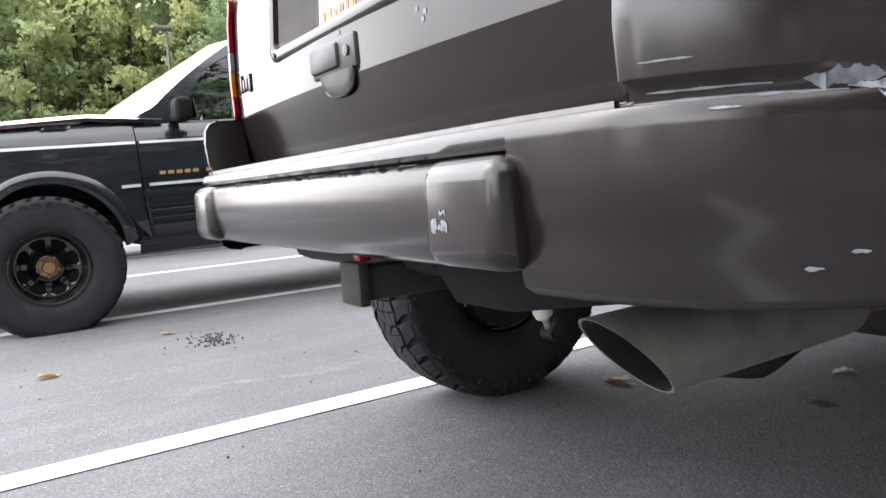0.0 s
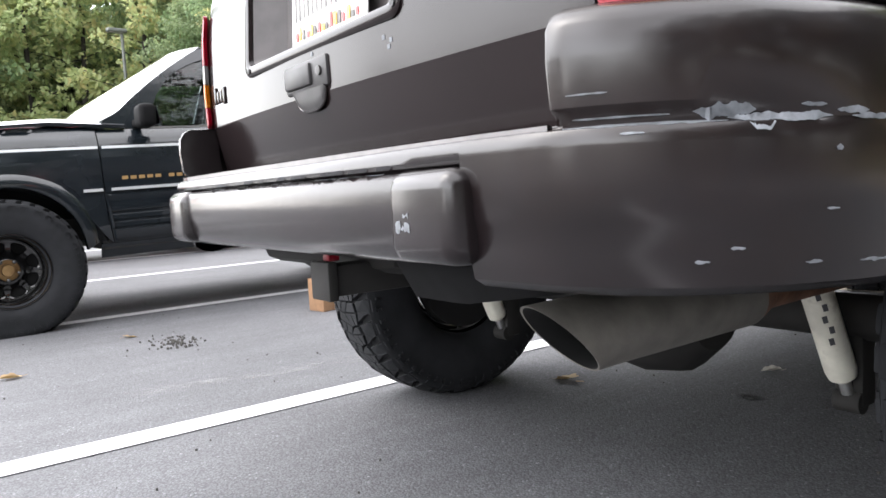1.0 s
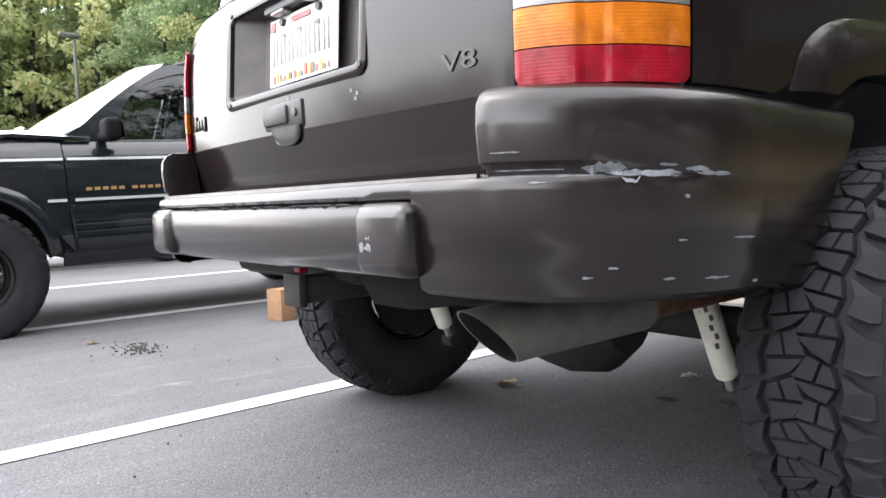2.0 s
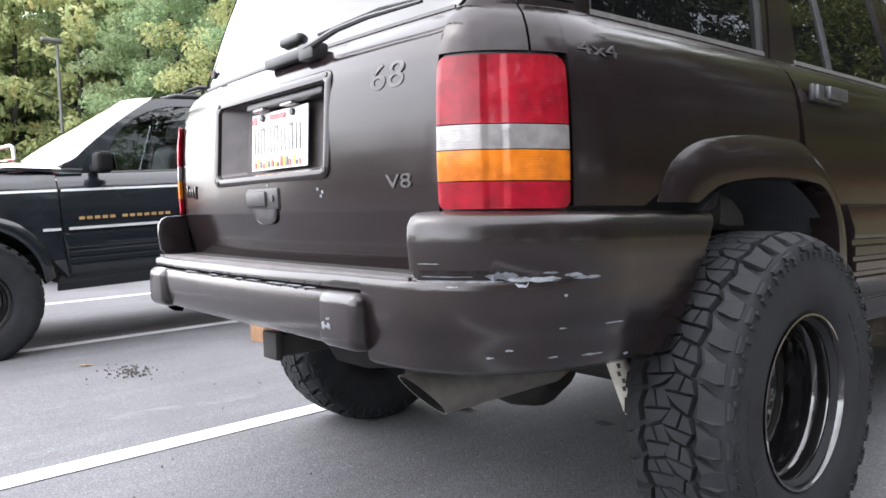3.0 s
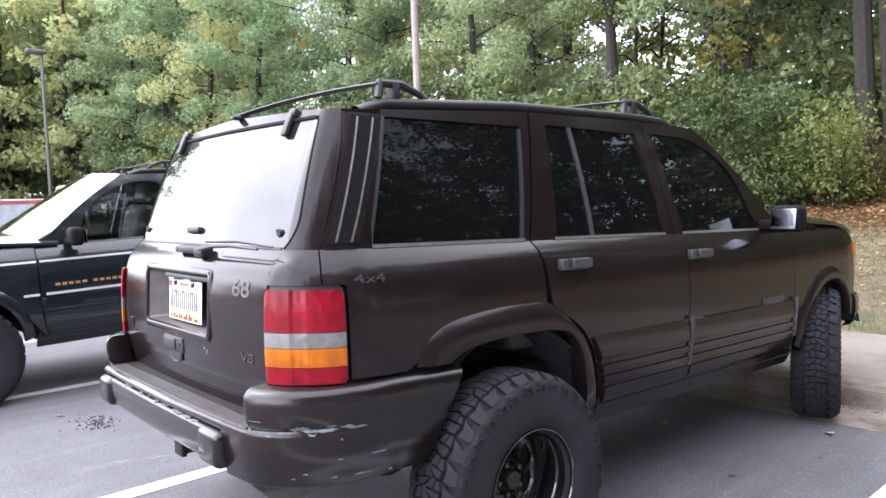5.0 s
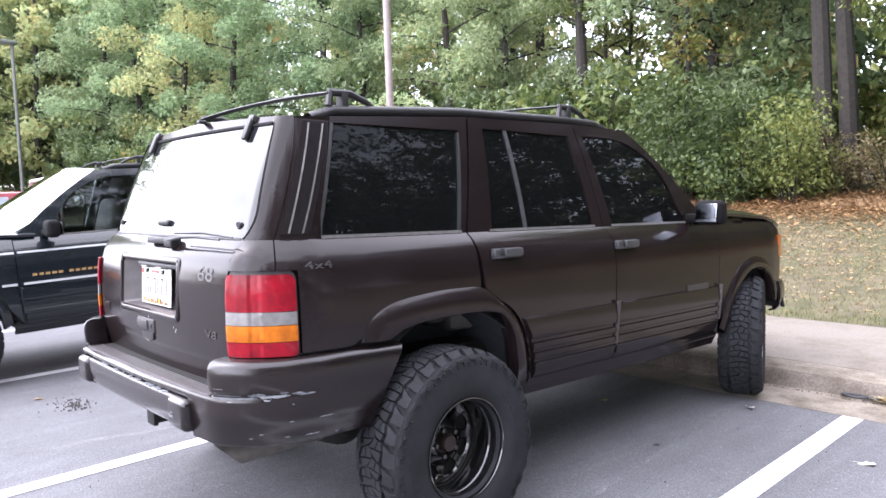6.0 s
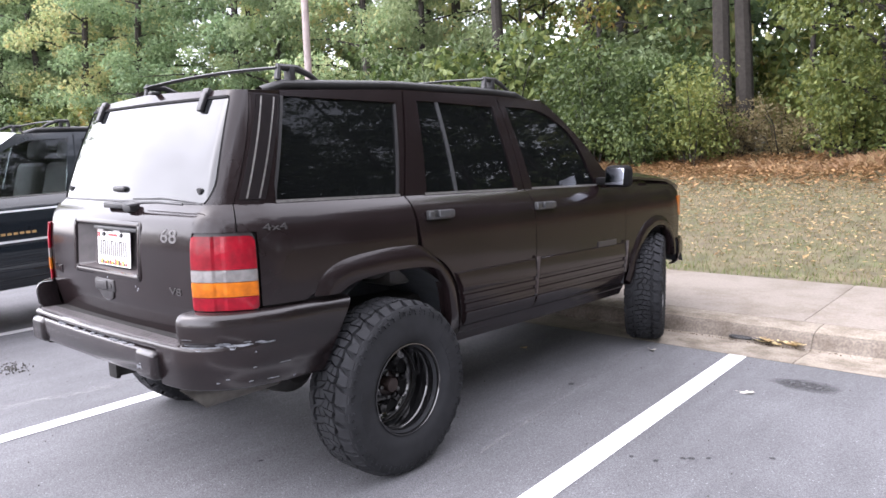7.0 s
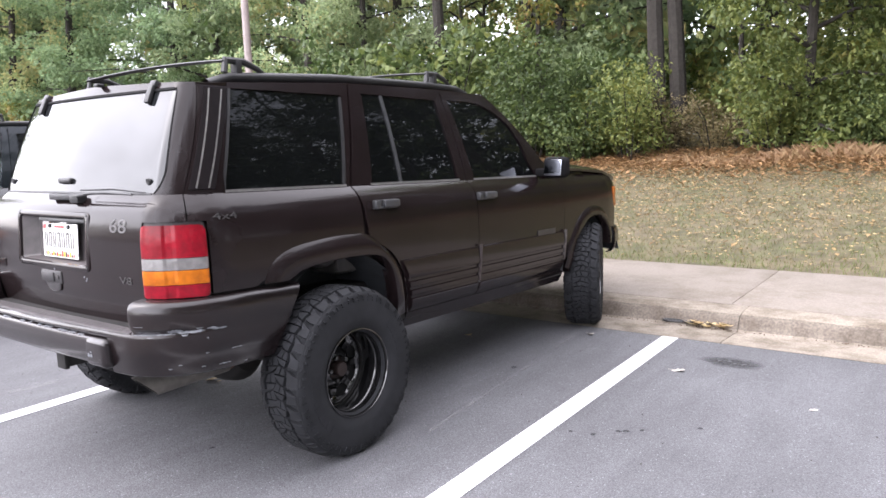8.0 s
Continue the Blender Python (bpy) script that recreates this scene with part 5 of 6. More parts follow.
LENS_WHITE = material("clear_lamp_lens", (0.20, 0.19, 0.185), 0.28, 0.3, 40, 0.2, coat=0.3, coat_rough=0.03)
LENS_AMBER = material("amber_lamp_lens", (0.50, 0.135, 0.006), 0.32, 0.2, 40, 0.15, coat=0.25, spec=0.25, coat_rough=0.03, second=(0.30, 0.075, 0.006), second_scale=16.0, second_edge=(0.45, 0.65))
for lens in (LENS_RED, LENS_WHITE, LENS_AMBER):
    # moulded flutes and reflector bowls behind the smooth cover
    n_, l_ = lens.node_tree.nodes, lens.node_tree.links
    co_ = n_.new("ShaderNodeTexCoord")
    wv, bowl, both_ = n_.new("ShaderNodeTexWave"), n_.new("ShaderNodeTexVoronoi"), n_.new("ShaderNodeMath")
    wv.bands_direction = "Z"
    wv.inputs["Scale"].default_value, wv.inputs["Distortion"].default_value = 60, 0.3
    bowl.inputs["Scale"].default_value = 11
    both_.operation = "MULTIPLY_ADD"
    both_.inputs[1].default_value = 0.018
    l_.new(co_.outputs["Object"], wv.inputs["Vector"])
    l_.new(co_.outputs["Object"], bowl.inputs["Vector"])
    l_.new(wv.outputs["Fac"], both_.inputs[0])
    l_.new(bowl.outputs["Distance"], both_.inputs[2])
    bp_ = n_.new("ShaderNodeBump")
    bp_.inputs["Strength"].default_value, bp_.inputs["Distance"].default_value = 0.55, 0.012
    l_.new(both_.outputs[0], bp_.inputs["Height"])
    l_.new(bp_.outputs[0], n_["Principled BSDF"].inputs["Normal"])
MIRROR = material("mirror_silver", (0.32, 0.34, 0.38), 0.03, 1.0)
REARGLASS = material("dark_reflective_rear_glass", (0.012, 0.013, 0.014), 0.03)
REARGLASS.node_tree.nodes["Principled BSDF"].inputs["IOR"].default_value = 1.58
WINDSCREEN = glass_material("windscreen_glass", (0.3, 0.33, 0.34))
WINDSCREEN.node_tree.nodes["Principled BSDF"].inputs["IOR"].default_value = 2.5
PRIMER = material("bare_pale_primer", (0.15, 0.16, 0.175), 0.65, 0, 90, 0.35)
STEEL = material("worn_bright_steel", (0.55, 0.55, 0.54), 0.35, 0.9, 50, 0.15)
CHROME = material("bright_metal_strip", (0.30, 0.29, 0.275), 0.35, 0.8, 60, 0.25)
BRIGHT = material("dull_grey_moulding", (0.16, 0.155, 0.15), 0.4, 0.3, 60, 0.2)
HANDLE = material("grey_worn_handle_plastic", (0.042, 0.043, 0.046), 0.4, 0, 40, 0.3)
STRIPE = material("silver_pinstripe", (0.55, 0.56, 0.57), 0.35, 0.2)
GOLD = material("gold_lettering", (0.36, 0.22, 0.09), 0.4, 0.2)
BADGE = material("dull_grey_badge", (0.05, 0.047, 0.047), 0.4, 0.3, 90, 0.3)
PLATE = material("white_plate_enamel", (0.80, 0.80, 0.78), 0.35, 0, 60, 0.06)
PLATE_RED = material("plate_red_print", (0.45, 0.03, 0.03), 0.4)
PLATE_YELLOW = material("plate_yellow_print", (0.65, 0.42, 0.05), 0.4)
INK = material("plate_dark_print", (0.06, 0.055, 0.05), 0.4)
INK2 = material("shock_dark_print", (0.05, 0.05, 0.055), 0.5)
STENCIL = material("faded_stencil_paint", (0.09, 0.087, 0.087), 0.75, 0, 60, 0.35, second=(0.05, 0.045, 0.045), second_scale=60, second_edge=(0.58, 0.7))
SEAT = material("grey_seat_leather", (0.09, 0.085, 0.08), 0.5, 0, 20, 0.2)
SHOCK = material("cream_shock_paint", (0.62, 0.60, 0.52), 0.45, 0, 20, 0.15, second=(0.35, 0.33, 0.28), second_scale=14, second_edge=(0.55, 0.7))
MUFFLER = material("dull_aluminised_steel", (0.15, 0.14, 0.125), 0.58, 0.45, 18, 0.25, bump=0.001, bump_scale=60)
RUST = material("rusty_pipe", (0.12, 0.055, 0.03), 0.85, 0.1, 25, 0.4, bump=0.002, bump_scale=80)
# soot in the exhaust bore, painted shade on the brake drums
SOOT_SHADE = material("soot_and_shade", (0.004, 0.004, 0.004), 0.95)
NUT = material("dull_steel_nut", (0.10, 0.10, 0.10), 0.4, 0.8)
OUTLINE = material("faded_white_rubber", (0.16, 0.16, 0.15), 0.7, 0, 60, 0.2)
BRASS = material("brass_hub_cap", (0.35, 0.22, 0.10), 0.4, 0.8, 40, 0.2)
RUSTCAP = material("brown_rusty_hub_cap", (0.028, 0.018, 0.016), 0.5, 0.2, 40, 0.3)
brown = build_suv(pose(0, 0, 0), BROWN, "dark brown lifted SUV with scuffed rear bumper", 0.398, 0.262, 22, RUSTCAP, False, scuffs=True)
black = build_suv(pose(-4.36, 1.735, -0.03, 0, 0, 180), BLACK, "black lifted SUV with gold side lettering bars", 0.398, 0.262, 0, BRASS, False, stripe=True)

# ---------------------------------------------------------------- other things in the lot
def lamp_post(m, height, label, paint):
    root = thing("street_lamp", m, label, "lamp post", "lamp posts")
    part("pole", tube([(0, 0, -0.1), (0, 0, height)], [0.085, 0.075], 16), paint, root)
    part("base", finish(add_lathe(bmesh.new(), [(0.001, 0.28), (0.20, 0.28), (0.24, 0.2), (0.24, -0.2)], 20, "z")), CONCRETE, root)
    bm = box(-0.72, 0.22, -0.19, 0.19, height - 0.02, height + 0.17, bevel=0.06, seg=3)
    head = part("lamp_head", bm, paint, root, "boxy dark lamp head")
    part("lamp_lens", box(-0.64, 0.02, -0.15, 0.15, height - 0.045, height - 0.02, bevel=0.008), LENS_WHITE, head)
    return root


POLE_DARK = material("grey_green_pole", (0.105, 0.112, 0.098), 0.6, 0.1, 6, 0.15)
POLE = material("painted_pole", (0.24, 0.20, 0.19), 0.55, 0.1, 6, 0.15)
lamp_post(pose(-38.0, 7.5, 0.9, 0, 0, 100), 8.3, "tall grey-green parking lot lamp beside the wood", POLE_DARK)
lamp_post(pose(-9.9, 8.4, 0.4, 0, 0, 150), 8.5, "pale brown lamp post on the lawn", POLE)

CARDBOARD = material("brown_cardboard", (0.27, 0.155, 0.085), 0.85, 0, 30, 0.12, bump=0.001, bump_scale=60)
crate = thing("cardboard_box", pose(-2.80, 0.50, 0, 0, 0, 12), "small brown cardboard box on the asphalt", "box")
part("box_body", box(-0.07, 0.07, -0.09, 0.09, 0, 0.19, bevel=0.004), CARDBOARD, crate)
part("flap", box(-0.07, 0.07, -0.09, -0.002, 0.191, 0.194), CARDBOARD, crate)
part("flap", box(-0.07, 0.07, 0.002, 0.09, 0.191, 0.194), CARDBOARD, crate)

# red pickup with a rack, two stalls beyond
RED = material("faded_red_paint", (0.30, 0.055, 0.07), 0.4, 0, 4, 0.15, coat=0.4)


# opaque grey: the sky's reflection is painted into the pickup's windows
SKY_PANE = material("painted_sky_window", (0.30, 0.33, 0.36), 0.15, 0, 9, 0.15, coat=0.6, second=(0.12, 0.10, 0.09), second_scale=35, second_edge=(0.68, 0.72))


def pickup(m):
    root = thing("pickup", m, "faded red pickup with an overhead rack", "car")

    def prism(profile, w0, w1, z_lo, z_hi):
        P = []
        for y, z in profile:
            f = (z - z_lo) / (z_hi - z_lo)
            w = w0 + (w1 - w0) * f
            P.append([(-w, y, z), (-w * 0.9, y, z + 0.02), (0, y, z + 0.03), (w * 0.9, y, z + 0.02), (w, y, z)])
        bm = bmesh.new()
        add_grid(bm, P)
        for k in (0, 4):
            bm.faces.new([bm.verts.new(p[k]) for p in P])
        return finish(bm)
    part("body", prism([(-2.5, 0.55), (-2.55, 1.0), (-0.9, 1.05), (0.9, 1.08), (2.2, 1.0), (2.5, 0.85), (2.52, 0.5), (-2.5, 0.5)], 0.92, 0.92, 0, 2), RED, root)
    cab = part("cab", prism([(-0.85, 1.05), (-0.8, 1.62), (-0.6, 1.72), (0.35, 1.72), (0.55, 1.62), (1.15, 1.08)], 0.86, 0.72, 1.05, 1.72), RED, root)
    for sg in (1, -1):
        for ya, yb in ((-0.80, -0.24), (-0.18, 0.45)):
            P = [[(sg * (0.900 - 0.158 * f), ya + (yb - ya) * g + 0.25 * f * (1 if yb > 0 and g > 0.5 else 0.05), 0.98 + 0.68 * f) for g in (0, 0.5, 1)] for f in (0, 0.5, 1)]
            bm = bmesh.new()
            add_grid(bm, P, flip=sg < 0)
            part("window", bm, SKY_PANE, cab, "side window with the sky's reflection in its colour")
    for sg in (1, -1):
        part("rack_hoop", tube([(sg * 0.7, -0.95, 1.05), (sg * 0.66, -0.95, 1.78), (sg * 0.55, -0.95, 1.93), (0, -0.95, 1.95)], 0.03, 10), STEEL, root)
        part("rack_hoop", tube([(sg * 0.70, 0.28, 1.70), (sg * 0.66, 0.28, 1.90), (sg * 0.5, 0.28, 1.93), (0, 0.28, 1.93)], 0.025, 10), STEEL, root)
        for y in (-1.5, 1.5):
            bm = bmesh.new()
            add_lathe(bm, [(0.2, -0.11), (0.33, -0.12), (0.37, -0.08), (0.37, 0.08), (0.33, 0.12), (0.2, 0.11), (0.02, 0.08)], 32)
            part("wheel", finish(bm), RUBBER, root).location = (sg * 0.78, y, 0.37)
    return root


pickup(pose(-9.5, 0.35, 0, 0, 0, 185)).scale = (0.92, 0.92, 0.92)

# a whip aerial beyond the black car's bonnet
aerial = thing("aerial", pose(-9.0, -0.62, 1.02), "thin whip aerial on the red pickup", "aerial")
part("whip", tube([(0, 0, 0), (0, 0, 1.85)], [0.006, 0.004], 6), TRIM, aerial)

# ---------------------------------------------------------------- wear and litter on the asphalt
SPOT = material("dark_oil_stain", (0.038, 0.038, 0.041), 0.6, 0, 30, 0.3)
n_, l_ = SPOT.node_tree.nodes, SPOT.node_tree.links
# the stain soaks out towards its rim
gc, mp, vl, fade, mot, mul = [n_.new("ShaderNode" + k) for k in ("TexCoord", "Mapping", "VectorMath", "MapRange", "TexNoise", "Math")]
mp.inputs["Location"].default_value, mp.inputs["Scale"].default_value = (-0.5, -0.5, 0), (1, 1, 0)
vl.operation, mul.operation = "LENGTH", "MULTIPLY"
l_.new(gc.outputs["Generated"], mp.inputs["Vector"])
l_.new(mp.outputs[0], vl.inputs[0])
l_.new(vl.outputs["Value"], fade.inputs["Value"])
for key, val in (("From Min", 0.5), ("From Max", 0.2), ("To Min", 0.0), ("To Max", 1.3)):
    fade.inputs[key].default_value = val
mot.inputs["Scale"].default_value, mot.inputs["Detail"].default_value = 25, 5
l_.new(gc.outputs["Object"], mot.inputs["Vector"])
l_.new(fade.outputs[0], mul.inputs[0])
l_.new(mot.outputs["Fac"], mul.inputs[1])
tb_, mx_ = n_.new("ShaderNodeBsdfTransparent"), n_.new("ShaderNodeMixShader")
l_.new(mul.outputs[0], mx_.inputs[0])
l_.new(tb_.outputs[0], mx_.inputs[1])
l_.new(n_["Principled BSDF"].outputs[0], mx_.inputs[2])
l_.new(mx_.outputs[0], n_["Material Output"].inputs["Surface"])


def blot(x, y, rx, ry, turn, seed, mat, name="oil_spot", label="dark oil stain on the asphalt", z=0.003):
    rg = random.Random(seed)
    bm = bmesh.new()
    n = 26
    ph = [rg.uniform(0, 6.28) for _ in range(4)]
    pts = []
    for k in range(n):
        a = 2 * math.pi * k / n
        w = 1 + 0.10 * math.sin(2 * a + ph[0]) + 0.09 * math.sin(3 * a + ph[1]) + 0.07 * math.sin(5 * a + ph[2]) + 0.05 * rg.uniform(-1, 1)
        px, py = rx * w * math.cos(a), ry * w * math.sin(a)
        c, s_ = math.cos(radians(turn)), math.sin(radians(turn))
        pts.append(bm.verts.new((c * px - s_ * py, s_ * px + c * py, 0)))
    bm.faces.new(pts)
    ob = part(name, bm, mat, None, smooth=False)
    ob.location = (x, y, z)
    tagged(ob, label, "stain", "stains on the asphalt", "structure")


blot(2.05, 2.27, 0.19, 0.13, 0, 1, SPOT)
for k, (x, y, r) in enumerate(((1.88, 0.86, 0.015), (1.91, 0.88, 0.016), (1.79, 0.76, 0.014), (1.97, 0.93, 0.012), (1.68, 0.74, 0.012), (2.2, 1.1, 0.014), (0.35, 0.75, 0.032), (-0.05, 0.55, 0.035), (0.15, 1.15, 0.03), (0.3, -0.35, 0.012), (0.9, 1.5, 0.02))):
    blot(x, y, r * 1.5, r, 30 * k, 20 + k, SPOT)
FADED = material("worn_away_line_paint", (0.30, 0.30, 0.30), 0.85, 0, 30, 0.2)
n_, l_ = FADED.node_tree.nodes, FADED.node_tree.links
gc, mot, thr = [n_.new("ShaderNode" + k) for k in ("TexCoord", "TexNoise", "MapRange")]
mot.inputs["Scale"].default_value, mot.inputs["Detail"].default_value, mot.inputs["Roughness"].default_value = 9, 9, 0.75
l_.new(gc.outputs["Object"], mot.inputs["Vector"])
l_.new(mot.outputs["Fac"], thr.inputs["Value"])
for key, val in (("From Min", 0.46), ("From Max", 0.75), ("To Min", 0.0), ("To Max", 0.55)):
    thr.inputs[key].default_value = val
tb_, mx_ = n_.new("ShaderNodeBsdfTransparent"), n_.new("ShaderNodeMixShader")
l_.new(thr.outputs[0], mx_.inputs[0])
l_.new(tb_.outputs[0], mx_.inputs[1])
l_.new(n_["Principled BSDF"].outputs[0], mx_.inputs[2])
l_.new(mx_.outputs[0], n_["Material Output"].inputs["Surface"])
OLD_LINES = (((0.86, 2.55), (1.25, -1.3), 0.016), ((-1.62, -0.95), (-1.42, 0.15), 0.05))
for (xa, ya), (xb, yb_), wd in OLD_LINES:
    bm = bmesh.new()
    add_grid(bm, [[(xa + (xb - xa) * f - wd * w, ya + (yb_ - ya) * f, 0.0035) for w in (1, -1)] for f in np.linspace(0, 1, 8)])
    tagged(part("faded_line", bm, FADED), "nearly worn-away pale streak on the asphalt", "line", "stains on the asphalt", "structure")
LITTER = leaf_material("fallen_leaves", [(0.0, (0.17, 0.10, 0.055)), (0.3, (0.30, 0.20, 0.115)), (0.65, (0.44, 0.34, 0.22)), (1.0, (0.56, 0.48, 0.35))], 0.2)


PALE_LEAF = material("bleached_leaf", (0.40, 0.375, 0.33), 0.7, 0, 60, 0.25)


def fallen_leaf(x, y, z, size, turn, seed, label="dry tan oak leaf on the asphalt"):
    rg = random.Random(seed)
    bm = bmesh.new()
    pts = []
    n = 22
    for k in range(n):
        a = 2 * math.pi * k / n
        lobe = 1 - 0.42 * (0.5 + 0.5 * math.cos(7 * a + 0.4))
        px, py = 0.5 * math.cos(a) * (0.75 + 0.25 * lobe), 0.36 * math.sin(a) * lobe
        pts.append((px * size, py * size, size * (0.05 + 0.42 * py * py + 0.16 * rg.random() * abs(py) + 0.10 * math.sin(3 * px + seed))))
    c = bm.verts.new((0, 0, 0.01 * size))
    vs = [bm.verts.new(p) for p in pts]
    for k in range(n):
        bm.faces.new((c, vs[k], vs[(k + 1) % n]))
    add_tube(bm, [(0.45 * size, 0, 0.03 * size), (0.72 * size, 0.05 * size, 0.06 * size)], 0.012 * size, 5)
    ob = part("fallen_leaf", bm, LITTER)
    ob.matrix_world = pose(x, y, z, 0, 0, turn)
    return tagged(ob, label, "leaf", "fallen leaves on the asphalt")


for k, (x, y, sz) in enumerate(((-0.61, 0.316, 0.115), (-0.174, 0.869, 0.07), (-2.284, -1.218, 0.09), (0.974, 2.464, 0.085), (1.803, 1.941, 0.085), (2.612, 1.641, 0.05), (-2.86, -0.62, 0.08), (0.2, 2.0, 0.08), (-1.9, 1.6, 0.08))):
    lf = fallen_leaf(x, y, 0.003, sz, 47 * k, k, "dry pale oak leaf on the asphalt" if k in (1, 3, 4, 5) else "dry tan oak leaf on the asphalt")
    if k in (1, 3, 4, 5):
        lf.data.materials[0] = PALE_LEAF
DEBRIS = material("dark_rotting_leaves", (0.07, 0.045, 0.03), 0.9, 0, 40, 0.4)
for k in range(9):
    x = 1.50 + 0.035 * k
    fallen_leaf(x, 3.11 + 0.035 * math.sin(k * 2.1), 0.004 + 0.012 * (k % 3), 0.10 + 0.02 * math.sin(k), 61 * k, 40 + k, "curled brown leaf in the gutter")
strap = thing("rubber_strap", pose(1.36, 3.12, 0.002), "short black rubber strap lying in the gutter", "strap")
part("loop", tube([(0.075 * math.cos(a), 0.03 * math.sin(a), 0.012) for a in np.linspace(0, 2 * math.pi, 20)], 0.010, 6, False), TRIM, strap)
part("tail", tube([(0.09, 0.0, 0.012), (0.17, 0.01, 0.011), (0.22, -0.012, 0.010)], 0.012, 6), TRIM, strap)
# crumbs of gravel
rg = random.Random(77)
bm = bmesh.new()
for k in range(420):
    if k < 130:
        x, y = rg.gauss(-2.50, 0.10), rg.gauss(-0.47, 0.06)
        r = rg.uniform(0.003, 0.010)
    else:
        x, y = rg.uniform(-4.5, 4.2), rg.uniform(-1.6, 2.7)
        r = rg.uniform(0.002, 0.0055)
    bmesh.ops.create_icosphere(bm, subdivisions=1, radius=r, matrix=pose(x, y, r * 0.5, rg.uniform(0, 360), rg.uniform(0, 360), 0) @ Matrix.Diagonal((1, rg.uniform(0.6, 1), rg.uniform(0.5, 0.9), 1)))
GRAVEL = material("gravel_crumbs", (0.045, 0.042, 0.038), 0.9, 0, 60, 0.5)
tagged(part("gravel", bm, GRAVEL, smooth=False), "loose gravel crumbs on the asphalt", "gravel", kind="stuff")

# ---------------------------------------------------------------- lawn
GRASS = leaf_material("dry_and_green_grass", [(0.0, (0.045, 0.048, 0.018)), (0.35, (0.086, 0.079, 0.031)), (0.7, (0.128, 0.108, 0.047)), (1.0, (0.20, 0.16, 0.085))], 0.2)
GREEN = leaf_material("green_grass", [(0.0, (0.05, 0.085, 0.02)), (0.5, (0.10, 0.145, 0.045)), (1.0, (0.19, 0.20, 0.09))], 0.25)
g = np.random.default_rng(31)
N = 125000
X_ = g.uniform(-9, 13, N)
Y_ = 5.06 + 9.0 * g.random(N) ** 1.25
keep = g.random(N) < np.where(Y_ < 9, 1.0, np.clip(1.3 - (Y_ - 9) / 5, 0.12, 1))
X_, Y_ = X_[keep], Y_[keep]
vs, fs, hue = [], [], []
for x, y in zip(X_, Y_):
    a = g.uniform(0, 6.28)
    edge = y < 5.1 + 0.35 * g.random()
    hgt = g.uniform(0.022, 0.058) * (1.5 if edge else 1.0)
    w = g.uniform(0.0018, 0.0045)
    lx, ly = g.normal(0, 0.022, 2)
    z = bank(x, y)
    k = len(vs)
    vs += [(x - w * math.cos(a), y - w * math.sin(a), z - 0.004), (x + w * math.cos(a), y + w * math.sin(a), z - 0.004), (x + lx, y + ly, z + hgt)]
    fs.append((k, k + 1, k + 2))
    patch = math.sin(1.3 * x + 2.0 * math.sin(0.9 * y)) + math.sin(2.1 * y + 0.7 * x)
    hue.append(1 if g.random() < (0.75 if edge else 0.09 + 0.12 * max(0.0, patch) + 0.16 * max(0.0, 1 - (y - 5.1) / 2.5)) else 0)
me = bpy.data.meshes.new("grass")
me.from_pydata(vs, [], fs)
me.materials.append(GRASS)
me.materials.append(GREEN)
me.polygons.foreach_set("material_index", hue)
tagged(new("grass", me), "short dry autumn grass with green tufts", "grass", kind="stuff")


# dirt and leaf crumbs swept against the kerb
bm = bmesh.new()
for k in range(520):
    x, y = rg.uniform(-4, 5), 3.12 - abs(rg.gauss(0, 0.018))
    r = rg.uniform(0.002, 0.007)
    bmesh.ops.create_icosphere(bm, subdivisions=1, radius=r, matrix=pose(x, y, -0.010 + r * 0.3, rg.uniform(0, 360), rg.uniform(0, 360), 0) @ Matrix.Diagonal((1, rg.uniform(0.5, 1), 0.45, 1)))
tagged(part("gutter_dirt", bm, DEBRIS, smooth=False), "dirt and leaf crumbs against the kerb", "dirt", kind="stuff")


def scatter_leaves(name, n, xr, yf, size, mat, label, lift=0.02):
    vs, fs = [], []
    for _ in range(n):
        x, y = g.uniform(*xr), yf()
        z = bank(x, y) + g.uniform(0.006, 0.012) + lift * g.random()
        a, s_ = g.uniform(0, 6.28), size * g.uniform(0.6, 1.3)
        c, q = math.cos(a), math.sin(a)
        t1, t2 = g.normal(0, 0.22, 2)
        k = len(vs)
        for px, py in ((-0.5, 0), (-0.1, 0.32), (0.5, 0), (-0.1, -0.32)):
            px, py = px * s_, py * s_
            vs.append((x + c * px - q * py, y + q * px + c * py, z + px * t1 + abs(py) * (0.3 + t2)))
        fs += [(k, k + 1, k + 2), (k, k + 2, k + 3)]
    me = bpy.data.meshes.new(name)
    me.from_pydata(vs, [], fs)
    me.materials.append(mat)
    return tagged(new(name, me), label, "leaves", kind="stuff")


scatter_leaves("leaf_scatter", 25000, (-9, 13), lambda: 5.1 + 8.5 * g.random() ** 0.62, 0.056, LITTER, "scattered tan fallen leaves on the lawn", 0.05)
DUFF = leaf_material("rust_brown_leaf_litter", [(0.0, (0.09, 0.05, 0.028)), (0.35, (0.20, 0.11, 0.06)), (0.7, (0.32, 0.19, 0.11)), (1.0, (0.46, 0.34, 0.22))], 0.15)
scatter_leaves("leaf_litter", 40000, (-14, 16), lambda: 11.9 + g.normal(0, 1.0) + abs(g.normal(0, 1.6)), 0.10, DUFF, "deep rust-brown leaf litter at the wood's edge", 0.14)

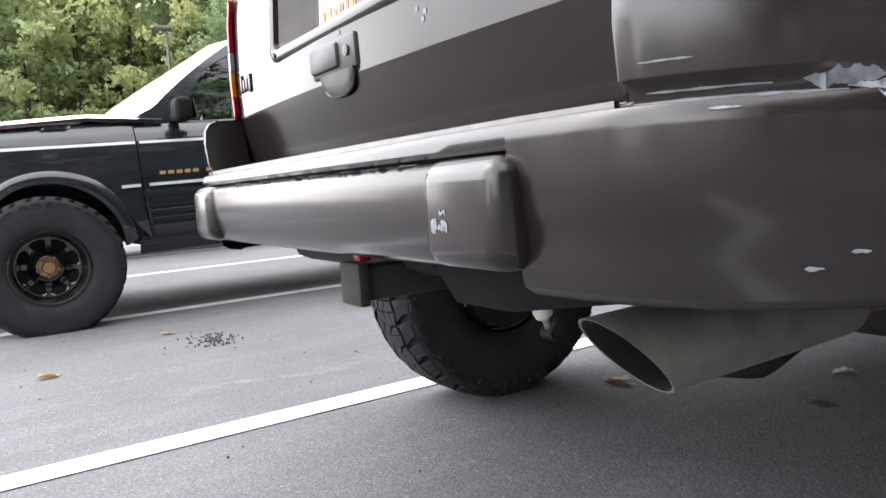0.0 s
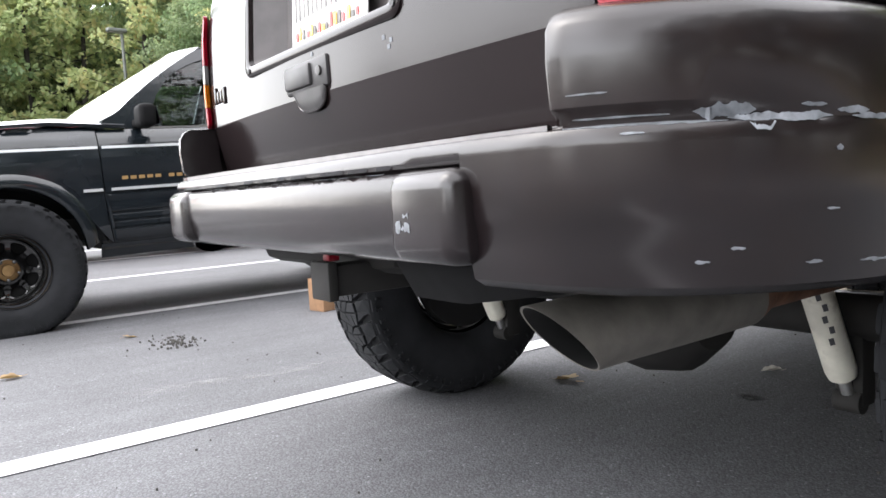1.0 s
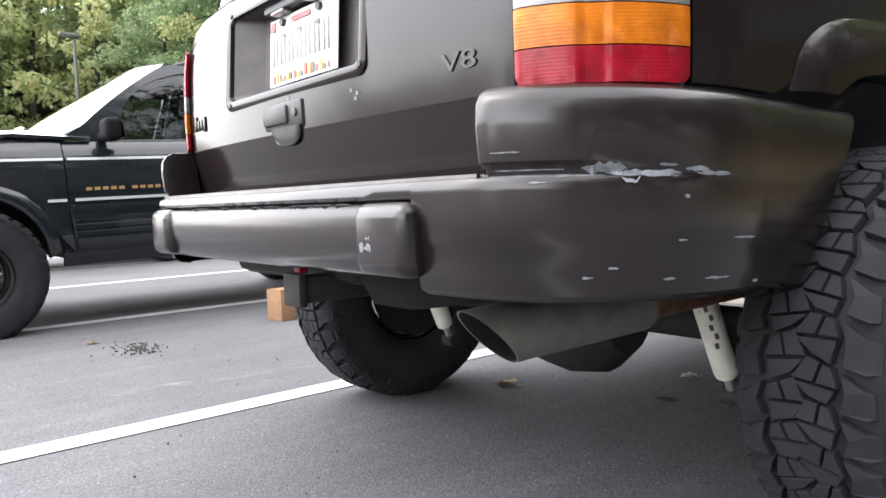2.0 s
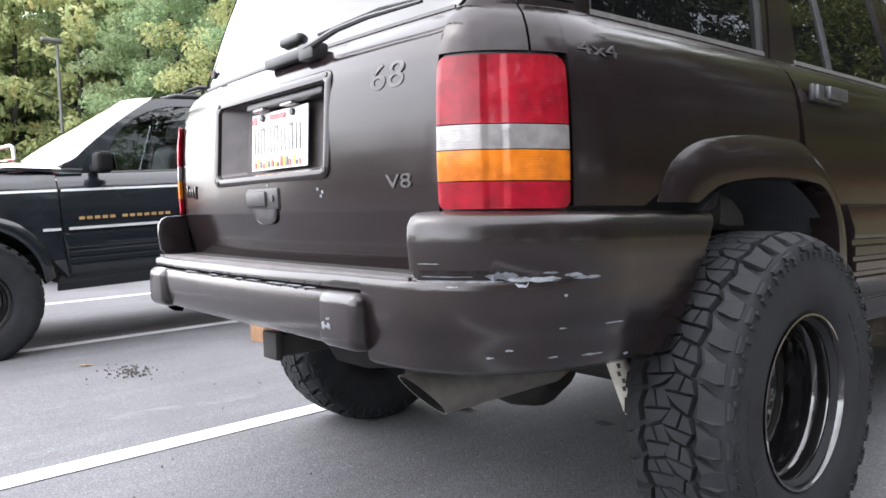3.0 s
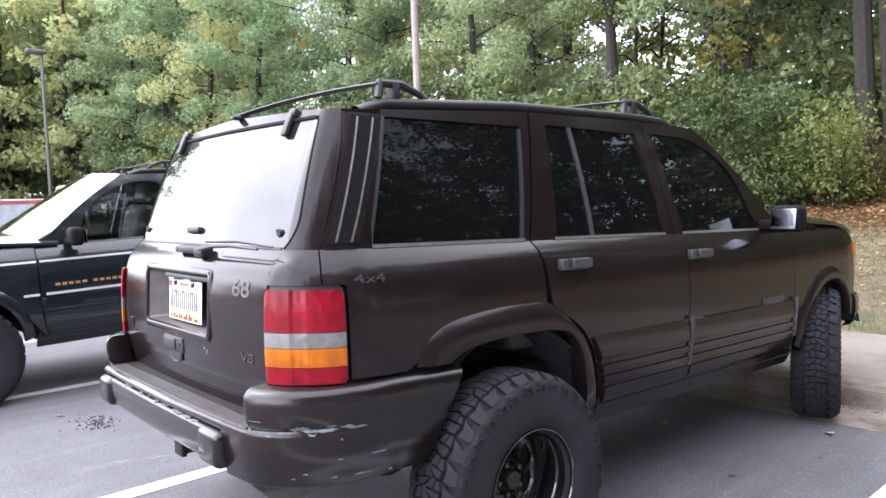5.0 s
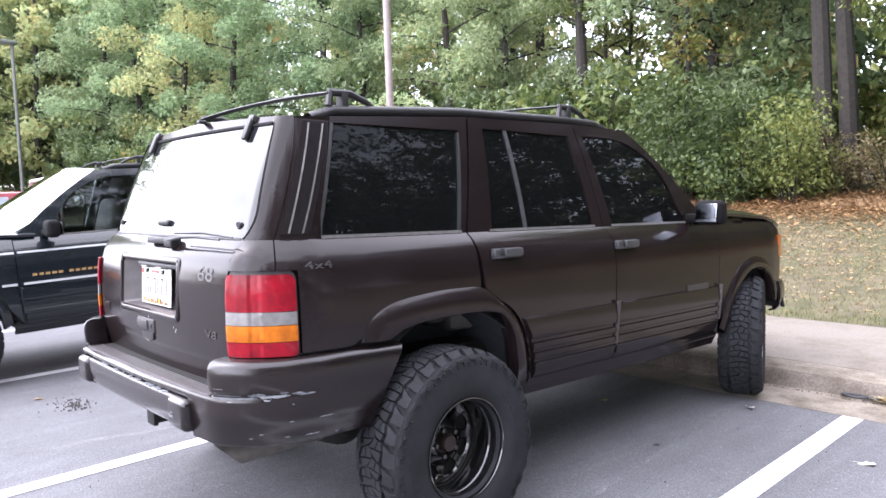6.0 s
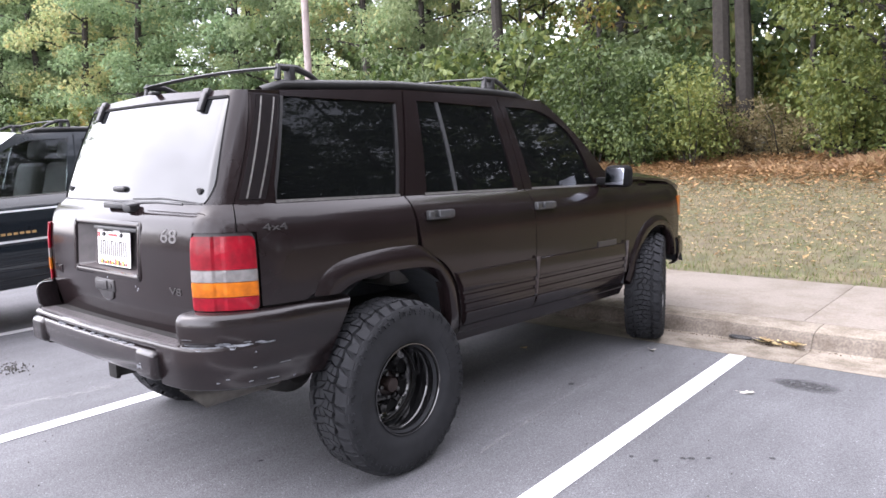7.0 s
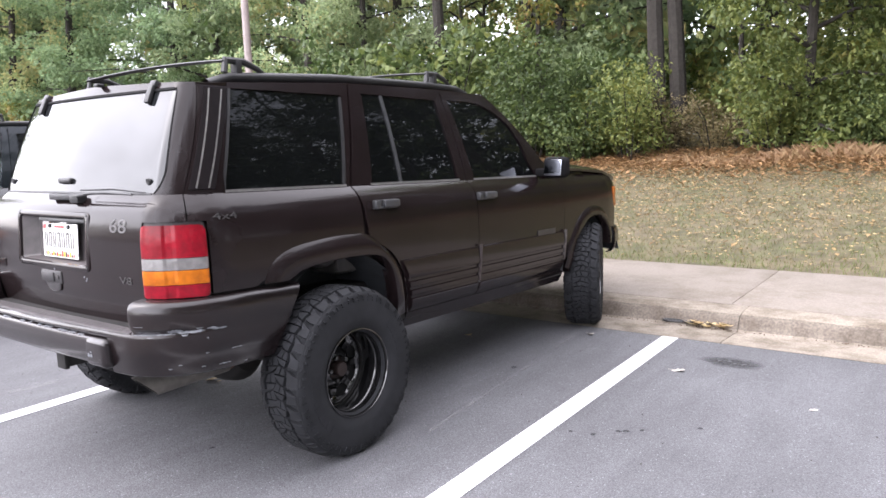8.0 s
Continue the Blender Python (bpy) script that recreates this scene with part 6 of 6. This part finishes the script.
# dry reddish grass and fern along the wood's edge
FERN = leaf_material("dry_reddish_fern", [(0.0, (0.13, 0.07, 0.045)), (0.5, (0.25, 0.15, 0.10)), (1.0, (0.36, 0.27, 0.18))], 0.3)
vs, fs = [], []
for _ in range(15000):
    x = g.uniform(-6, 13)
    y = 12.9 + g.normal(0, 0.35) + 0.35 * math.sin(1.1 * x) + 0.2 * math.sin(2.7 * x)
    tall = max(0.0, math.sin(0.8 * x + 0.6) + 0.45 * math.sin(2.3 * x)) * 0.10 + 0.08 + (0.07 if -2.5 < x < 5 else 0.0)
    hgt = tall * g.uniform(0.4, 1.2)
    a, w = g.uniform(0, 6.28), g.uniform(0.0018, 0.0038)
    lx, ly = g.normal(0, 0.45 * hgt, 2)
    z = bank(x, y)
    k = len(vs)
    vs += [(x - w * math.cos(a), y - w * math.sin(a), z - 0.01), (x + w * math.cos(a), y + w * math.sin(a), z - 0.01), (x + lx * 0.5 + w, y + ly * 0.5, z + 0.7 * hgt), (x + lx, y + ly, z + hgt * 0.95)]
    fs += [(k, k + 1, k + 2), (k, k + 2, k + 3)]
me = bpy.data.meshes.new("dry_fern")
me.from_pydata(vs, [], fs)
me.materials.append(FERN)
tagged(new("dry_fern", me), "dry reddish fern and grass at the wood's edge", "grass", kind="stuff")

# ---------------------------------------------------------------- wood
# left and far wood: open-sky light is put into these brighter leaf colours
LEAF = leaf_material("lit_oak_leaves", [(0.0, (0.125, 0.19, 0.10)), (0.40, (0.235, 0.33, 0.17)), (0.78, (0.38, 0.46, 0.245)), (1.0, (0.45, 0.42, 0.20))], 0.55, 1.0)
LEAF_Y = leaf_material("lit_turning_leaves", [(0.0, (0.185, 0.25, 0.11)), (0.4, (0.34, 0.41, 0.19)), (0.75, (0.44, 0.46, 0.22)), (1.0, (0.52, 0.38, 0.16))], 0.55, 1.0)
LEAF_B = leaf_material("lit_blue_green_leaves", [(0.0, (0.115, 0.165, 0.08)), (0.5, (0.225, 0.29, 0.145)), (1.0, (0.40, 0.45, 0.25))], 0.55, 1.0)


# darker copies for the near wood, with its shade in the colour
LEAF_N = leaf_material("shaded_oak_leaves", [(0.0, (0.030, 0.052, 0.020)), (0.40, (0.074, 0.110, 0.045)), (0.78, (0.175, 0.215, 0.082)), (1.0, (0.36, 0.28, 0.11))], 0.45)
LEAF_NY = leaf_material("shaded_yellowing_leaves", [(0.0, (0.05, 0.075, 0.025)), (0.4, (0.12, 0.155, 0.052)), (0.75, (0.215, 0.23, 0.075)), (1.0, (0.37, 0.22, 0.095))], 0.42)
LEAF_NB = leaf_material("shaded_green_leaves", [(0.0, (0.03, 0.055, 0.022)), (0.5, (0.075, 0.115, 0.045)), (1.0, (0.165, 0.20, 0.085))], 0.42)
# shade put into the leaf colour, for trees met only in reflections
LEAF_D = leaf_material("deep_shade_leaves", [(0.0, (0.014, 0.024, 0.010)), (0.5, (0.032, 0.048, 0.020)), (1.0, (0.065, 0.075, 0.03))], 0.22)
LEAF_DRY = leaf_material("dry_brown_leaves", [(0.0, (0.09, 0.07, 0.045)), (0.5, (0.17, 0.14, 0.085)), (1.0, (0.26, 0.21, 0.13))])


def leaf_cloud(seed, blobs, count, size):
    """Leaves scattered in clumps, drooping outwards: each a folded pair of triangles."""
    r = np.random.default_rng(seed)
    B = np.array([b[0] for b in blobs])
    Rr = np.array([b[1] for b in blobs])
    pick = r.choice(len(blobs), count, p=Rr ** 2 / np.sum(Rr ** 2))
    d = r.normal(size=(count, 3))
    d /= np.linalg.norm(d, axis=1, keepdims=True)
    p = B[pick] + d * (Rr[pick] * r.random(count) ** 0.40)[:, None] * np.array((1, 1, 0.62))
    a = d * 0.6 + r.normal(size=(count, 3)) * 0.7 - np.array((0, 0, 0.35))
    a /= np.linalg.norm(a, axis=1, keepdims=True)
    b = np.cross(a, r.normal(size=(count, 3)) * 0.6 + np.array((0, 0, 1.0)))
    b /= np.linalg.norm(b, axis=1, keepdims=True) + 1e-9
    n = np.cross(a, b)
    s_ = (size * r.uniform(0.55, 1.35, count))[:, None]
    V = np.stack([p - a * s_ * 0.5, p + b * s_ * 0.30 + n * s_ * 0.10, p + a * s_ * 0.5, p - b * s_ * 0.30 + n * s_ * 0.10], 1).reshape(-1, 3)
    k = np.arange(count)[:, None] * 4
    F = np.concatenate([k + np.array([[0, 1, 2]]), k + np.array([[0, 2, 3]])], 1).reshape(-1, 3)
    me = bpy.data.meshes.new("leaves")
    me.from_pydata(V.tolist(), [], F.tolist())
    return me


def tree(seed, height, spread, low_crown, count, leaf, mat, trunk_r=0.17):
    rg = random.Random(seed)
    root = thing("tree", pose(0, 0, 0), "broadleaf tree with dense green crown in the wood", "tree", "trees of the wood")
    lx, ly = rg.uniform(-0.7, 0.7), rg.uniform(-0.7, 0.7)
    trunk = bmesh.new()
    ts = np.linspace(0, 1, 10)
    at = lambda t: (lx * t * t + 0.12 * math.sin(5 * t + seed), ly * t * t + 0.1 * math.sin(4 * t + 2 * seed), height * 0.93 * t)
    add_tube(trunk, [(at(0)[0], at(0)[1], -0.5)] + [at(t) for t in ts], [trunk_r * 1.35] + [trunk_r * (1 - 0.85 * t) + 0.012 for t in ts], 9)
    blobs = []
    limbs = 22
    for k in range(limbs):
        t = low_crown + (0.97 - low_crown) * k / (limbs - 1)
        a = k * 2.4 + rg.uniform(-0.4, 0.4)
        f = (t - low_crown) / (1 - low_crown)
        reach = spread * (0.35 + 0.65 * math.sin(math.pi * min(1, f * 0.8 + 0.18))) * rg.uniform(0.65, 1.1)
        b = at(t * 0.95)
        e = (b[0] + math.cos(a) * reach, b[1] + math.sin(a) * reach, b[2] + reach * rg.uniform(0.0, 0.35))
        mid = ((b[0] + e[0]) / 2, (b[1] + e[1]) / 2, (b[2] + e[2]) / 2 + 0.15)
        add_tube(trunk, [b, mid, e], [0.06 * (1.1 - t * 0.7), 0.036 * (1.1 - t * 0.7), 0.008], 5)
        for q, r_ in ((1.0, 0.55), (0.8, 0.6), (0.55, 0.6), (0.3, 0.5), (0.05, 0.42)):
            blobs.append(((b[0] + (e[0] - b[0]) * q + rg.uniform(-.35, .35), b[1] + (e[1] - b[1]) * q + rg.uniform(-.35, .35), b[2] + (e[2] - b[2]) * q + rg.uniform(-.3, .4)), r_ * spread * 0.40 * rg.uniform(0.55, 1.25)))
    part("trunk", trunk, BARK, root)
    me = leaf_cloud(seed, blobs, count, leaf)
    me.materials.append(mat)
    cr = new("crown", me)
    cr.parent = root
    return root


def shrub(seed, height, spread, count, leaf, mat, label="leafy undergrowth shrub at the wood's edge"):
    rg = random.Random(seed)
    root = thing("shrub", pose(0, 0, 0), label, "shrub", "undergrowth")
    st = bmesh.new()
    blobs = []
    for k in range(9):
        a = k * 2.4 + rg.uniform(-0.3, 0.3)
        reach = spread * rg.uniform(0.25, 0.9)
        h_ = height * rg.uniform(0.45, 1.0)
        e = (math.cos(a) * reach, math.sin(a) * reach, h_)
        add_tube(st, [(0.1 * math.cos(a), 0.1 * math.sin(a), -0.15), (e[0] * 0.45, e[1] * 0.45, h_ * 0.6), e], [0.022, 0.014, 0.004], 5)
        for q in (1.0, 0.75, 0.5, 0.28):
            blobs.append(((e[0] * q + rg.uniform(-.15, .15), e[1] * q + rg.uniform(-.15, .15), h_ * (q ** 0.8) + rg.uniform(-.1, .1)), spread * rg.uniform(0.2, 0.42)))
    part("stem", st, BARK, root)
    me = leaf_cloud(seed + 100, blobs, count, leaf)
    me.materials.append(mat)
    cr = new("foliage", me)
    cr.parent = root
    return root


def plant(protos, spots, rg, smin, smax):
    used = set()
    for x, y, i in spots:
        src = protos[i % len(protos)]
        s_ = rg.uniform(smin, smax)
        m = pose(x, y, bank(x, y) - 0.05, 0, 0, rg.uniform(0, 360))
        if i % len(protos) in used:
            ob = copy_thing(src, m)
        else:
            used.add(i % len(protos))
            ob = src
            ob.matrix_world = m
        ob.scale = (s_, s_, s_ * rg.uniform(0.92, 1.1))
    for i, src in enumerate(protos):
        if i not in used:
            for ob in list(src.children) + [src]:
                bpy.data.objects.remove(ob)


def edge_y(x):
    """Front edge of the wood."""
    if x < -14:
        return 13.6 - 0.20 * (-14 - x)
    return 13.6


rg = random.Random(42)
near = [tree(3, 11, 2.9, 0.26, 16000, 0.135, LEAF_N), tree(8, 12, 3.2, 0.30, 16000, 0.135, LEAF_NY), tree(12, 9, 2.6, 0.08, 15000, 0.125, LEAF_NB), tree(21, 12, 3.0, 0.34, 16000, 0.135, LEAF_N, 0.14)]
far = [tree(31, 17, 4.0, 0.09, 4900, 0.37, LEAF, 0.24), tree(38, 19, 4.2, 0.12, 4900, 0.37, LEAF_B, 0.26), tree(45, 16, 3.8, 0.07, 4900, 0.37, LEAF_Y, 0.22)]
spots, deep, beside = [], [], []
x, i = -36.0, 0
while x < 34:
    spots.append((x + rg.uniform(-0.8, 0.8), edge_y(x) + 2.6 + rg.uniform(-0.9, 1.6), rg.randrange(4)))
    x += rg.uniform(2.6, 4.2)
for off, step in ((7.5, 4.4), (12.5, 5.2), (19.0, 7.0)):
    x = -48.0
    while x < 42:
        deep.append((x + rg.uniform(-1, 1), edge_y(x) + off + rg.uniform(-1.5, 1.5), rg.randrange(3)))
        x += step * rg.uniform(0.75, 1.25)
for row in range(3):
    y = -4.0
    while y < 9:
        deep.append((-47 - 5 * row + rg.uniform(-1.5, 1.5), y, rg.randrange(3)))
        y += rg.uniform(2.4, 3.6)
for k in range(46):
    x = rg.uniform(-66, -37)
    deep.append((x, edge_y(x) + 3 + rg.uniform(-5.5, 15), rg.randrange(3)))
for row in range(3):
    y = -16.0
    while y < 13:
        beside.append((16 + 5 * row + rg.uniform(-1.5, 1.5), y, rg.randrange(2)))
        y += rg.uniform(3.0, 4.6)


def clear_of_lamp(x, y):
    """Nothing grows in the open strip before the tall lamp."""
    return x < -41 or abs(math.degrees(math.atan2(y + 1.85, 2.0 - x)) - 13.0) > 4.0 or x > -20


def bearing(x, y):
    """Degrees anticlockwise from east, seen from the stall beside the car."""
    return math.degrees(math.atan2(y + 2.1, x - 2.9))


# two thin places in the wood let the sky through, and tall bare trunks stand at its edge
tall = [(-9.7, 15.25, 0), (-7.6, 16.7, 1), (-3.56, 15.7, 0), (-3.12, 15.95, 1)]
slim = [(-10.2, 17.0, 0), (-9.75, 17.6, 1), (-8.6, 18.5, 0), (-12.4, 19.0, 1), (-6.3, 15.0, 0), (-1.6, 16.2, 1), (0.6, 17.0, 0)]
deep = [s_ for s_ in deep if clear_of_lamp(s_[0], s_[1]) and not 119.5 < bearing(s_[0], s_[1]) < 128.5 and not 146.5 < bearing(s_[0], s_[1]) < 151.5]
spots = [s_ for s_ in spots if clear_of_lamp(s_[0], s_[1]) and not 121 < bearing(s_[0], s_[1]) < 127.5 and not 107.3 < bearing(s_[0], s_[1]) < 111.7 and not 147.5 < bearing(s_[0], s_[1]) < 150.5]
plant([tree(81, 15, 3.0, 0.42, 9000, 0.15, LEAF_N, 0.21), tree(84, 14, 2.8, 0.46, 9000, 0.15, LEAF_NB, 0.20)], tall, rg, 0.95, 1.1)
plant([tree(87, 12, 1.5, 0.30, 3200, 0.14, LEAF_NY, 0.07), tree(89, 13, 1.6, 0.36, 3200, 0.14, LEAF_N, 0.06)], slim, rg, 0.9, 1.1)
plant([tree(93, 8.5, 2.7, 0.05, 17000, 0.125, LEAF_NY, 0.12)], [(0.3, 14.4, 0), (4.2, 14.8, 0)], rg, 0.95, 1.1)
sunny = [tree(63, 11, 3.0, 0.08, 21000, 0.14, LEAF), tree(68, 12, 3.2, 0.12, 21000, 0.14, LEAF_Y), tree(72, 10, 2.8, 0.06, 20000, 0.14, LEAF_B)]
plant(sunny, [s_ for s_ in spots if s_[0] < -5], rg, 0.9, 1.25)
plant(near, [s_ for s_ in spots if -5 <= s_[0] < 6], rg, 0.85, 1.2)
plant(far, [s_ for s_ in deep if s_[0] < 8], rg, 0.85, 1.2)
# trees out of view on the right, darkened for the car's side reflections
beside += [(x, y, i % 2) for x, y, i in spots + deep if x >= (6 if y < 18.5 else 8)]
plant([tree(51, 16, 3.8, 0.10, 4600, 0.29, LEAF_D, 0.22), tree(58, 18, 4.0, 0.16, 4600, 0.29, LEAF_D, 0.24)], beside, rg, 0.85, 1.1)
# unseen tree rows behind the viewpoint, added to darken the bumper's low reflections
across = []
for row in range(2):
    x = -60.0
    while x < -9:
        across.append((x, -34.0 - 6 * row + rg.uniform(-2, 2), rg.randrange(2)))
        x += rg.uniform(3.6, 5.6)
for row in range(2):
    x = 2.0
    while x < 62:
        across.append((x, -66.0 - 5 * row + rg.uniform(-2, 2), rg.randrange(2)))
        x += rg.uniform(3.2, 5.0)
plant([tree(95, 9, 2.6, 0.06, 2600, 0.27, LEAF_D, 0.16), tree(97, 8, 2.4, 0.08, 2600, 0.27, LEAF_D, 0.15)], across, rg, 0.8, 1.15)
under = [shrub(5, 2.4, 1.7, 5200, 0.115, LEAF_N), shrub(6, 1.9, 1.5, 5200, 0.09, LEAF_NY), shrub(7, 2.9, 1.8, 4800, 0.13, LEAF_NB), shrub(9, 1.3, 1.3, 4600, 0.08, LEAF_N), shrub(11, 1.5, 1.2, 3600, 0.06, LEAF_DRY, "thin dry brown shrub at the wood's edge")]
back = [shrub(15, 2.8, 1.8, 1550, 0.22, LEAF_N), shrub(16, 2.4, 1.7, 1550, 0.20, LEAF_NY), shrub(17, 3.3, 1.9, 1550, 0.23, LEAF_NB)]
low_, low_far = [], []
x = -7.0
while x < 20:
    low_.append((x, edge_y(x) + 0.8 + rg.uniform(-0.7, 1.0), rg.randrange(5)))
    x += rg.uniform(1.0, 1.9)
for off, x0, x1, step in ((0.9, -36, -7, 2.0), (4.0, -34, 26, 1.7), (8.5, -30, 28, 2.0), (13.0, -24, 30, 2.2)):
    x = x0
    while x < x1:
        low_far.append((x, edge_y(x) + off + rg.uniform(-0.8, 1.4), rg.randrange(3)))
        x += step * rg.uniform(0.7, 1.3)
low_ += [(-4.3, 13.1, 3), (-3.2, 13.3, 1), (-5.6, 13.2, 0)]
plant(under, low_, rg, 0.75, 1.3)
plant(back, low_far, rg, 0.8, 1.35)
